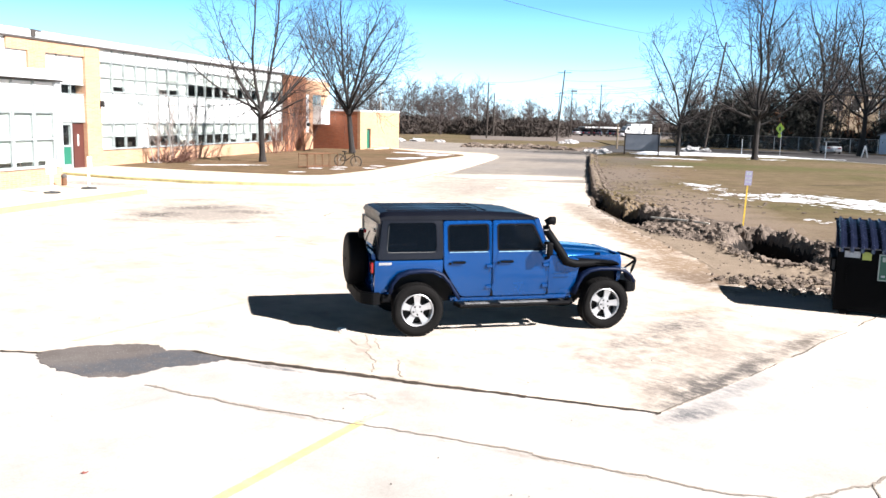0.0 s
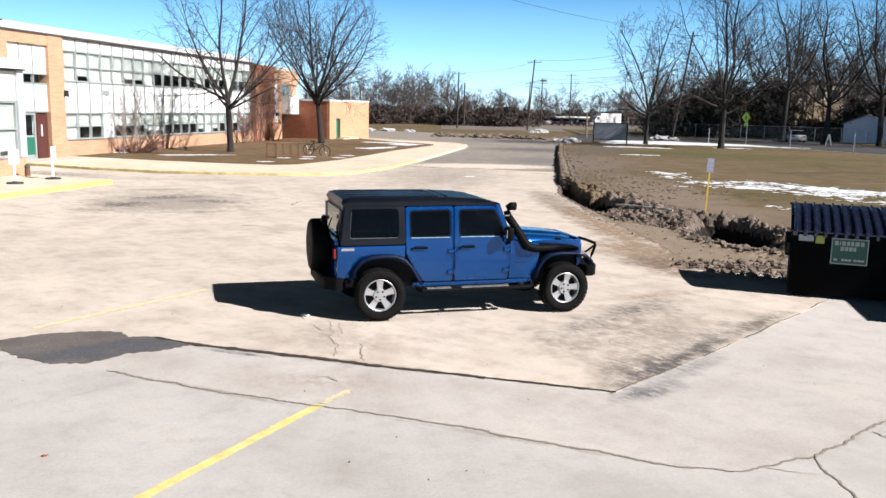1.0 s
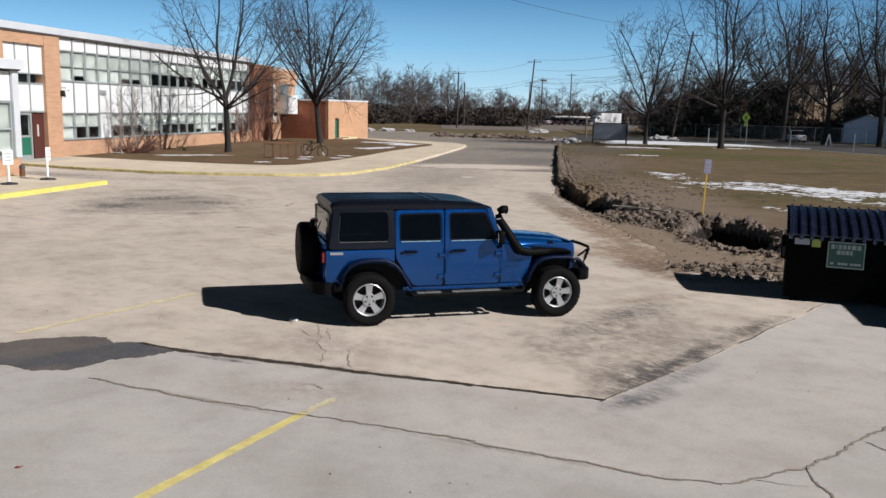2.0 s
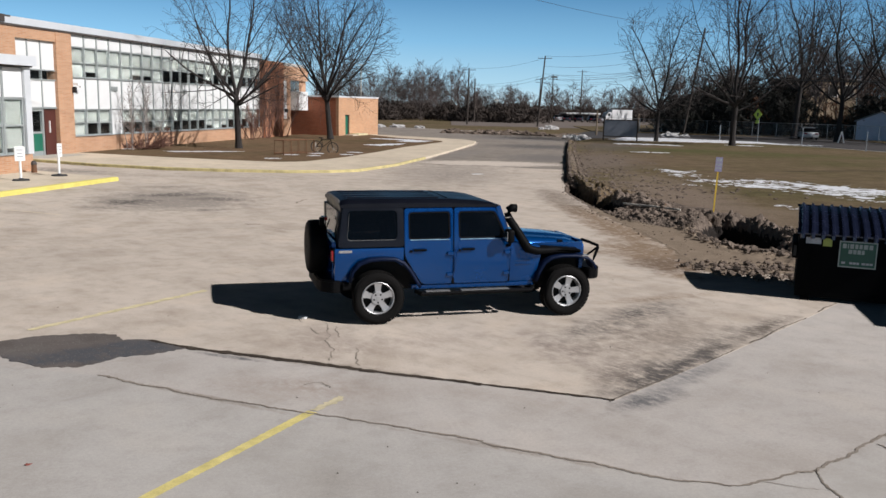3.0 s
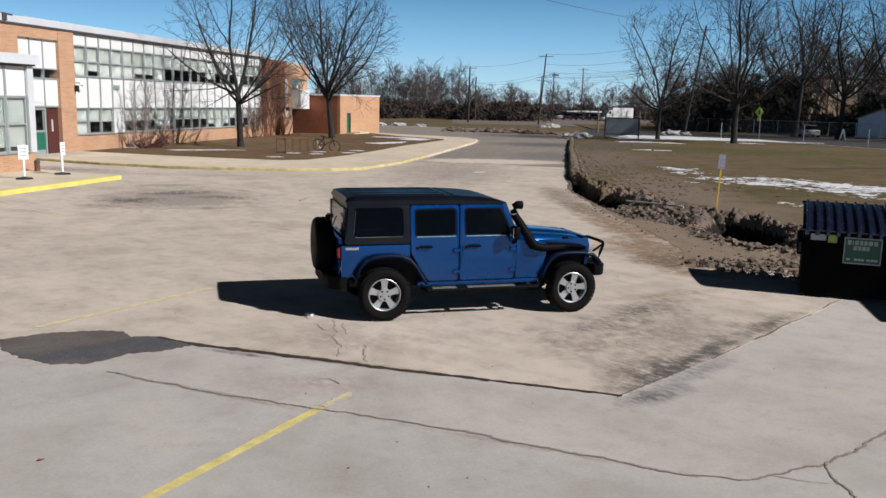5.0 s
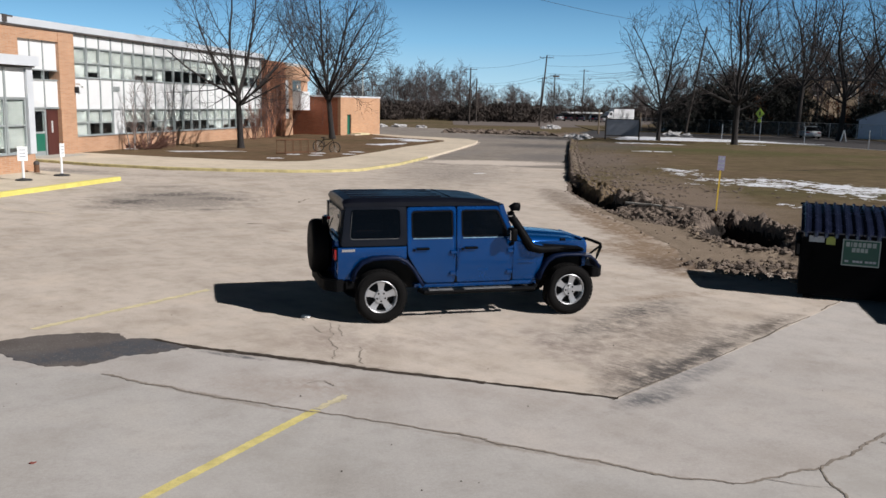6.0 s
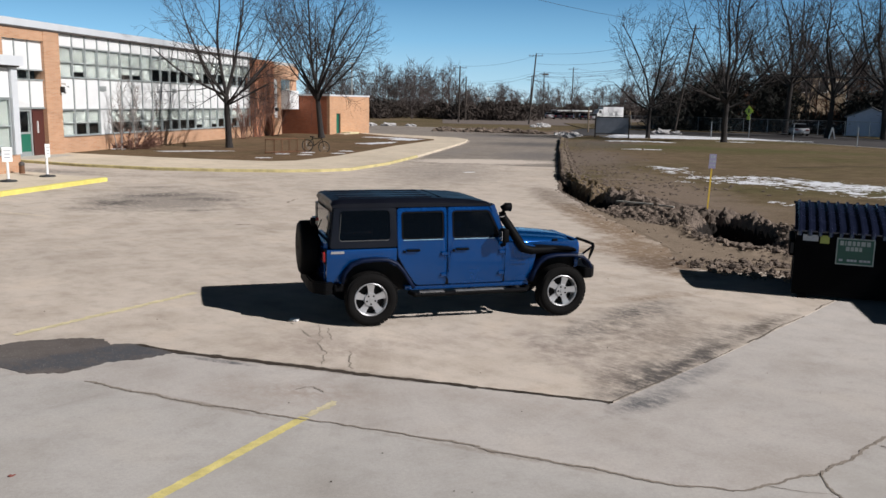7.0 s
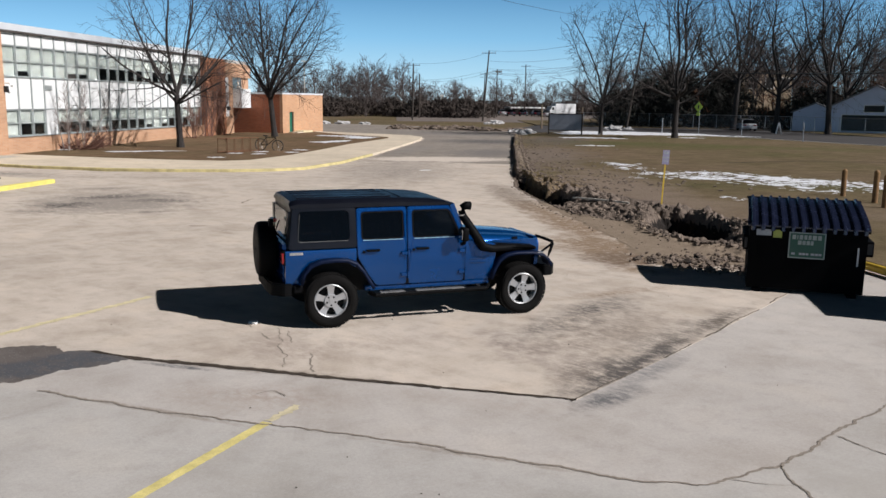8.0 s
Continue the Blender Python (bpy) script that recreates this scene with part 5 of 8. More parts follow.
part("tub_floor", boxes((-0.70, 2.3, 0.30, 1.58, 0.48, 0.56), (-0.66, -0.60, 0.30, 1.58, 0.5, 1.1), (2.10, 2.16, 0.28, 1.60, 0.5, 1.14)), M["dark_metal"], car, "dark underbody floor")
for y0, y1 in ((0.30, 0.62), (1.26, 1.58)):
    part("wheel_well", boxes((-0.48, 0.56, y0, y1, 0.56, 1.0)), M["dark_metal"], car, "dark inner wheel well")
bm = bmesh.new()
box(bm, 2.3, 3.26, 0.44, 1.44, 0.52, 1.05, 0.02)
part("engine_bay", bm, M["dark_metal"], car, "dark engine bay and inner fenders")


# doors
def doors(mirror):
    rear_o = [(0.375, 0.98), (0.375, 1.665), (1.118, 1.675), (1.118, 0.54), (0.66, 0.54), (0.52, 0.74)]
    rear_i = [(0.440, 1.222), (0.440, 1.610), (1.070, 1.618), (1.070, 1.222), (0.66, 1.218), (0.52, 1.218)]
    front_o = [(1.132, 0.54), (1.132, 1.675), (1.800, 1.675), (1.93, 1.40), (2.008, 1.16), (2.008, 0.54)]
    front_i = [(1.200, 1.222), (1.200, 1.618), (1.775, 1.618), (1.865, 1.43), (1.945, 1.235), (1.91, 1.222)]
    for o, i, hinge, handle in ((rear_o, rear_i, 1.05, 0.50), (front_o, front_i, 1.94, 1.24)):
        d = creased(part("door", framed(rounded(o, 0.05, 3), rounded(i, 0.05, 3), 0.122, 0.165, mirror), M["paint"], car))
        part("window", panel_bm(rounded([(p[0], p[1]) for p in i], 0.05, 3), 0.138, 0.146, 0, mirror), M["tint"], d, "dark tinted door glass")
        seal = framed(rounded(i, 0.05, 3), rounded([(p[0] + (0.022 if p[0] < (i[0][0] + i[3][0]) / 2 else -0.022), p[1] + (0.02 if p[1] < 1.4 else -0.02)) for p in i], 0.04, 3), 0.128, 0.15, mirror, 0)
        part("window_seal", seal, M["plastic"], d, "black rubber window seal")
        # thin pale tube that paints the highlight on the frame under the glass
        st = bmesh.new()
        pipe(st, [(i[0][0] + 0.02, 0.118, 1.214), (i[3][0] - 0.02, 0.118, 1.214)], 0.007, 6)
        part("sill_trim", flip(lean(st), mirror), M["edge_highlight"], d, "pale blue strip painted as the highlight below the glass")
        hb = bmesh.new()
        box(hb, handle, handle + 0.20, 0.085, 0.105, 1.05, 1.085, 0.012)
        box(hb, handle + 0.01, handle + 0.04, 0.10, 0.13, 1.055, 1.08), box(hb, handle + 0.16, handle + 0.19, 0.10, 0.13, 1.055, 1.08)
        cyl(hb, (handle - 0.03, 0.125, 1.05), (handle - 0.03, 0.108, 1.05), 0.02)
        part("door_handle", flip(hb, mirror), M["plastic"], d, "black door handle")
        for z in (0.98, 0.66):
            h = bmesh.new()
            box(h, hinge - 0.03, hinge + 0.09, 0.095, 0.14, z, z + 0.055, 0.008)
            cyl(h, (hinge + 0.075, 0.10, z - 0.02), (hinge + 0.075, 0.10, z + 0.075), 0.016)
            bow(h)
            part("hinge", flip(h, mirror), M["paint"], d)
    # dark trim behind the door gaps
    for jamb in ((1.105, 1.145, 0.150, 0.20, 0.55, 1.66), (0.355, 0.385, 0.150, 0.20, 0.9, 1.66), (2.0, 2.02, 0.150, 0.20, 0.55, 1.14)):
        part("door_jamb", flip(lean(boxes(jamb)), mirror), M["plastic"], car)
both(doors)


# hardtop: side quarters with glass, roof shell and rear
def top_side(mirror):
    o = [(-0.68, 1.115), (-0.60, 1.71), (0.368, 1.71), (0.368, 1.115)]
    i = [(-0.525, 1.225), (-0.49, 1.635), (0.262, 1.635), (0.262, 1.225)]
    q = part("hardtop_side", framed(rounded(o, 0.05, 3), rounded(i, 0.06, 3), 0.125, 0.18, mirror), M["hardtop"], car, "black hardtop side panel")
    st = bmesh.new()
    pipe(st, [(-0.47, 0.122, 1.60), (-0.522, 0.122, 1.27), (-0.50, 0.122, 1.228), (-0.44, 0.122, 1.222), (0.24, 0.122, 1.222)], 0.005, 6)
    part("glass_trim", flip(lean(st), mirror), M["tread"], q, "thin grey trim round the quarter glass")
    part("window", panel_bm(rounded(i, 0.06, 3), 0.131, 0.139, 0, mirror), M["tint"], q, "dark tinted quarter glass")
both(top_side)
bm = bmesh.new()
prof = [(-0.63, 1.685), (-0.64, 1.735), (-0.615, 1.785), (-0.50, 1.803), (0.3, 1.808), (1.1, 1.800), (1.5, 1.780), (1.72, 1.745), (1.84, 1.700), (1.82, 1.680)]
rows = []
for k in range(29):
    t = k / 28
    y = 0.215 + (1.665 - 0.215) * t
    e = abs(2 * t - 1)
    drop = 0.05 * max(0, (e - 0.86) / 0.14) ** 2.0 + 0.012 * e * e
    rows.append([bm.verts.new((x, y, max(1.680, z - drop * (1 if z > 1.75 else 0.4)))) for x, z in prof])
for a, b in zip(rows, rows[1:]):
    for i in range(len(prof) - 1):
        bm.faces.new((a[i], b[i], b[i + 1], a[i + 1]))
bm.faces.new(rows[0]), bm.faces.new(rows[-1][::-1])
for a, b in zip(rows, rows[1:]):
    bm.faces.new((a[0], a[-1], b[-1], b[0]))
bmesh.ops.recalc_face_normals(bm, faces=bm.faces)
roof = part("hardtop_roof", bm, M["hardtop"], car, "black textured hardtop roof", True)
roof.data.set_sharp_from_angle(angle=radians(40))
part("roof_seam", boxes((1.06, 1.085, 0.42, 1.46, 1.79, 1.802)), M["plastic"], car, "thin dark roof panel seams")
part("roof_ridge", boxes(*[(-0.45, 0.95, y, y + 0.12, 1.795, 1.8095) for y in (0.45, 0.72, 1.04, 1.31)]), M["hardtop"], car, "raised ribs of the hardtop")
part("header_rail", boxes((1.76, 1.86, 0.24, 1.64, 1.66, 1.70)), M["plastic"], car)
tg = part("rear_window", boxes((-0.652, -0.640, 0.36, 1.52, 1.18, 1.62)), M["rear_tint"], car, "lightly tinted rear glass")
part("rear_header", boxes((-0.62, -0.54, 0.26, 1.62, 1.60, 1.69), (-0.66, -0.58, 0.24, 0.38, 1.12, 1.62), (-0.66, -0.58, 1.50, 1.64, 1.12, 1.62)), M["hardtop"], car, "black rear hardtop frame")
part("tailgate", boxes((-0.735, -0.68, 0.30, 1.58, 0.60, 1.18)), M["paint"], car)
wip = bmesh.new()
pipe(wip, [(-0.73, 0.9, 1.20), (-0.75, 0.75, 1.32), (-0.745, 0.45, 1.5)], 0.008, 5)
part("rear_wiper", wip, M["plastic"], car)
part("brake_lamp", boxes((-0.80, -0.72, 0.86, 1.02, 1.42, 1.47)), M["lamp_red"], car, "high red brake lamp")


def tail(mirror):
    b = bmesh.new()
    box(b, -0.76, -0.70, 0.145, 0.30, 0.90, 1.10, 0.012)
    t = part("tail_lamp", flip(b, mirror), M["plastic"], car, "black tail lamp housing")
    b = bmesh.new()
    box(b, -0.77, -0.735, 0.139, 0.285, 0.93, 1.08, 0.01)
    part("lens", flip(b, mirror), M["lamp_red"], t, "red tail lamp lens")
both(tail)
part("badge", boxes((-0.66, -0.42, 0.128, 0.134, 1.045, 1.082)), M["chrome"], car, "small bright maker's plate")
for z in (0.80, 0.86):
    part("side_decal", boxes((2.10, 2.34, 0.1365, 0.139, z, z + 0.013)), M["decal"], car, "faint model lettering as a plain bar")

# hood, cowl and windscreen
bm = bmesh.new()
HX = [2.03, 2.25, 2.55, 2.85, 3.08, 3.22, 3.29, 3.31]
rows = []
for x in HX:
    t = (x - 2.03) / 1.28
    half = 0.70 - 0.14 * t
    top = 1.235 - 0.085 * t - 0.025 * t * t - 0.05 * max(0, t - 0.84) / 0.16 * t
    row = []
    for k in range(33):
        s = -1 + 2 * k / 32
        z = top - 0.035 * s * s - (0.14 * max(0, (abs(s) - 0.84) / 0.16) ** 1.4)
        z += 0.022 * smooth_step(0.52, 0.40, abs(s))
        row.append(bm.verts.new((x, CY + s * half, z)))
    rows.append(row)
for a, b in zip(rows, rows[1:]):
    for k in range(32):
        bm.faces.new((a[k], b[k], b[k + 1], a[k + 1]))
bmesh.ops.recalc_face_normals(bm, faces=bm.faces)
hood = part("hood", bm, M["paint"], car, "", True)
sol = hood.modifiers.new("thickness", "SOLIDIFY")
sol.thickness = 0.02
for y0 in (0.32, 1.52):
    part("hood_side", boxes((2.03, 3.28, y0, y0 + 0.04, 0.98, 1.10)), M["paint"], car)
for y in (0.40, 1.48):
    b = bmesh.new()
    box(b, 2.88, 2.97, y - 0.025, y + 0.025, 1.06, 1.13, 0.01)
    part("hood_latch", b, M["plastic"], car, "black rubber hood latch")
for y in (0.62, 1.26):
    b = bmesh.new()
    cyl(b, (2.2, y, 1.17), (2.2, y, 1.235), 0.022)
    part("washer_nozzle", b, M["plastic"], car)
    b = bmesh.new()
    pipe(b, [(2.04, y + 0.02, 1.20), (2.00, y + 0.15, 1.22), (1.97, y + 0.42, 1.25)], 0.008, 5)
    part("wiper", b, M["plastic"], car)
b = bmesh.new()
box(b, 2.35, 2.41, 0.92, 0.96, 1.20, 1.235, 0.01)
part("hood_bumper", b, M["plastic"], car)


def screen(name, y0, y1, s0, s1, d0, d1, mat, label=""):
    """Slabs in the leaning plane of the windscreen; s runs up, d forward."""
    b = bmesh.new()
    up = Vector((-0.225, 0, 0.55)).normalized()
    fw = Vector((0.55, 0, 0.225)).normalized()
    vs = box(b, d0, d1, y0, y1, s0, s1)
    for v in vs:
        v.co = Vector((2.03, 0, 1.13)) + fw * v.co.x + up * v.co.z + Vector((0, v.co.y, 0))
    return part(name, b, mat, car, label)
screen("windscreen_frame", 0.20, 0.27, 0.0, 0.60, -0.02, 0.05, M["paint"])
screen("windscreen_frame", 1.61, 1.68, 0.0, 0.60, -0.02, 0.05, M["paint"])
screen("windscreen_frame", 0.27, 1.61, 0.53, 0.60, -0.02, 0.05, M["paint"])
screen("windscreen_frame", 0.27, 1.61, 0.0, 0.08, -0.02, 0.05, M["paint"])
screen("windscreen", 0.27, 1.61, 0.08, 0.53, 0.01, 0.018, M["clear"], "clear windscreen glass").visible_shadow = False
part("cowl", boxes((1.96, 2.08, 0.20, 1.68, 1.08, 1.16)), M["paint"], car)

# grille and lamps
bm = bmesh.new()
prism(bm, rounded([(0.40, 0.66), (0.36, 1.02), (0.44, 1.115), (1.44, 1.115), (1.52, 1.02), (1.48, 0.66)], 0.05, 3), "x", 3.27, 3.335)
bmesh.ops.bevel(bm, geom=[e for e in bm.edges if all(v.co.x > 3.33 for v in e.verts)], offset=0.015, segments=2, affect="EDGES")
grille = part("grille", bm, M["paint"], car)
for k in range(7):
    y = CY + (k - 3) * 0.082
    part("slot", boxes((3.331, 3.342, y - 0.024, y + 0.024, 0.74, 1.02)), M["plastic"], grille, "dark grille slot")
for y in (0.515, 1.365):
    b = bmesh.new()
    cyl(b, (3.33, y, 0.92), (3.355, y, 0.92), 0.095, 0.088, 24)
    hl = part("headlight", b, M["chrome"], car, "round headlight", False)
    b = bmesh.new()
    cyl(b, (3.355, y, 0.92), (3.366, y, 0.92), 0.086, 0.07, 24)
    part("lens", b, M["clear"], hl, "clear headlight lens")
    b = bmesh.new()
    cyl(b, (3.33, y, 0.755), (3.35, y, 0.755), 0.045, 0.04, 16)
    part("turn_lamp", b, M["amber"], car, "small amber turn lamp")


# flares
def flare(path, y_out, y_in, thick, lip):
    """A curved wing along a path of (x, z); lip: how far the outer edge droops."""
    bm = bmesh.new()
    rows = []
    for i, (x, z) in enumerate(path):
        a, b = Vector(path[max(i - 1, 0)]), Vector(path[min(i + 1, len(path) - 1)])
        n = Vector((-(b - a).y, (b - a).x)).normalized()
        n = -n if n.y < 0 and abs(n.y) > 0.3 else n
        p = Vector((x, z))
        q = [(y_in, p + n * thick), (y_out + 0.03, p + n * thick * 0.6), (y_out, p), (y_out, p - n * lip), (y_out + 0.03, p - n * lip), (y_in, p - n * 0.01)]
        rows.append([bm.verts.new((c.x, y, c.y)) for y, c in q])
    for a, b in zip(rows, rows[1:]):
        for k in range(len(a)):
            bm.faces.new((a[k], b[k], b[(k + 1) % len(a)], a[(k + 1) % len(a)]))
    bm.faces.new(rows[0]), bm.faces.new(rows[-1][::-1])
    bmesh.ops.recalc_face_normals(bm, faces=bm.faces)
    return bm


def flares(mirror):
    rear = [(-0.50, 0.64), (-0.43, 0.80), (-0.31, 0.91), (-0.15, 0.965), (0.05, 0.975), (0.22, 0.965), (0.36, 0.905), (0.47, 0.78), (0.58, 0.60), (0.62, 0.54)]
    part("rear_flare", flip(flare(rear, 0.04, 0.15, 0.012, 0.045), mirror), M["flare"], car, "rear wheel flare, body blue darkened as if in shade", True)
    front = [(2.42, 0.55), (2.48, 0.71), (2.56, 0.835), (2.68, 0.91), (2.85, 0.935), (3.12, 0.93), (3.30, 0.885), (3.40, 0.80), (3.44, 0.71)]
    part("front_flare", flip(flare(front, 0.09, 0.42, 0.02, 0.035), mirror), M["flare"], car, "dark blue-black front wheel flare", True)
    b = bmesh.new()
    box(b, 3.18, 3.28, 0.085, 0.115, 0.912, 0.937, 0.004)
    part("side_marker", flip(b, mirror), M["chrome"], car, "pale side marker lamp")
both(flares)


# wheels
def lathe(profile, n, y_axis=True):
    bm = bmesh.new()
    rings = [[bm.verts.new((r * math.cos(k * math.tau / n), y, r * math.sin(k * math.tau / n))) for k in range(n)] for r, y in profile]
    for a, b in zip(rings, rings[1:]):
        for k in range(n):
            bm.faces.new((a[k], b[k], b[(k + 1) % n], a[(k + 1) % n]))
    return bm


TR = 0.390
tb = lathe([(0.235, 0.05), (0.245, 0.025), (0.275, 0.006), (0.315, 0.0), (0.345, 0.008), (0.370, 0.028), (0.380, 0.05), (0.381, 0.205), (0.370, 0.227), (0.345, 0.247), (0.30, 0.255), (0.245, 0.23), (0.235, 0.20)], 48)
for k in range(40):
    a = k * math.tau / 40
    rot = Matrix.Rotation(a, 4, "Y")
    for y0, y1, off in ((0.030, 0.10, 0.0), (0.108, 0.150, 0.5), (0.158, 0.225, 0.2)):
        vs = box(tb, -0.0255, 0.0255, y0, y1, 0.372, TR)
        bmesh.ops.transform(tb, matrix=Matrix.Rotation(a + off * math.tau / 40, 4, "Y"), verts=vs)
bmesh.ops.recalc_face_normals(tb, faces=tb.faces)
TYRE = mesh_from(tb, "tyre")
TYRE.materials.append(M["tyre"])
rb = lathe([(0.243, 0.055), (0.243, 0.033), (0.232, 0.026), (0.222, 0.034), (0.215, 0.060), (0.212, 0.19)], 48)
for k in range(5):
    a = k * math.tau / 5
    rot = Matrix.Rotation(a, 4, "Y")
    pts = [(0.05, 0.040), (0.10, 0.040), (0.16, 0.045), (0.222, 0.060)]
    up = [rb.verts.new((rot @ Vector((w, 0.040 + 0.012 * math.sin(r * 14), r)))) for r, w in pts]
    un = [rb.verts.new((rot @ Vector((-w, 0.040 + 0.012 * math.sin(r * 14), r)))) for r, w in pts]
    ub = [rb.verts.new((rot @ Vector((w * 0.9, 0.085, r)))) for r, w in pts]
    unb = [rb.verts.new((rot @ Vector((-w * 0.9, 0.085, r)))) for r, w in pts]
    for i in range(3):
        rb.faces.new((up[i], up[i + 1], un[i + 1], un[i]))
        rb.faces.new((up[i], ub[i], ub[i + 1], up[i + 1]))
        rb.faces.new((un[i], un[i + 1], unb[i + 1], unb[i]))
cyl(rb, (0, 0.032, 0), (0, 0.10, 0), 0.092, 0.100, 30)
bmesh.ops.recalc_face_normals(rb, faces=rb.faces)
RIM = mesh_from(rb, "rim")
RIM.materials.append(M["alloy"])
cb = bmesh.new()
cyl(cb, (0, 0.024, 0), (0, 0.036, 0), 0.030, 0.034, 20)
CAP = mesh_from(cb, "hub_cap")
CAP.materials.append(M["alloy"])
nb = bmesh.new()
cyl(nb, (0, 0.028, 0), (0, 0.045, 0), 0.014, 0.014, 8)
NUT = mesh_from(nb, "wheel_nut")
NUT.materials.append(M["dark_metal"])
db = bmesh.new()
cyl(db, (0, 0.12, 0), (0, 0.14, 0), 0.165, 0.165, 24)
cyl(db, (0, 0.13, 0), (0, 0.2, 0), 0.210, 0.210, 24)
DISC = mesh_from(db, "brake_disc")
DISC.materials.append(M["dark_metal"])
for x, y, turn, steer in ((-0.03, 0.0, 0, 0), (2.916, 0.0, 0, 0), (-0.03, 1.88, 180, 0), (2.916, 1.88, 180, 0)):
    w = child("wheel", TYRE, car, pose(x, y, TR, 0, 14 if x > 1 else 0, turn), "worn all-terrain tyre")
    child("rim", RIM, w, None, "five-spoke silver alloy rim")
    child("hub_cap", CAP, w)
    for k in range(5):
        a = k * math.tau / 5 + math.tau / 10
        child("wheel_nut", NUT, w, pose(0.063 * math.sin(a), 0, 0.063 * math.cos(a)))
    child("brake_disc", DISC, w)

# spare wheel with a cover
sp = lathe([(0.02, -0.145), (0.30, -0.145), (0.36, -0.135), (0.392, -0.11), (0.402, -0.07), (0.402, 0.07), (0.39, 0.10), (0.34, 0.125), (0.1, 0.125)], 40)
bmesh.ops.recalc_face_normals(sp, faces=sp.faces)
for v in sp.verts:
    v.co = Vector((-0.875 + v.co.y, CY + v.co.x, 1.02 + v.co.z))
bmesh.ops.recalc_face_normals(sp, faces=sp.faces)
part("spare_wheel", sp, M["plastic"], car, "spare wheel in a black vinyl cover", True)
part("spare_carrier", boxes((-0.80, -0.72, 0.74, 1.14, 0.90, 1.20)), M["dark_metal"], car)
sm = bmesh.new()
box(sm, -0.87, -0.80, 0.60, 0.68, 1.38, 1.50, 0.01)
part("spare_bracket", sm, M["plastic"], car)

# bumpers and bull bar
bm = bmesh.new()
prism(bm, rounded([(-0.60, 0.15), (-0.74, 0.10), (-0.90, 0.26), (-0.93, 0.5), (-0.93, 1.38), (-0.90, 1.62), (-0.74, 1.78), (-0.60, 1.73), (-0.60, 1.5), (-0.60, 0.4)], 0.04, 2), "z", 0.47, 0.645)
bmesh.ops.bevel(bm, geom=[e for e in bm.edges if all(v.co.z > 0.64 for v in e.verts)], offset=0.02, segments=2, affect="EDGES")
part("rear_bumper", bm, M["plastic"], car, "black rear bumper")
bm = bmesh.new()
box(bm, -0.62, -0.44, 0.10, 0.22, 0.50, 0.62, 0.02)
part("bumper_end", bm, M["plastic"], car)
bm = bmesh.new()
prism(bm, rounded([(3.36, 0.42), (3.44, 0.34), (3.56, 0.36), (3.68, 0.52), (3.70, 0.75), (3.70, 1.13), (3.68, 1.36), (3.56, 1.52), (3.44, 1.54), (3.36, 1.46)], 0.03, 2), "z", 0.50, 0.675)
bmesh.ops.bevel(bm, geom=[e for e in bm.edges if all(v.co.z > 0.67 for v in e.verts)], offset=0.02, segments=2, affect="EDGES")
fb = part("front_bumper", bm, M["plastic"], car, "black steel stub bumper")
bm = bmesh.new()
pipe(bm, [(3.58, 0.58, 0.66), (3.63, 0.58, 0.82), (3.69, 0.60, 0.95), (3.70, 0.64, 0.985), (3.70, 0.94, 0.99), (3.70, 1.24, 0.985), (3.69, 1.28, 0.95), (3.63, 1.30, 0.82), (3.58, 1.30, 0.66)], 0.024, 10)
part("bull_bar", bm, M["plastic"], fb, "black tube bull bar")
for brace in ([(3.40, 0.66, 0.70), (3.55, 0.64, 0.85), (3.69, 0.62, 0.955)], [(3.40, 1.22, 0.70), (3.55, 1.24, 0.85), (3.69, 1.26, 0.955)]):
    bm = bmesh.new()
    pipe(bm, brace, 0.018, 8)
    part("bull_bar_brace", bm, M["plastic"], fb)
for y in (0.72, 1.16):
    bm = bmesh.new()
    pipe(bm, [(3.69, y, 0.56), (3.76, y, 0.56), (3.77, y, 0.60), (3.69, y, 0.60)], 0.012, 6)
    part("tow_hook", bm, M["dark_metal"], fb)
for y in (0.55, 1.23):
    part("frame_horn", boxes((3.2, 3.45, y, y + 0.10, 0.50, 0.62)), M["dark_metal"], car)

# snorkel
bm = bmesh.new()
pipe(bm, [(3.14, 0.30, 0.985), (2.95, 0.24, 1.0), (2.65, 0.14, 1.01), (2.42, 0.085, 1.015), (2.28, 0.085, 1.05), (2.17, 0.12, 1.22), (2.07, 0.20, 1.40), (2.005, 0.215, 1.49), (1.985, 0.22, 1.545)],
     [0.040, 0.048, 0.054, 0.062, 0.070, 0.068, 0.064, 0.060, 0.054], 12)
sn = part("snorkel", bm, M["plastic"], car, "black raised air intake snorkel", True)
bm = bmesh.new()
pipe(bm, [(1.985, 0.22, 1.53), (1.982, 0.22, 1.575), (1.995, 0.22, 1.63), (2.04, 0.22, 1.66), (2.11, 0.22, 1.655)], [0.050, 0.056, 0.060, 0.062, 0.064], 14)
head = part("snorkel_head", bm, M["plastic"], sn, "black forward-facing snorkel head", True)
bm = bmesh.new()
cyl(bm, (1.986, 0.22, 1.515), (1.985, 0.22, 1.532), 0.058, 0.060, 14)
part("hose_clamp", bm, M["chrome"], sn, "bright hose clamp")
bm = bmesh.new()
prism(bm, rounded([(2.28, 0.955), (2.28, 1.075), (2.60, 1.068), (3.16, 1.02), (3.20, 0.965), (2.8, 0.955)], 0.03, 3), "y", 0.13, 0.32)
bmesh.ops.bevel(bm, geom=[e for e in bm.edges if all(v.co.y < 0.131 for v in e.verts)], offset=0.03, segments=2, affect="EDGES")
part("snorkel_body", bm, M["plastic"], sn, "black snorkel body along the hood")


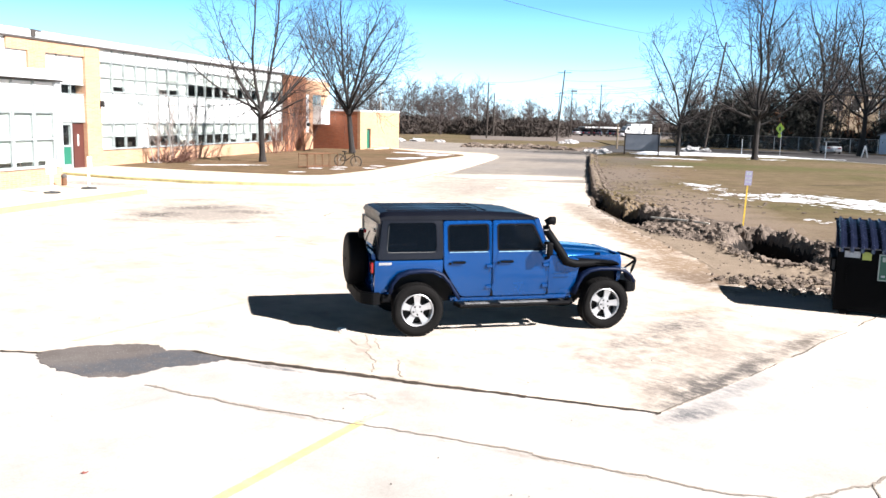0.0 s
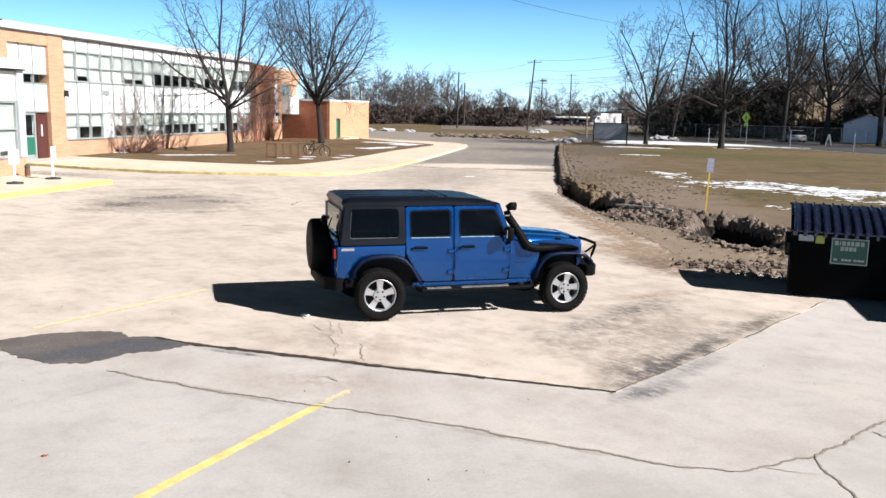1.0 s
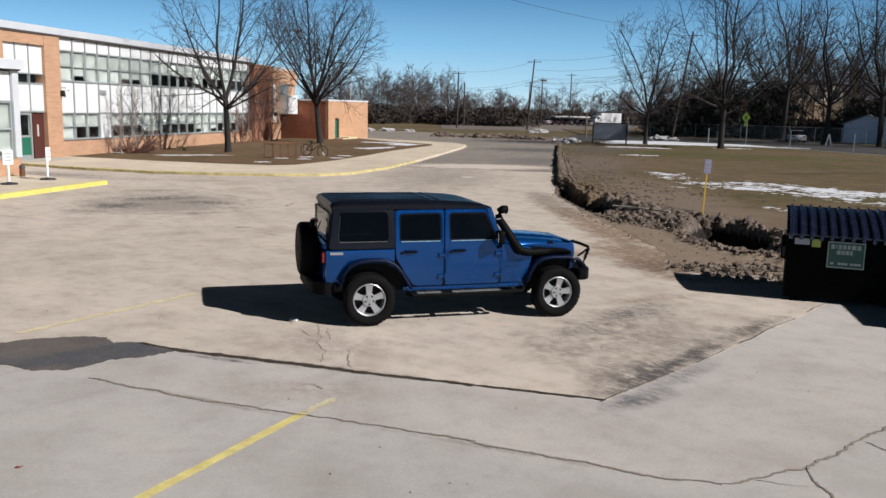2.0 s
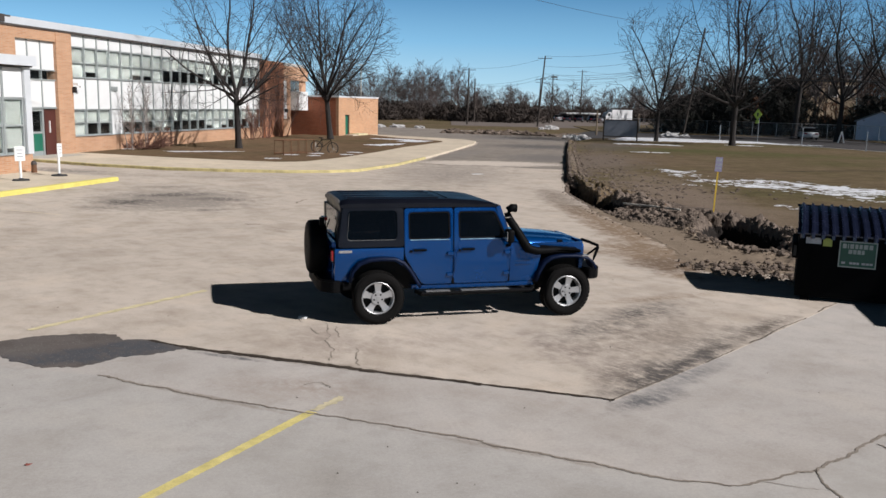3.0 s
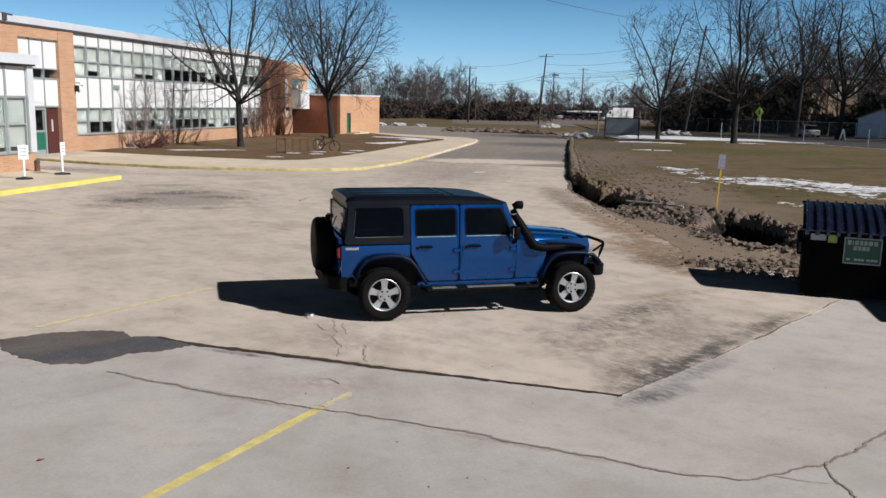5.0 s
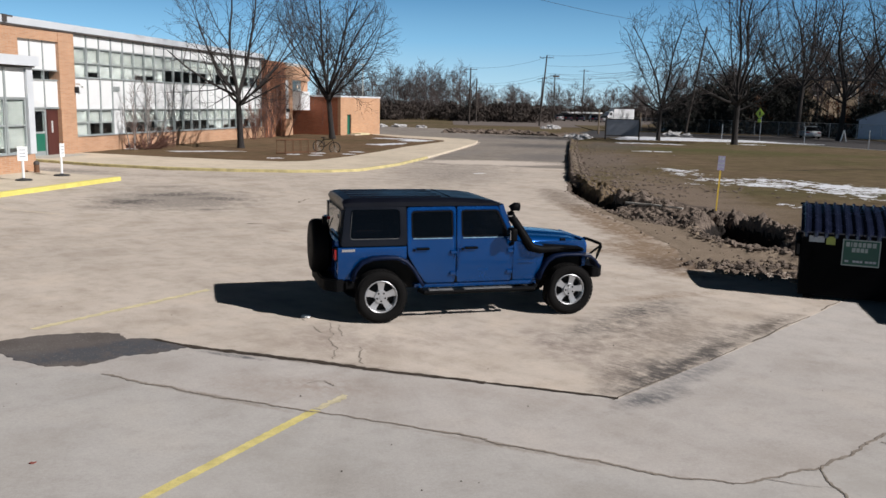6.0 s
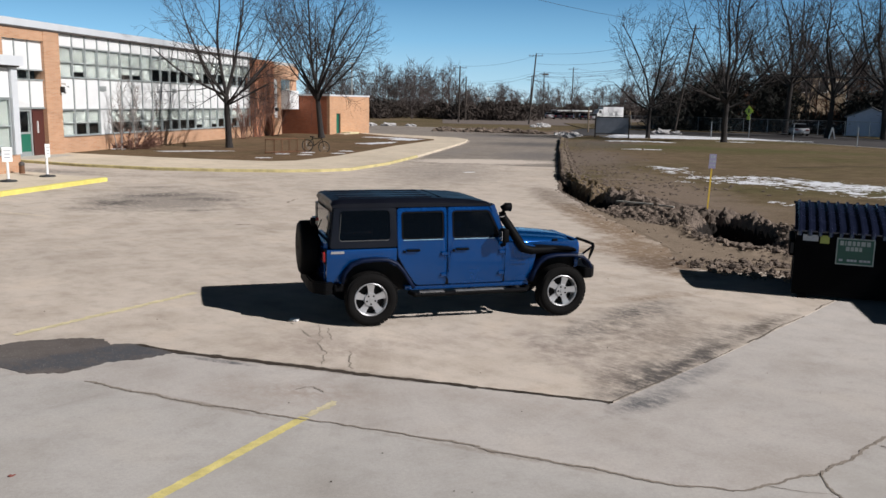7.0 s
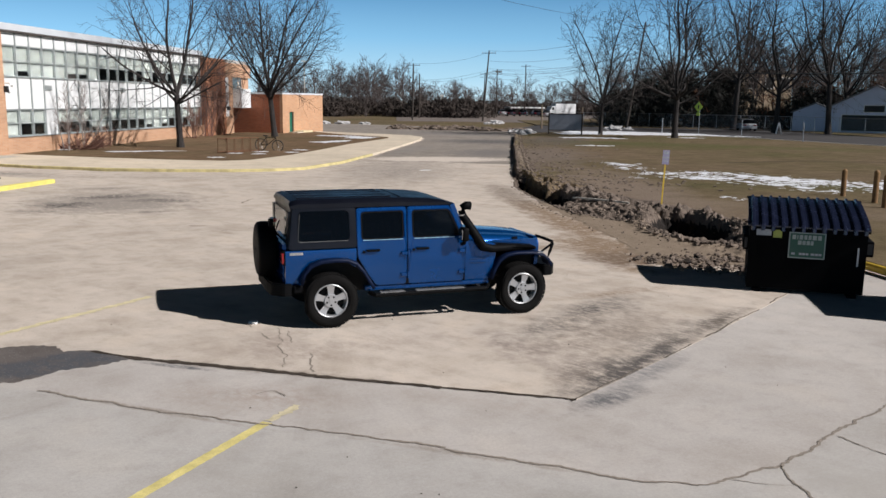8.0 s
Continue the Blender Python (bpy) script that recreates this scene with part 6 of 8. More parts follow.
# mirrors, steps
def mirror_step(mirror):
    b = bmesh.new()
    box(b, 1.885, 1.99, -0.10, 0.09, 1.17, 1.37, 0.03, seg=2)
    mm = part("door_mirror", flip(b, mirror), M["plastic"], car, "black door mirror", True)
    b = bmesh.new()
    pipe(b, [(1.95, 0.0, 1.20), (1.96, 0.03, 1.13), (1.965, 0.15, 1.10)], [0.03, 0.026, 0.03], 8)
    part("mirror_arm", flip(b, mirror), M["plastic"], mm)
    part("mirror_glass", flip(boxes((1.877, 1.884, -0.08, 0.07, 1.20, 1.34)), mirror), M["chrome"], mm, "mirror glass")
    b = bmesh.new()
    pipe(b, [(0.56, 0.16, 0.45), (0.62, 0.07, 0.425), (2.34, 0.07, 0.425), (2.40, 0.16, 0.45)], 0.036, 10)
    st = part("side_step", flip(b, mirror), M["plastic"], car, "black tubular side step")
    for x0, x1 in ((0.68, 1.06), (1.22, 1.98)):
        b = bmesh.new()
        box(b, x0, x1, 0.025, 0.125, 0.448, 0.468, 0.008)
        part("step_pad", flip(b, mirror), M["tread"], st, "scuffed grey step pad")
    for x in (0.8, 1.5, 2.2):
        part("step_bracket", flip(boxes((x, x + 0.05, 0.09, 0.36, 0.43, 0.47)), mirror), M["dark_metal"], st)
both(mirror_step)

# underside
bm = bmesh.new()
for y in (0.52, 1.36):
    box(bm, -0.7, 3.3, y - 0.05, y + 0.05, 0.42, 0.54)
box(bm, 0.3, 1.0, 1.0, 1.3, 0.36, 0.5, 0.03), box(bm, 1.2, 1.9, 0.75, 1.1, 0.34, 0.48, 0.03), box(bm, 2.1, 2.7, 0.7, 1.2, 0.34, 0.52, 0.03)
part("chassis", bm, M["dark_metal"], car, "dirty ladder frame and gearbox")
for x in (0.0, 2.946):
    bm = bmesh.new()
    cyl(bm, (x, 0.2, 0.40), (x, 1.68, 0.40), 0.045, 0.045, 12)
    bmesh.ops.create_uvsphere(bm, u_segments=12, v_segments=8, radius=0.13, matrix=Matrix.Translation((x, CY + 0.15, 0.39)))
    part("axle", bm, M["dark_metal"], car)
    for y in (0.42, 1.46):
        bm = bmesh.new()
        pipe(bm, [(x + (0.09 if x else -0.09), y, 0.36), (x + (0.07 if x else -0.05), y, 0.62)], 0.025, 8)
        part("shock_absorber", bm, M["chrome"] if x else M["dark_metal"], car)
bm = bmesh.new()
pipe(bm, [(-0.6, 1.4, 0.5), (-0.2, 1.4, 0.52), (0.4, 1.2, 0.42), (1.8, 1.15, 0.40)], 0.035, 8)
part("exhaust", bm, M["dark_metal"], car)


# interior
def seat(x, y):
    b = bmesh.new()
    box(b, x - 0.25, x + 0.22, y - 0.23, y + 0.23, 0.72, 0.88, 0.05, seg=2)
    vs = box(b, x - 0.34, x - 0.20, y - 0.22, y + 0.22, 0.86, 1.38, 0.05, seg=2)
    vs2 = box(b, x - 0.38, x - 0.28, y - 0.12, y + 0.12, 1.39, 1.56, 0.04, seg=2)
    part("seat", b, M["seat"], car, "dark cloth seat")
for x, y in ((1.45, 0.58), (1.45, 1.30), (0.62, 0.60), (0.62, 1.28)):
    seat(x, y)
part("dashboard", boxes((1.80, 2.02, 0.30, 1.58, 0.80, 1.14)), M["seat"], car)
bm = bmesh.new()
for y in (0.42, 1.46):
    pipe(bm, [(-0.45, y, 0.9), (-0.40, y, 1.6), (-0.3, y, 1.66), (1.15, y, 1.67), (1.75, y, 1.64)], 0.03, 8)
    pipe(bm, [(1.10, y, 0.6), (1.12, y, 1.66)], 0.03, 8)
for x in (-0.35, 1.13):
    pipe(bm, [(x, 0.42, 1.66), (x, 1.46, 1.66)], 0.03, 8)
part("roll_bar", bm, M["seat"], car)
bm = bmesh.new()
for k in range(24):
    a0, a1 = k * math.tau / 24, (k + 1) * math.tau / 24
    pipe(bm, [(1.72 + 0.06 * math.sin(a) * 0.5, 1.30 + 0.18 * math.cos(a), 1.10 + 0.18 * math.sin(a)) for a in (a0, a1)], 0.014, 5)
part("steering_wheel", bm, M["seat"], car)
# the tail is a little shorter behind the rear axle
for ob in car.children_recursive:
    if ob.type == "MESH" and ob.matrix_local == Matrix.Identity(4):
        for v in ob.data.vertices:
            v.co.x += 0.075 * smooth_step(-0.30, -0.62, v.co.x)

# ---------- things by the lot ----------
M.update(
    bin_steel=plain("dark_painted_steel", (0.0022, 0.0024, 0.003), 0.75, 0.0, 0.35, 4.0, 0.2, gloss=0.05),
    bin_lid=plain("dark_blue_plastic_lid", (0.009, 0.012, 0.028), 0.24, 0, 0.3, 5.0, 0.1, gloss=0.6),
    sign_green=plain("green_sign_paint", (0.014, 0.075, 0.05), 0.5, 0, 0.1, 6.0),
    sign_white=plain("white_sign_paint", (0.30, 0.34, 0.32), 0.5, 0, 0.2, 12.0),
    sticker=plain("yellow_green_sticker", (0.30, 0.34, 0.07), 0.6, 0, 0.1, 6.0),
    sticker_w=plain("worn_white_sticker", (0.34, 0.36, 0.39), 0.6, 0, 0.25, 20.0),
    post_worn=plain("worn_rusty_post_paint", (0.20, 0.105, 0.035), 0.7, 0, 0.3, 5.0, 0.2),
    post_yellow=plain("yellow_post_paint", (0.66, 0.44, 0.045), 0.55, 0, 0.2, 5.0, 0.2),
    lilac=plain("faded_sign_face", (0.28, 0.25, 0.36), 0.5, 0, 0.12, 8.0),
    board_grey=plain("grey_board", (0.24, 0.26, 0.30), 0.6, 0, 0.1, 2.0),
    lime=plain("lime_sign_face", (0.42, 0.56, 0.03), 0.4, 0, 0.06, 4.0),
)
BIN = Matrix(((0.788, 0.616, 0, 7.36), (-0.616, 0.788, 0, 0.40), (0, 0, 1, 0), (0, 0, 0, 1)))
dumpster = empty("dumpster", "dark steel waste dumpster with a ribbed sloping plastic lid", "dumpster", BIN)
W, DEP, ZF, ZB = 1.85, 1.50, 1.17, 1.46
bm = bmesh.new()
prism(bm, [(0.03, 0.06), (0.0, ZF), (DEP, ZB), (DEP, 0.06)], "x", 0.0, W)
part("body", bm, M["bin_steel"], dumpster)
for x in (0.1, W - 0.24):
    part("skid", boxes((x, x + 0.14, 0.0, DEP, 0.0, 0.06)), M["bin_steel"], dumpster)
part("rim", boxes((-0.03, W + 0.03, -0.035, 0.03, ZF - 0.06, ZF)), M["bin_steel"], dumpster, "folded steel top rim")
for x0, x1 in ((-0.09, 0.0), (W, W + 0.12)):
    bm = bmesh.new()
    box(bm, x0, x1, 0.12, DEP - 0.12, 0.70, 0.96, 0.015)
    p = part("fork_pocket", bm, M["bin_steel"], dumpster, "steel lifting pocket")
    part("pocket_gap", boxes((x0 + 0.02, x1 - 0.02, 0.114, 0.13, 0.74, 0.92)), M["black"], p)
for x in (0.17, 1.72):
    part("rib", boxes((x - 0.012, x + 0.012, -0.012, 0.02, 0.55, 0.86)), M["sticker_w"] if x > 0.5 else M["bin_steel"], dumpster, "worn vertical steel rib")
slope = (ZB - ZF) / DEP


def lid(x0, x1):
    bm = bmesh.new()
    rows = []
    n = 13
    for k in range(n):
        y = -0.06 + (DEP + 0.08) * k / (n - 1)
        z = ZF + slope * max(0, y) + 0.03 + 0.035 * math.sin(math.pi * k / (n - 1)) - (0.03 if k == 0 else 0)
        rows.append([bm.verts.new((x, y, z)) for x in (x0, x1)])
    for a, b in zip(rows, rows[1:]):
        bm.faces.new((a[0], a[1], b[1], b[0]))
    bm.normal_update()
    ex = bmesh.ops.extrude_face_region(bm, geom=bm.faces[:])
    for v in ex["geom"]:
        if isinstance(v, bmesh.types.BMVert):
            v.co.z -= 0.025
    bmesh.ops.recalc_face_normals(bm, faces=bm.faces)
    l = part("lid", bm, M["bin_lid"], dumpster, "dark blue moulded plastic lid")
    k = round((x1 - x0) / 0.165)
    for i in range(k):
        xm = x0 + (i + 0.5) * (x1 - x0) / k
        bm = bmesh.new()
        rr = []
        for j in range(n):
            y = -0.05 + (DEP + 0.05) * j / (n - 1)
            z = ZF + slope * max(0, y) + 0.03 + 0.035 * math.sin(math.pi * j / (n - 1)) - (0.02 if j == 0 else 0)
            if j == 0:
                for dy, drop in ((-0.055, 0.115), (-0.05, 0.045)):
                    rr.append([bm.verts.new((xm + dx, y + dy + dz * 0.3, z + 0.02 - drop)) for dx, dz in ((-0.036, 0.10), (-0.018, 0.0), (0.018, 0.0), (0.036, 0.10))])
            rr.append([bm.verts.new((xm + dx, y, z + dz)) for dx, dz in ((-0.036, -0.005), (-0.018, 0.042), (0.018, 0.042), (0.036, -0.005))])
        for a, b in zip(rr, rr[1:]):
            for q in range(3):
                bm.faces.new((a[q], a[q + 1], b[q + 1], b[q]))
        bm.faces.new(rr[0][::-1]), bm.faces.new(rr[-1])
        part("lid_rib", bm, M["bin_lid"], l)
lid(-0.03, W / 2 - 0.005)
lid(W / 2 + 0.005, W + 0.03)
bm = bmesh.new()
pipe(bm, [(-0.05, DEP + 0.03, ZB + 0.02), (W + 0.05, DEP + 0.03, ZB + 0.02)], 0.02, 8)
part("hinge_rod", bm, M["bin_steel"], dumpster)
def SX(x):
    return 0.635 + (x - 0.605) * 0.93


plate = part("sign_plate", boxes((SX(0.605), SX(1.225), -0.012, 0.0, 0.63, 1.075)), M["sign_white"], dumpster, "pale bordered sign plate on the dumpster")
part("sign_face", boxes((SX(0.625), SX(1.205), -0.018, -0.012, 0.65, 1.055)), M["sign_green"], plate, "green sign face")
bars = [(a - 0.14, b - 0.14) for a, b in [(0.80, 0.86), (0.88, 0.90), (0.92, 0.98), (1.0, 1.05), (1.07, 1.12), (1.14, 1.21), (1.23, 1.29)]]
for a, b in bars:
    part("sign_bar", boxes((SX(a), SX(b), -0.024, -0.018, 0.955, 1.03)), M["sign_white"], plate, "white letter as a plain bar")
for a, b in ((0.76, 0.82), (0.835, 0.89), (0.905, 0.96), (0.975, 1.02)):
    part("sign_bar", boxes((SX(a), SX(b), -0.024, -0.018, 0.865, 0.935)), M["sign_white"], plate, "white letter as a plain bar")
for a, b in ((0.66, 0.72), (0.79, 0.84), (0.85, 0.90), (0.91, 0.95), (0.99, 1.05), (1.06, 1.11), (1.12, 1.17)):
    part("sign_bar", boxes((SX(a), SX(b), -0.024, -0.018, 0.69, 0.725)), M["sticker_w"], plate, "pale letter as a plain bar")
part("sticker", boxes((0.11, 0.35, -0.006, 0.006, 0.99, 1.095)), M["sticker_w"], dumpster, "worn white sticker")
part("sticker", boxes((0.38, 0.52, -0.006, 0.006, 0.96, 1.095)), M["sticker"], dumpster, "yellow-green sticker")
# drain pipe and rubbish behind the dumpster
bm = bmesh.new()
pipe(bm, [(10.35, 4.55, 0.14), (10.9, 4.35, 0.15), (11.5, 4.1, 0.15)], 0.08, 10)
tagged(part("timber_log", bm, M["wood"]), "weathered round timber lying on the soil", "log")
bm = bmesh.new()
pipe(bm, [(10.4, 12.4, 0.22), (10.9, 11.5, 0.24), (11.4, 10.7, 0.22)], 0.03, 8)
tagged(part("plastic_pipe", bm, M["kerb"]), "pale pipe lying along the dug soil", "pipe")

# guard posts behind the dumpster
for x, y, h in ((20.6, 11.7, 1.0), (20.0, 9.75, 1.12), (20.9, 7.9, 1.0), (19.2, 8.6, 1.1)):
    bp = empty("bollard", "worn yellow steel guard post, rusted brown", "bollard", pose(x, y, 0.1), "guard posts")
    bm = bmesh.new()
    cyl(bm, (0, 0, -0.1), (0, 0, h - 0.14), 0.09, 0.09, 16)
    part("post", bm, M["post_worn"], bp)
    bm = bmesh.new()
    bmesh.ops.create_uvsphere(bm, u_segments=16, v_segments=8, radius=0.09, matrix=Matrix.Translation((0, 0, h - 0.14)))
    part("cap", bm, M["post_worn"], bp, "", True)
gk = bmesh.new()
pipe(gk, [(10.95, 1.6, 0.10), (10.8, 0.6, 0.10), (10.5, -1.2, 0.10), (10.2, -3.0, 0.10)], 0.085, 12)
tagged(part("guard_rail", gk, M["post_yellow"]), "yellow painted pipe lying as a wheel stop", "wheel stop")

# parking sign
sg = empty("parking_sign", "faded parking sign on a yellow steel post", "sign", pose(12.14, 10.11, 0.1, 0, 2, -20))
bm = bmesh.new()
box(bm, -0.02, 0.02, -0.015, 0.015, -0.3, 1.74)
part("post", bm, M["post_yellow"], sg, "yellow post")
fc = part("sign_face", boxes((-0.10, 0.10, -0.024, -0.016, 1.32, 1.74)), M["lilac"], sg, "faded lilac sign face")
for z0, z1, w in ((1.62, 1.70, 0.07), (1.50, 1.55, 0.09), (1.40, 1.44, 0.08)):
    part("sign_bar", boxes((-w, w, -0.027, -0.024, z0, z1)), M["sticker_w"], fc, "unreadable line as a plain bar")

# movable sign stands
def sign_stand(x, y, turn, top):
    st = empty("sign_stand", "white sign on a pole with a heavy black base", "sign stand", pose(x, y, 0.10, 0, 0, turn), "sign stands on the walk")
    bm = bmesh.new()
    cyl(bm, (0, 0, 0), (0, 0, 0.05), 0.30, 0.27, 24)
    cyl(bm, (0, 0, 0.05), (0, 0, 0.09), 0.10, 0.06, 16)
    part("base", bm, M["black"], st, "black rubber base")
    bm = bmesh.new()
    cyl(bm, (0, 0, 0.08), (0, 0, top), 0.045, 0.045, 12)
    part("pole", bm, M["white"], st)
    bm = bmesh.new()
    box(bm, -0.17, 0.17, -0.065, -0.045, top - 0.52, top, 0.008)
    f = part("sign_face", bm, M["white"], st)
    for dz, w in ((0.14, 0.11), (0.26, 0.09), (0.38, 0.1)):
        part("sign_bar", boxes((-w, w, -0.070, -0.065, top - dz, top - dz + 0.035)), M["sticker_w"], f, "grey line as a plain bar")
sign_stand(-8.62, 21.9, 15, 1.22)
sign_stand(-7.62, 23.85, 70, 1.24)
hb = empty("standpipe", "short dark capped standpipe beside the wing wall", "standpipe", pose(-8.75, 25.35, 0.10))
bm = bmesh.new()
cyl(bm, (0, 0, 0), (0, 0, 0.36), 0.11, 0.10, 14)
part("pipe", bm, M["rust"], hb)
bm = bmesh.new()
bmesh.ops.create_uvsphere(bm, u_segments=14, v_segments=8, radius=0.115, matrix=Matrix.Translation((0, 0, 0.36)))
part("cap", bm, M["darktrim"], hb)

# bicycle rack and bicycle
rk = empty("bicycle_rack", "old rusty tube bicycle rack on the lawn", "bicycle rack", pose(2.2, 37.2, 0.12, 0, 0, 42))
def loop(x0, x1, y, h, name="hoop"):
    bm = bmesh.new()
    pipe(bm, [(x0, y, 0), (x0, y, h), (x1, y, h), (x1, y, 0.08), (x0, y, 0.08)], 0.028, 8)
    return part(name, bm, M["rust"], rk)
for y in (0.0, 0.7):
    loop(0.0, 2.6, y, 0.82, "frame")
for x in (0.0, 0.65, 1.3, 1.95, 2.6):
    bm = bmesh.new()
    pipe(bm, [(x, 0, 0.06), (x, 0.7, 0.06), (x, 0.7, 0.80), (x, 0, 0.80)], 0.024, 8)
    part("crossbar", bm, M["rust"], rk)
    bm = bmesh.new()
    pipe(bm, [(x, 0.02, 0), (x, 0.02, 0.80)], 0.022, 8)
    part("upright", bm, M["rust"], rk)
bk = empty("bicycle", "dark bicycle leaning at the rack on the lawn", "bicycle", pose(4.45, 40.45, 0.12, 0, 4, -28))
for x in (0.0, 1.05):
    bm = bmesh.new()
    R = 0.34
    for k in range(28):
        pipe(bm, [(x + R * math.cos(a), 0, R + R * math.sin(a)) for a in (k * math.tau / 28, (k + 1) * math.tau / 28)], 0.028, 6)
    w = part("wheel", bm, M["black"], bk, "bicycle tyre")
    bm = bmesh.new()
    for k in range(12):
        a = k * math.tau / 12
        pipe(bm, [(x, 0, R), (x + R * math.cos(a), 0, R + R * math.sin(a))], 0.004, 4)
    part("spokes", bm, M["steel"], w)
bm = bmesh.new()
for a, b in (((0, 0, 0.34), (0.42, 0, 0.36)), ((0, 0, 0.34), (0.30, 0, 0.78)), ((0.42, 0, 0.36), (0.28, 0, 0.86)), ((0.42, 0, 0.36), (0.88, 0, 0.78)), ((0.30, 0, 0.78), (0.86, 0, 0.84)), ((1.05, 0, 0.34), (0.85, 0, 0.95))):
    pipe(bm, [a, b], 0.022, 6)
part("frame", bm, M["dark_metal"], bk)
part("saddle", boxes((0.14, 0.40, -0.06, 0.06, 0.86, 0.92)), M["black"], bk)
bm = bmesh.new()
pipe(bm, [(0.80, -0.28, 1.0), (0.86, -0.1, 0.96), (0.86, 0.1, 0.96), (0.80, 0.28, 1.0)], 0.016, 6)
part("handlebar", bm, M["dark_metal"], bk)
rnd = random.Random(51)
bm = bmesh.new()
bmesh.ops.create_icosphere(bm, subdivisions=2, radius=1)
for v in bm.verts:
    n = rnd.uniform(0.6, 1.2)
    v.co = Vector((-1.04 + v.co.x * 0.075 * n, 0.57 + v.co.y * 0.06 * n, 0.02 + v.co.z * 0.025 * n))
tagged(part("litter", bm, M["white"]), "crumpled scrap of white litter on the paving", "litter")

# notice board on the far lawn
nb_ = empty("notice_board", "blank grey notice board on two dark posts", "notice board", pose(35.75, 64.6, 0.1, 0, 0, -33))
bm = bmesh.new()
box(bm, 0.0, 3.1, -0.04, 0.04, 0.42, 1.95, 0.01)
part("board", bm, M["board_grey"], nb_)
for x in (-0.06, 3.16):
    part("post", boxes((x - 0.06, x + 0.06, -0.06, 0.06, -0.2, 2.05)), M["wood"], nb_)
for z in (1.95, 0.36):
    part("board_rail", boxes((0, 3.1, -0.06, 0.06, z, z + 0.07)), M["wood"], nb_)

# ---------- trees ----------
class Wood:
    """Collects tapered limbs as rings of vertices."""
    def __init__(self):
        self.v, self.f = [], []

    def limb(self, pts, radii, n):
        rows = []
        for i, p in enumerate(pts):
            d = (pts[min(i + 1, len(pts) - 1)] - pts[max(i - 1, 0)]).normalized()
            side = d.cross(Vector((0.13, 0.21, 1.0)) if abs(d.z) < 0.9 else Vector((1, 0.2, 0))).normalized()
            up = side.cross(d)
            o = len(self.v)
            for k in range(n):
                c, s = math.cos(k * math.tau / n), math.sin(k * math.tau / n)
                self.v.append(p + radii[i] * (c * side + s * up))
            rows.append(o)
        for a, b in zip(rows, rows[1:]):
            for k in range(n):
                self.f.append((a + k, a + (k + 1) % n, b + (k + 1) % n, b + k))

    def mesh(self, name, material):
        me = bpy.data.meshes.new(name)
        me.from_pydata([tuple(v) for v in self.v], [], self.f)
        me.materials.append(material)
        return me


def grow(rnd, start, direction, length, r0, r1, steps, bend, lift):
    """Points and radii of one wandering limb."""
    pts, d = [start.copy()], direction.normalized()
    radii = [r0]
    for i in range(steps):
        d = (d + Vector((rnd.uniform(-bend, bend), rnd.uniform(-bend, bend), rnd.uniform(-bend, bend) * 0.6 + lift))).normalized()
        pts.append(pts[-1] + d * length / steps)
        radii.append(r0 + (r1 - r0) * (i + 1) / steps)
    return pts, radii


def on(pts, t):
    k = min(int(t * (len(pts) - 1)), len(pts) - 2)
    q = t * (len(pts) - 1) - k
    return pts[k].lerp(pts[k + 1], q), (pts[k + 1] - pts[k]).normalized()


def turned(d, angle, spin):
    side = d.cross(Vector((0.3, 0.5, 0.81))).normalized()
    return Matrix.Rotation(spin, 3, d) @ (Matrix.Rotation(angle, 3, side) @ d)


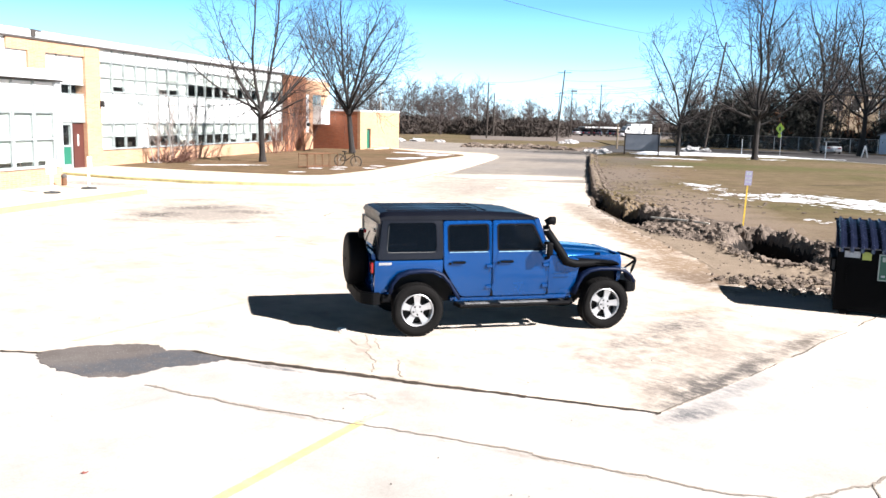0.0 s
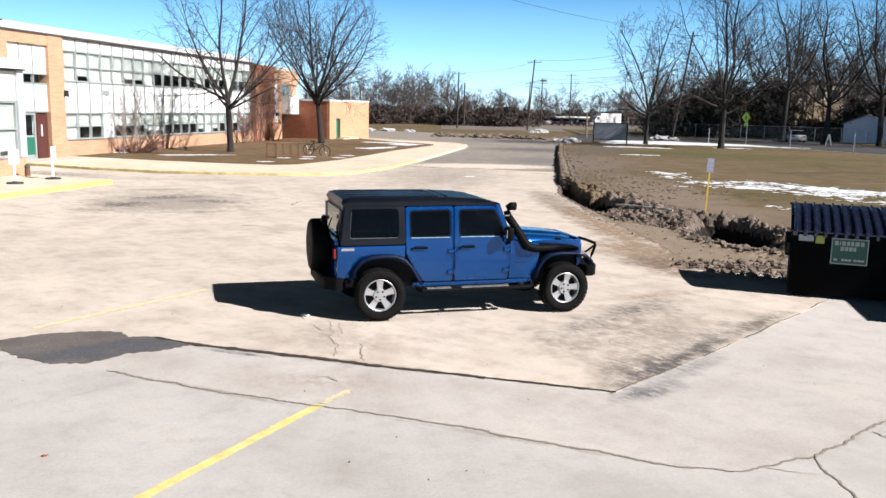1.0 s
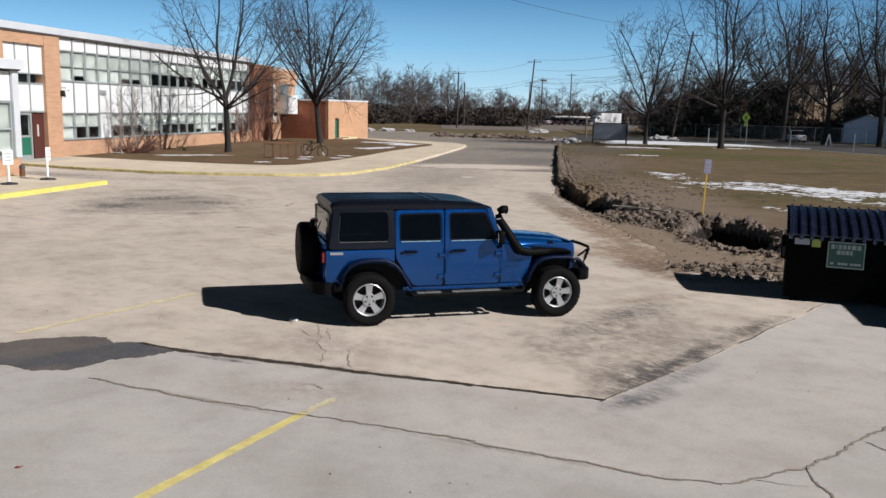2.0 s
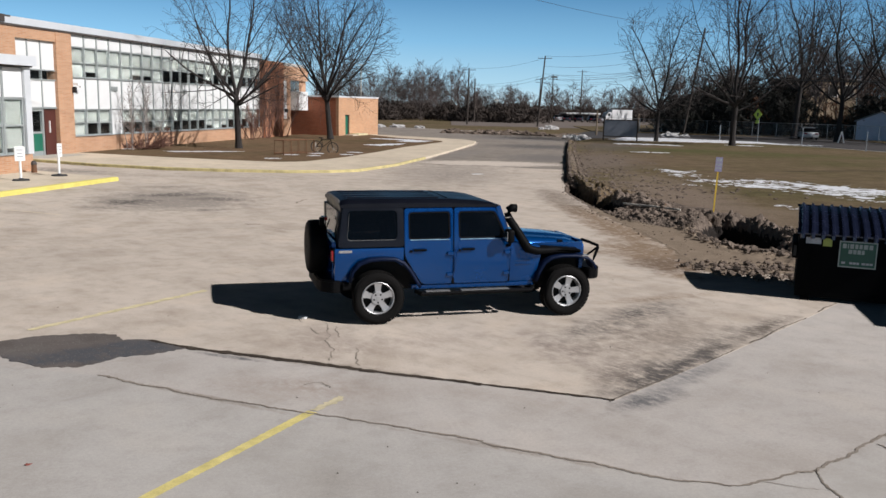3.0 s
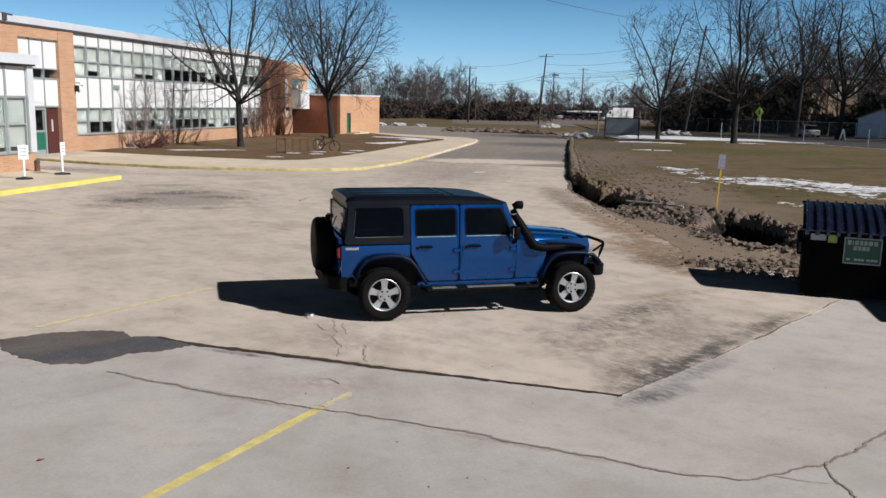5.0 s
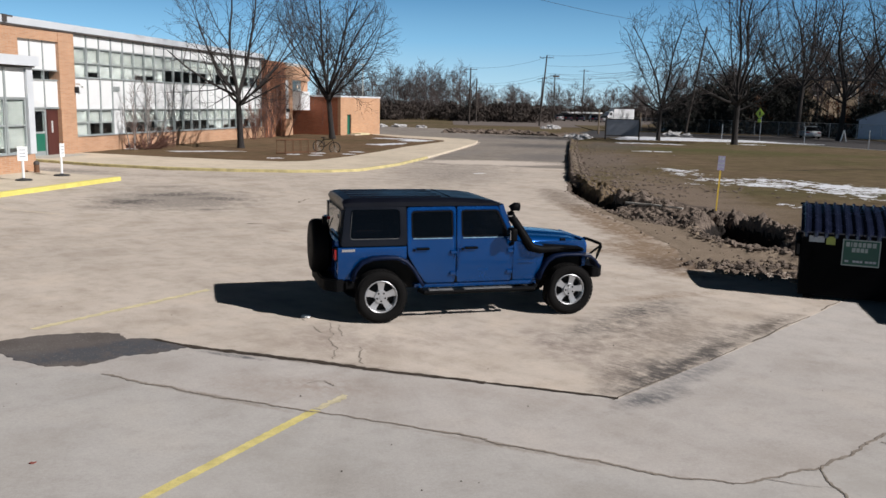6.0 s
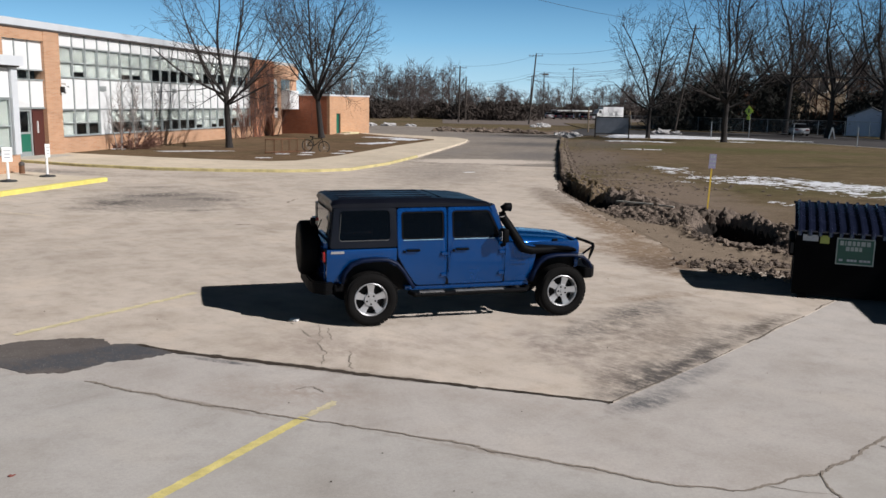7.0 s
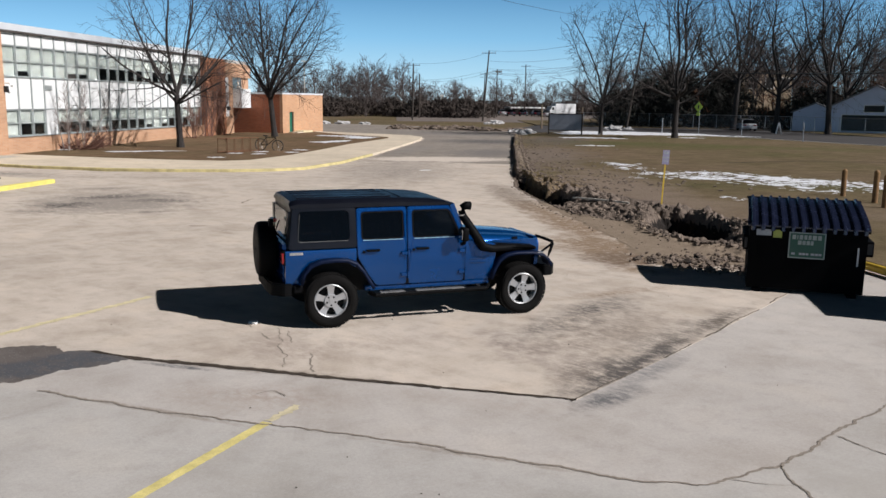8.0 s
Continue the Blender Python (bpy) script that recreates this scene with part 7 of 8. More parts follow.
def bare_tree(seed, height, trunk, reach, limbs=7, girth=0.24, dense=1.0, fine=0.006, open_angle=(24, 66), bare=0.14):
    """A leafless tree inside a rounded outline: trunk with main limbs, and a crown of branches and twigs."""
    rnd = random.Random(seed)
    stem, crown = Wood(), Wood()
    mid, tall = trunk + (height - trunk) * 0.50, (height - trunk) * 0.54
    sides = (7, 5, 4, 3)
    seg = (0.42, 0.34, 0.26, 0.22)

    def inside(q):
        k = 1 + 0.10 * noise.noise(q * 0.6 + Vector((seed, 0, 0)))
        return (q.x * q.x + q.y * q.y) / (reach * k) ** 2 + ((q.z - mid) / (tall * k)) ** 2 < 1 or q.z < trunk * 1.15

    def limb(level, p, d, r, length):
        n = max(2, int(length / seg[level]))
        pts, radii = [p.copy()], [r]
        end = max(fine * 0.7, r * 0.16)
        for i in range(n):
            w = (0.10, 0.15, 0.18, 0.2)[level]
            d = (d + Vector((rnd.uniform(-w, w), rnd.uniform(-w, w), rnd.uniform(-w, w) * 0.7 + (0.026, 0.028, 0.02, 0.01)[level]))).normalized()
            q = pts[-1] + d * length / n
            if not inside(q) and i > 1:
                break
            pts.append(q)
            t = (i + 1) / n
            radii.append(r + (end - r) * t ** 0.8)
            if level < 3 and t > (bare, 0.12, 0.15)[level] and rnd.random() < (0.80, 0.85, 0.9)[level] * dense:
                cl = length * rnd.uniform(0.28, 0.52) * (1.12 - 0.55 * t)
                if level == 0 and rnd.random() < 0.22:
                    cl *= 1.5
                limb(level + 1, q, turned(d, radians(rnd.uniform(28, 62)), rnd.uniform(0, math.tau)), max(fine, radii[-1] * rnd.uniform(0.42, 0.62)), max(0.3, cl))
        radii[-1] = min(radii[-1], end * 1.3)
        (stem if level == 0 else crown).limb(pts, radii, sides[level])

    tp, tr = grow(rnd, Vector((0, 0, -0.15)), Vector((rnd.uniform(-0.06, 0.06), rnd.uniform(-0.06, 0.06), 1)), trunk, girth, girth * 0.80, 6, 0.04, 0.05)
    tr[0] *= 1.4
    tr[1] *= 1.08
    stem.limb(tp, tr, 10)
    for k in range(limbs):
        lead = k < 2
        ang = radians(rnd.uniform(6, 15) if lead else rnd.uniform(*open_angle))
        spin = k * 2.4 + rnd.uniform(-0.3, 0.3)
        d = Vector((math.sin(ang) * math.cos(spin), math.sin(ang) * math.sin(spin), math.cos(ang)))
        a = tp[-1] if lead else on(tp, rnd.uniform(0.80, 0.99))[0]
        limb(0, a, d, girth * (0.62 if lead else rnd.uniform(0.30, 0.50)), (height - trunk) * rnd.uniform(0.95, 1.15))
    return stem.mesh("trunk", M["bark"]), crown.mesh("crown", M["twig"])


def plant_tree(x, y, meshes, label, turn=0, scale=1.0, group="bare trees"):
    t = empty("tree", label, "tree", pose(x, y, 0.08, 0, 0, turn), group)
    t.scale = (scale,) * 3
    child("trunk", meshes[0], t)
    child("crown", meshes[1], t, None, "leafless crown of fine twigs")
    return t


plant_tree(0.04, 43.9, bare_tree(3, 11.4, 3.4, 5.0, 12, 0.20, 0.88, 0.008, (26, 74)), "bare maple with spreading limbs on the school lawn", 40)
plant_tree(8.1, 58.9, bare_tree(8, 13.0, 3.8, 5.4, 15, 0.24, 0.91, 0.009, (20, 64)), "bare rounded maple before the brick annex", 10)
plant_tree(40.84, 63.5, bare_tree(12, 12.8, 3.4, 4.4, 13, 0.20, 0.92, 0.012, (24, 84)), "slender bare tree on the wide lawn", 70)
plant_tree(44.2, 55.85, bare_tree(17, 16.5, 4.0, 6.8, 12, 0.27, 0.74, 0.011, (26, 82)), "large bare tree on the wide lawn by the street", 200)
big = bare_tree(23, 20.0, 6.5, 7.5, 9, 0.34, 0.54, 0.011, (24, 76))
plant_tree(70.5, 81.0, big, "tall bare tree behind the street fence", 0)
plant_tree(72.2, 66.4, big, "tall bare tree before the white house", 150, 0.95)
big2 = bare_tree(31, 18.0, 5.0, 7.0, 9, 0.31, 0.54, 0.011, (24, 76))
plant_tree(68.2, 70.6, big2, "tall bare tree beside the street", 60)
plant_tree(79.0, 57.5, big2, "tall bare tree beside the street", 230, 1.05)
plant_tree(84, 76, big2, "tall bare tree behind the white house", 20, 1.0)
plant_tree(87, 62, big, "tall bare tree behind the white house", 75, 1.0)
plant_tree(78, 92, big2, "tall bare tree behind the street fence", 250, 1.05)
plant_tree(91, 70, big2, "tall bare tree behind the white house", 310, 1.1)


def shrub(x, y, stems, height, spread, seed, label, material):
    rnd = random.Random(seed)
    w = Wood()
    for k in range(stems):
        spin = rnd.uniform(0, math.tau)
        d = Vector((math.cos(spin) * spread * rnd.random(), math.sin(spin) * spread * rnd.random(), 1))
        h = height * rnd.uniform(0.6, 1.05)
        pts, rad = grow(rnd, Vector((math.cos(spin) * 0.25, math.sin(spin) * 0.25, -0.05)), d, h, 0.035, 0.01, 7, 0.10, 0.03)
        w.limb(pts, rad, 5)
        for j in range(14):
            p, dd = on(pts, rnd.uniform(0.2, 0.98))
            l1 = h * rnd.uniform(0.12, 0.3)
            b1, q1 = grow(rnd, p, turned(dd, radians(rnd.uniform(25, 50)), rnd.uniform(0, math.tau)), l1, 0.013, 0.007, 4, 0.15, 0.05)
            w.limb(b1, q1, 4)
            for m in range(5):
                p2, d2 = on(b1, rnd.uniform(0.2, 0.95))
                b2, q2 = grow(rnd, p2, turned(d2, radians(rnd.uniform(25, 50)), rnd.uniform(0, math.tau)), l1 * rnd.uniform(0.3, 0.6), 0.007, 0.005, 2, 0.15, 0.05)
                w.limb(b2, q2, 3)
    ob = new("shrub", w.mesh("shrub", material))
    ob.location = (x, y, 0.1)
    tagged(ob, label, "shrub", "bare shrubs")


M["red_twig"] = plain("reddish_twig", (0.17, 0.085, 0.062), 0.95, 0, 0.25, 2.0)
shrub(-5.64, 42.27, 30, 1.75, 5.8, 1, "low spreading bare shrub at the school wall", M["red_twig"])
shrub(-5.45, 42.95, 3, 4.9, 0.5, 2, "tall thin bare shrub before the school windows", M["pale_twig"])
shrub(-6.2, 41.3, 3, 4.6, 0.5, 6, "tall thin bare shrub before the school windows", M["pale_twig"])
shrub(1.7, 56.4, 10, 3.0, 0.9, 3, "bare shrub beside the brick stair tower", M["red_twig"])
shrub(2.9, 59.0, 9, 6.3, 0.4, 4, "tall bare shrub before the brick stair tower", M["red_twig"])
shrub(4.6, 61.9, 7, 5.8, 0.4, 5, "tall bare shrub before the brick stair tower", M["red_twig"])

# ---------- far woods, brush and hedge ----------
CAM = Vector((-2.5, -11.7))


def toward(px, rng):
    az = radians(15.95) + math.atan((px - 784) / 1506)
    return CAM + Vector((math.sin(az), math.cos(az))) * rng


rnd = random.Random(5)
far = Wood()
def far_tree(x, y, h, seed):
    r = random.Random(seed)
    g = h * 0.011
    tp, tr = grow(r, Vector((x, y, -0.1)), Vector((0, 0, 1)), h * 0.9, g, g * 0.25, 5, 0.07, 0.04)
    far.limb(tp, tr, 5)
    for i in range(13):
        t = 0.20 + 0.78 * (i + r.random()) / 13
        p, d = on(tp, t)
        l1 = h * (0.46 - 0.26 * t) * r.uniform(0.7, 1.2)
        b1, q1 = grow(r, p, turned(d, radians(r.uniform(32, 70)), r.uniform(0, math.tau)), l1, g * 0.38, 0.022, 4, 0.16, 0.10)
        far.limb(b1, q1, 3)
        for j in range(8):
            p2, d2 = on(b1, r.uniform(0.15, 0.98))
            l2 = l1 * r.uniform(0.25, 0.55)
            b2, q2 = grow(r, p2, turned(d2, radians(r.uniform(25, 60)), r.uniform(0, math.tau)), l2, 0.026, 0.015, 2, 0.15, 0.06)
            far.limb(b2, q2, 3)
            for m in range(2):
                p3, d3 = on(b2, r.uniform(0.3, 1.0))
                b3, q3 = grow(r, p3, turned(d3, radians(r.uniform(20, 55)), r.uniform(0, math.tau)), l2 * 0.7, 0.017, 0.011, 1, 0.1, 0.05)
                far.limb(b3, q3, 3)
for k in range(275):
    px = rnd.uniform(560, 1730) if k < 225 else rnd.uniform(620, 850) if k < 255 else rnd.uniform(1165, 1300)
    if px < 830:
        h, rg = rnd.uniform(6.0, 12.0), rnd.uniform(165, 230)
    elif px < 960:
        h, rg = rnd.uniform(4.5, 8), rnd.uniform(185, 240)
    elif px < 1130:
        h, rg = rnd.uniform(5, 9.5), rnd.uniform(200, 260)
    elif px < 1250:
        h, rg = rnd.uniform(4.5, 8.5), rnd.uniform(190, 240)
    if k >= 255:
        h, rg = rnd.uniform(7, 11), rnd.uniform(128, 150)
    elif px >= 1250:
        h, rg = rnd.uniform(8, 12) if px < 1420 else rnd.uniform(10, 15), rnd.uniform(125, 180)
    p = toward(px, rg)
    far_tree(p.x, p.y, h, 1000 + k)
tagged(new("far_woods", far.mesh("far_woods", M["farwood"])), "distant belt of bare woodland", "woods", "", "stuff")


def brush(name, label, material, spots, seed, leaf):
    """Dense undergrowth made of small blades and clumps."""
    rnd = random.Random(seed)
    v, f = [], []
    for x, y, r, h, n in spots:
        for _ in range(n):
            a, q = rnd.uniform(0, math.tau), rnd.random() ** 0.5
            z = h * rnd.random() ** 0.8
            k = math.sqrt(max(0.05, 1 - (z / h) ** 2.5))
            c = Vector((x + math.cos(a) * r * q * k, y + math.sin(a) * r * q * k, z))
            s = leaf * rnd.uniform(0.8, 2.6)
            d1 = Vector((rnd.gauss(0, 1), rnd.gauss(0, 1), rnd.gauss(0.6, 1))).normalized() * s
            d2 = Vector((rnd.gauss(0, 1), rnd.gauss(0, 1), rnd.gauss(0, 1))).normalized() * s * 0.14
            o = len(v)
            v += [tuple(c - d1), tuple(c + d2), tuple(c + d1), tuple(c - d2)]
            f.append((o, o + 1, o + 2, o + 3))
    me = bpy.data.meshes.new(name)
    me.from_pydata(v, [], f)
    me.materials.append(material)
    tagged(new(name, me), label, "undergrowth", "", "stuff")


rnd = random.Random(9)
spots = []
for k in range(150):
    px = rnd.uniform(560, 1160)
    p = toward(px, rnd.uniform(165, 215) if px < 950 else rnd.uniform(222, 250))
    spots.append((p.x, p.y, rnd.uniform(2.5, 4.5), rnd.uniform(1.6, 3.6), 330))
brush("far_brush", "dark winter brush at the edge of the woods", M["brush"], spots, 1, 0.42)
M["hedge"] = plain("dark_evergreen", (0.013, 0.013, 0.009), 0.9, 0, 0.4, 0.6)
spots = []
for k in range(150):
    px = rnd.uniform(1180, 1720)
    p = toward(px, rnd.uniform(122, 150))
    tall = 1.0 + 0.45 * smooth_step(1200, 1300, px) * smooth_step(1440, 1400, px)
    if 1418 < px < 1515:
        tall = 0.5
    spots.append((p.x, p.y, rnd.uniform(2.2, 3.8), rnd.uniform(3.4, 5.8) * tall, 560))
brush("hedge", "dark overgrown evergreen thicket behind the street fence", M["hedge"], spots, 2, 0.30)
M["oak_leaf"] = plain("brown_dead_leaves", (0.13, 0.055, 0.025), 0.9, 0, 0.4, 0.6)
spots = []
for px, rg, h in ((1530, 126, 7), (1560, 128, 6.5), (1600, 128, 7), (1330, 124, 5), (1660, 125, 7), (1462, 124, 4.6), (1490, 124, 4.0)):
    p = toward(px, rg)
    spots.append((p.x, p.y, 2.4, h, 260))
brush("brown_thicket", "shrubs with dead brown leaves among the hedge", M["oak_leaf"], spots, 3, 0.22)


# ---------- poles and wires ----------
def utility_pole(x, y, h, lean_x=0.0, lean_y=0.0, arms=1, label="weathered wooden utility pole"):
    up = empty("utility_pole", label, "utility pole", pose(x, y, 0), "utility poles")
    top = Vector((lean_x, lean_y, h))
    bm = bmesh.new()
    cyl(bm, (0, 0, -0.3), top, 0.15, 0.10, 10)
    part("pole", bm, M["wood"], up)
    for k in range(arms):
        c = top * (0.965 - 0.07 * k)
        d = Vector((0.82, -0.57, 0)) * 1.15
        bm = bmesh.new()
        pipe(bm, [c - d, c + d], 0.045, 6)
        arm = part("crossarm", bm, M["wood"], up)
        for s in (-0.9, -0.4, 0.4, 0.9):
            bm = bmesh.new()
            cyl(bm, c + d * s + Vector((0, 0, 0.05)), c + d * s + Vector((0, 0, 0.25)), 0.05, 0.03, 6)
            part("insulator", bm, M["steel"], arm)
    return Vector((x, y, 0)) + top


def wire(a, b, sag, r=0.014):
    bm = bmesh.new()
    a, b = Vector(a), Vector(b)
    pipe(bm, [a.lerp(b, t / 14) - Vector((0, 0, sag * 4 * (t / 14) * (1 - t / 14))) for t in range(15)], r, 4)
    tagged(part("overhead_wire", bm, M["wire"]), "thin black overhead wire", "wire", "overhead wires")


pc = utility_pole(50.6, 118.2, 11.2, 0.75, -0.35, 1, "leaning wooden utility pole with a lamp arm")
pr = utility_pole(54.1, 80.35, 12.8, 1.5, -0.85, 1, "strongly leaning wooden utility pole")
p2 = utility_pole(40.9, 125.3, 9.2, 0.1, 0, 1)
p3 = utility_pole(47.5, 141.9, 8.0, 0, 0, 0, "plain wooden pole at the wood's edge")
p4 = utility_pole(76.0, 172.0, 10.5, 0, 0, 2)
p5 = utility_pole(71.0, 168.0, 9.5, 0.4, 0, 2)
p6 = utility_pole(86.0, 178.0, 12.0, 0, 0, 1)
pe = Vector((66, 44, 10.5))
for dz in (0.0, -1.6, -2.8, -3.4):
    wire(pc + Vector((0, 0, dz)), pr + Vector((0, 0, dz - 0.6)), 1.0)
wire(pc + Vector((0, 0, -3.4)), p2 + Vector((0, 0, -2.6)), 0.8)
wire(pc + Vector((0, 0, -0.3)), p2, 0.6)
wire(pc + Vector((0, 0, -3.0)), p3 + Vector((0, 0, -1)), 0.5)
wire(pr + Vector((0, 0, -5.4)), pe + Vector((0, 0, -4.0)), 0.5, 0.06)
wire(pr, (-12, 18.0, 12.2), 1.6)
for p in (p4, p5, p6):
    wire(p, pr + Vector((0, 0, -3.2)), 1.5)
    wire(p + Vector((0, 0, -1.0)), pr + Vector((0, 0, -4.0)), 1.5)
la = empty("street_lamp", "street lamp arm fixed to the leaning pole", "street lamp", pose(50.95, 118.0, 7.9))
bm = bmesh.new()
pipe(bm, [(0, 0, -0.3), (0.9, -0.6, 0.0), (1.4, -0.9, 0.0)], 0.04, 6)
part("arm", bm, M["steel"], la)
bm = bmesh.new()
box(bm, 1.3, 2.3, -1.1, -0.75, -0.12, 0.10, 0.05)
part("lamp_head", bm, M["darktrim"], la)
for x, y, h in ((59.6, 163.6, 4.2), (27.5, 150.0, 10.0)):
    lp = empty("lamp_post", "pale slim lamp post at the far lot", "lamp post", pose(x, y, 0))
    bm = bmesh.new()
    cyl(bm, (0, 0, 0), (0, 0, h), 0.12, 0.09, 8)
    part("post", bm, M["kerb"], lp)
    part("lamp_head", boxes((-0.5, 0.5, -0.15, 0.15, h, h + 0.2)), M["kerb"], lp)

# ---------- fence beyond the street ----------
fence = empty("chain_fence", "tall chain-link fence with steel posts", "fence", pose(0, 0, 0))
run = [(52, 99.5), (64, 90.5), (74, 74.5), (77, 62), (82, 44)]
fp = bmesh.new()
cyl(fp, (0, 0, 0), (0, 0, 1.85), 0.035, 0.035, 6)
FPOST = mesh_from(fp, "post")
FPOST.materials.append(M["steel"])
rails, weave = bmesh.new(), []
for a, b in zip(run, run[1:]):
    a, b = Vector(a), Vector(b)
    n = max(1, round((b - a).length / 3.0))
    for k in range(n):
        p = a.lerp(b, k / n)
        child("post", FPOST, fence, pose(p.x, p.y, 0.04))
    for z in (1.85, 0.12):
        bm = bmesh.new()
        pipe(bm, [(*a, z), (*b, z)], 0.022, 5)
        part("rail", bm, M["steel"], fence)
    bm = bmesh.new()
    m = int((b - a).length / 0.30)
    for k in range(m):
        q, q2 = a.lerp(b, k / m), a.lerp(b, min(1.0, (k + 6) / m))
        for z0, z1 in ((0.12, 1.85), (1.85, 0.12)):
            d = Vector((0, 0, 0.006))
            vs = [bm.verts.new(c) for c in (Vector((*q, z0)) - d, Vector((*q, z0)) + d, Vector((*q2, z1)) + d, Vector((*q2, z1)) - d)]
            bm.faces.new(vs)
    w = part("wire_mesh", bm, M["steel"], fence, "woven steel wire")
    tagged(w, kind="stuff")
for x, y in ((52.2, 48.4), (55.0, 60.0), (56.5, 40.0), (50.0, 66.5)):
    mp = empty("marker_post", "slim steel post at the street edge", "post", pose(x, y, 0.06), "street posts")
    bm = bmesh.new()
    cyl(bm, (0, 0, 0), (0, 0, 1.6), 0.04, 0.04, 8)
    part("post", bm, M["steel"], mp)
    part("cap", boxes((-0.05, 0.05, -0.05, 0.05, 1.6, 1.66)), M["steel"], mp)

# crossing sign
ys = empty("crossing_sign", "lime yellow crossing sign on a steel post", "sign", pose(56.4, 69.0, 0.0, 0, 0, -78))
bm = bmesh.new()
cyl(bm, (0, 0.04, 0), (0, 0.04, 3.2), 0.035, 0.035, 8)
part("post", bm, M["steel"], ys)
bm = bmesh.new()
vs = box(bm, -0.42, 0.42, -0.012, 0.012, -0.42, 0.42)
bmesh.ops.transform(bm, matrix=pose(-0.2, 0, 2.9, 0, 45, 0), verts=vs)
f1 = part("sign_face", bm, M["lime"], ys, "lime yellow diamond")
part("sign_symbol", boxes((-0.28, -0.10, -0.02, -0.013, 2.7, 3.1)), M["black"], f1, "dark symbol as a plain bar")
part("sign_plate", boxes((-0.42, 0.02, -0.012, 0.012, 1.95, 2.30)), M["lime"], ys, "lime yellow plate below")


# ---------- houses ----------
M["siding"] = plain("pale_blue_siding", (0.60, 0.65, 0.78), 0.7, 0, 0.08, 1.0)
M["shingle"] = plain("grey_shingles", (0.20, 0.20, 0.21), 0.9, 0, 0.2, 1.0, 0.3)
M["tan_wall"] = plain("tan_stucco", (0.42, 0.32, 0.22), 0.9, 0, 0.12, 0.8)


def house(name, label, x, y, turn, w, d, h, rise, wall, windows, door=None):
    """Gable to the front; windows as (x, z, width, height)."""
    hs = empty(name, label, "house", pose(x, y, 0, 0, 0, turn))
    bm = bmesh.new()
    prism(bm, [(0, -0.2), (w, -0.2), (w, h), (w / 2, h + rise), (0, h)], "y", 0, d)
    part("wall", bm, wall, hs)
    bm = bmesh.new()
    for s in (0, 1):
        a, b = ((-0.3, h - 0.3 * rise / (w / 2)), (w / 2, h + rise)) if not s else ((w / 2, h + rise), (w + 0.3, h - 0.3 * rise / (w / 2)))
        prism(bm, [(a[0], a[1] + 0.03), (b[0], b[1] + 0.03), (b[0], b[1] + 0.18), (a[0], a[1] + 0.18)], "y", -0.35, d + 0.35)
    part("roof", bm, M["shingle"], hs)
    for k in range(int(h / 0.35)):
        part("siding_board", boxes((0.02, w - 0.02, -0.02, 0.0, 0.1 + k * 0.35, 0.11 + k * 0.35 + 0.02)), wall, hs)
    for wx, wz, ww, wh in windows:
        f = part("window", boxes((wx - 0.08, wx + ww + 0.08, -0.05, 0.0, wz - 0.08, wz), (wx - 0.08, wx + ww + 0.08, -0.05, 0, wz + wh, wz + wh + 0.08), (wx - 0.08, wx, -0.05, 0, wz, wz + wh), (wx + ww, wx + ww + 0.08, -0.05, 0, wz, wz + wh)), M["white"], hs)
        part("pane", boxes((wx, wx + ww, -0.03, -0.012, wz, wz + wh)), M["interior_dark"], f)
    return hs


house("garage", "small pale blue garage with a low gable roof", 76.6, 77.2, -47, 5.2, 6.0, 2.35, 1.1, M["siding"], [])
# the wide low window is a near-black panel painting the porch's shade
house("white_house", "single-storey pale blue house with a wide gable, its porch drawn as a dark panel", 78.2, 72.4, -50, 9.5, 9.0, 3.2, 2.4, M["siding"], [(3.6, 2.55, 2.2, 0.75), (1.2, 0.25, 6.8, 1.9)])
house("tan_house", "tall tan house half hidden by trees", 80.2, 92.0, -14, 7.6, 8.0, 7.9, 0.35, M["tan_wall"], [(1.0, 5.6, 1.2, 1.5), (3.6, 5.6, 1.2, 1.5), (5.9, 5.6, 1.2, 1.5)])
for px, rg, w in ((705, 215, 9.0), (655, 225, 7.0)):
    p = toward(px, rg)
    house("far_house", "small white house beyond the woods", p.x, p.y, -12, w, 6, 2.6, 1.6, M["panel"], [(1.5, 0.9, 1.2, 1.2), (4.4, 0.9, 1.2, 1.2)])


# ---------- parked vehicles ----------
M["car_silver"] = plain("silver_car_paint", (0.55, 0.56, 0.58), 0.3, 0.4, 0.04, 2.0, 0, 0.8)
M["car_dark"] = plain("dark_car_paint", (0.03, 0.035, 0.05), 0.3, 0.3, 0.05, 2.0, 0, 0.8)
M["car_white"] = plain("white_car_paint", (0.75, 0.75, 0.75), 0.4, 0, 0.04, 2.0, 0, 0.6)


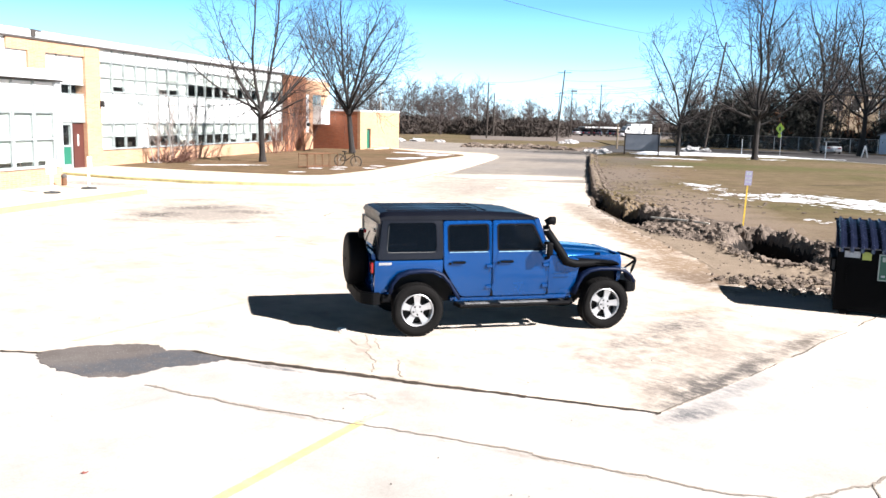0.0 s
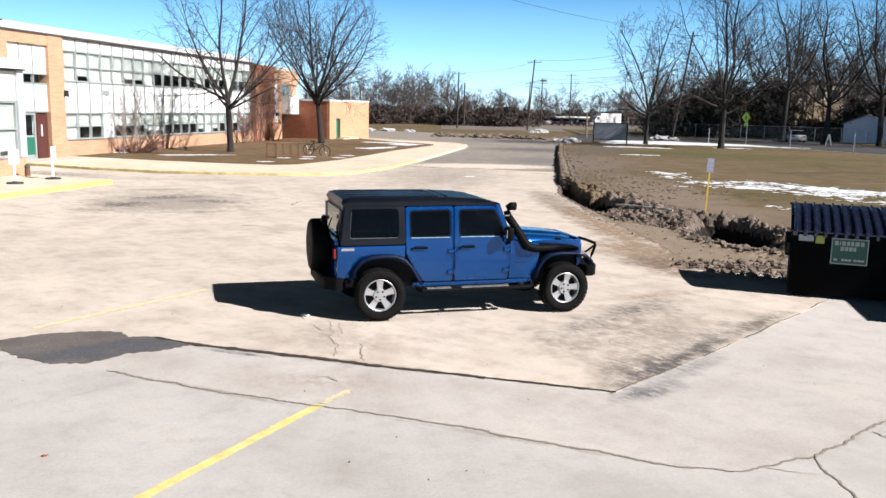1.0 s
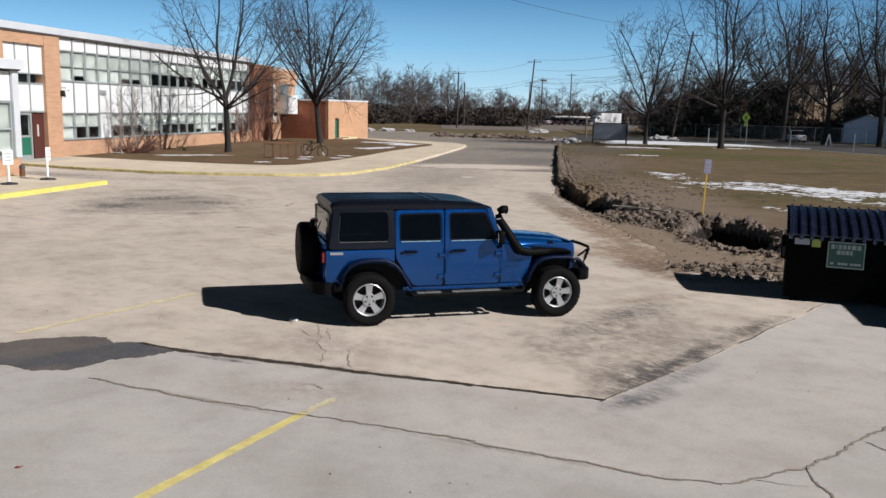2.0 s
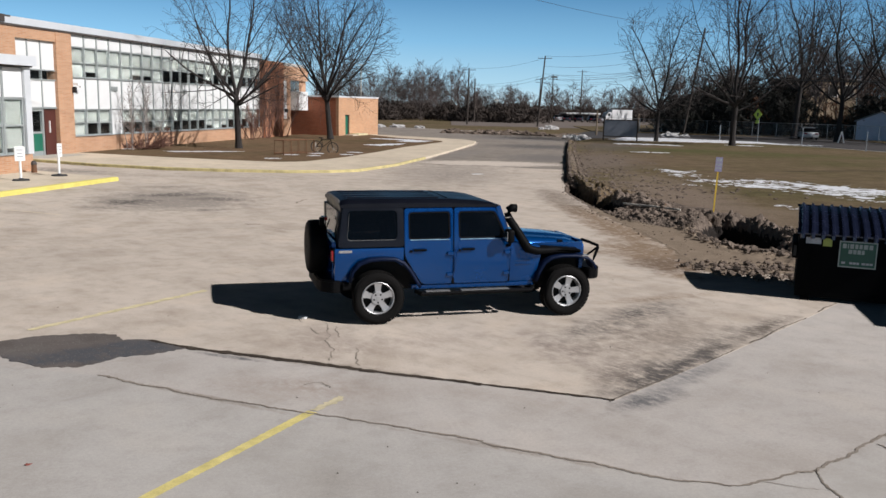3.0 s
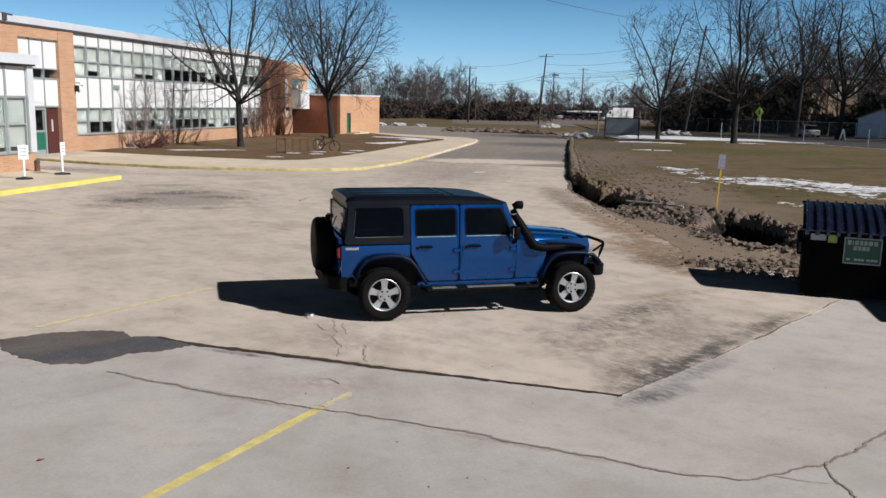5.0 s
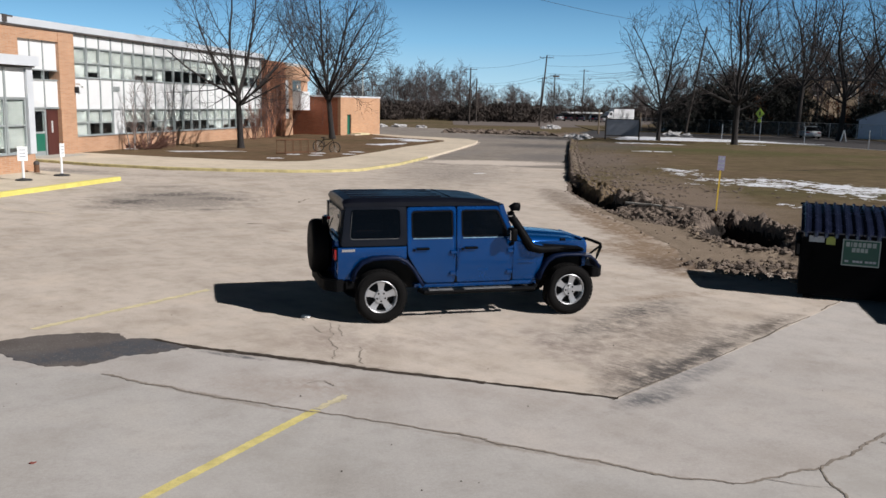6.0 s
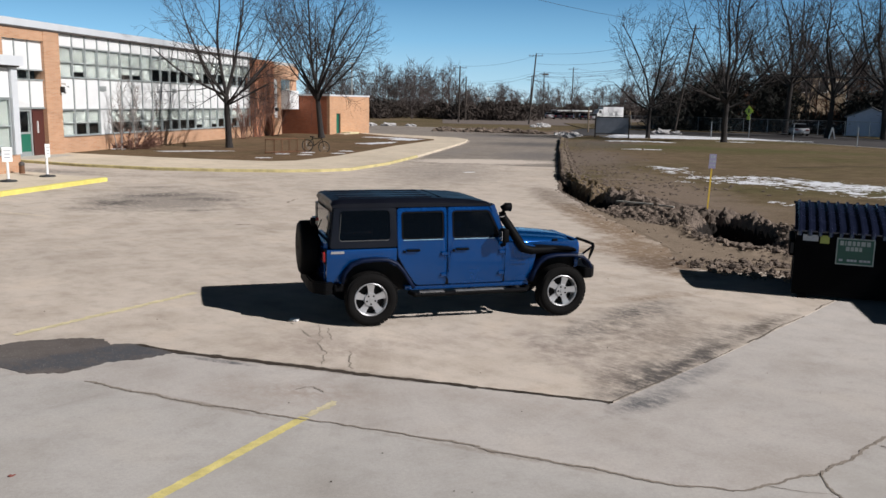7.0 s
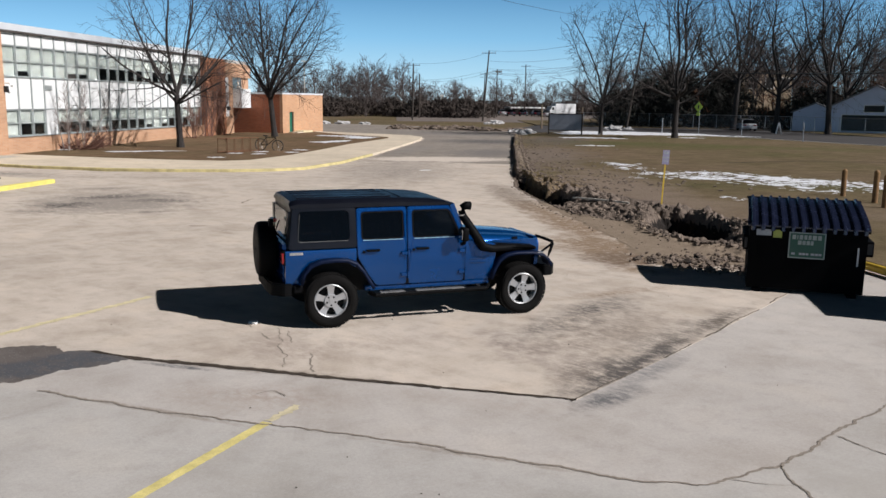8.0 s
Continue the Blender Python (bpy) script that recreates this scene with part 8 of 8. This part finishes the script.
def saloon(x, y, turn, paint, label):
    s = empty("parked_car", label, "car", pose(x, y, 0.0, 0, 0, turn), "parked cars")
    bm = bmesh.new()
    prism(bm, rounded([(-2.2, 0.28), (-2.25, 0.75), (-1.9, 0.92), (1.0, 0.95), (2.0, 0.82), (2.22, 0.6), (2.2, 0.28)], 0.12, 3), "y", -0.88, 0.88)
    bmesh.ops.bevel(bm, geom=[e for e in bm.edges if abs(e.verts[0].co.y - e.verts[1].co.y) < 1e-4], offset=0.06, segments=2, affect="EDGES")
    part("body", bm, paint, s, "", True)
    bm = bmesh.new()
    vs = prism(bm, rounded([(-1.75, 0.90), (-1.15, 1.42), (0.25, 1.45), (1.05, 0.92)], 0.1, 3), "y", -0.80, 0.80)
    for v in bm.verts:
        v.co.y *= 1 - 0.16 * max(0, (v.co.z - 0.9) / 0.5)
    part("cabin", bm, M["tint"], s, "dark car windows", True)
    part("roof", boxes((-1.12, 0.22, -0.64, 0.64, 1.44, 1.47)), paint, s)
    for wx in (-1.35, 1.35):
        for wy in (-0.88, 0.68):
            bm = bmesh.new()
            cyl(bm, (wx, wy, 0.32), (wx, wy + 0.2, 0.32), 0.32, 0.32, 18)
            w = part("wheel", bm, M["tyre"], s)
            bm = bmesh.new()
            cyl(bm, (wx, wy - 0.01, 0.32), (wx, wy + 0.21, 0.32), 0.19, 0.19, 14)
            part("rim", bm, M["alloy"], w)
    for yy in (-0.62, 0.62):
        part("tail_lamp", boxes((-2.27, -2.18, yy - 0.2, yy + 0.2, 0.66, 0.80)), M["lamp_red"], s)
        part("headlight", boxes((2.12, 2.22, yy - 0.2, yy + 0.2, 0.60, 0.72)), M["chrome"], s)


saloon(69.8, 77.6, 62, M["car_silver"], "silver saloon car parked beyond the street")
for px, rg, tn, pt in ((1000, 196, 70, "car_dark"), (1022, 198, 60, "car_dark"), (1045, 196, 75, "car_dark"), (1062, 192, 70, "car_silver"), (985, 202, 70, "car_silver")):
    p = toward(px, rg)
    saloon(p.x, p.y, tn, M[pt], ("dark" if pt == "car_dark" else "silver") + " car parked in the far lot")
p = toward(1062, 196)
vn = empty("box_truck", "white box truck parked in the far lot", "truck", pose(p.x, p.y, 0, 0, 0, 4))
bm = bmesh.new()
box(bm, 1.9, 7.2, -1.1, 1.1, 0.7, 2.9, 0.05)
part("cargo_box", bm, M["car_white"], vn)
bm = bmesh.new()
prism(bm, rounded([(0, 0.5), (0.0, 1.2), (0.5, 1.4), (1.0, 2.3), (1.85, 2.35), (1.85, 0.5)], 0.1, 3), "y", -1.0, 1.0)
part("cab", bm, M["car_white"], vn)
part("cab_window", boxes((0.95, 1.6, -1.02, 1.02, 1.5, 2.1)), M["interior_dark"], vn, "dark cab window")
part("chassis", boxes((0.3, 7.0, -0.8, 0.8, 0.45, 0.7)), M["dark_metal"], vn)
for wx in (0.95, 5.6):
    for wy in (-1.0, 0.75):
        bm = bmesh.new()
        cyl(bm, (wx, wy, 0.45), (wx, wy + 0.25, 0.45), 0.45, 0.45, 16)
        part("wheel", bm, M["tyre"], vn)
afr = empty("a_frame_sign", "white folding sign standing on the verge", "sign", pose(66.2, 67.6, 0.0, 0, 0, 58))
for s in (-1, 1):
    bm = bmesh.new()
    vs = box(bm, -0.28, 0.28, -0.03, 0.03, 0.0, 1.3)
    bmesh.ops.transform(bm, matrix=pose(0, 0.30 * s, 0, 13 * s, 0, 0), verts=vs)
    part("panel", bm, M["white"], afr)
# open shed with a pale roof edge in the far lot
fs = empty("far_shed", "long low open shed with a pale roof edge", "shed", pose(84.6, 183.0, 0, 0, 0, -4))
part("roof", boxes((0, 9.0, 0, 5.0, 1.62, 1.95)), M["panel"], fs, "pale flat roof")
part("back_wall", boxes((0.1, 8.9, 4.7, 4.9, -0.2, 1.62)), M["darktrim"], fs)
for x in (0.15, 2.9, 5.8, 8.7):
    part("post", boxes((x, x + 0.15, 0.1, 0.25, -0.2, 1.62)), M["wood"], fs)
for x, y, h in ((43.6, 82.3, 2.9), (59.0, 100.3, 2.5)):
    mp = empty("marker_post", "pale weathered post at the edge of the drive", "post", pose(x, y, 0.0), "street posts")
    bm = bmesh.new()
    cyl(bm, (0, 0, -0.1), (0, 0, h), 0.11, 0.09, 8)
    part("post", bm, M["mud"], mp)
# low block out of view, added to cast shade beside the dumpster
bm = bmesh.new()
prism(bm, [(9.6, -3.4), (12.2, -4.82), (13.0, -3.4), (10.4, -1.98)], "z", 0.0, 2.2)
tagged(part("wall_side", bm, M["bin_steel"]), "plain dark block out of view, added to cast shade", "wall", "", "structure")
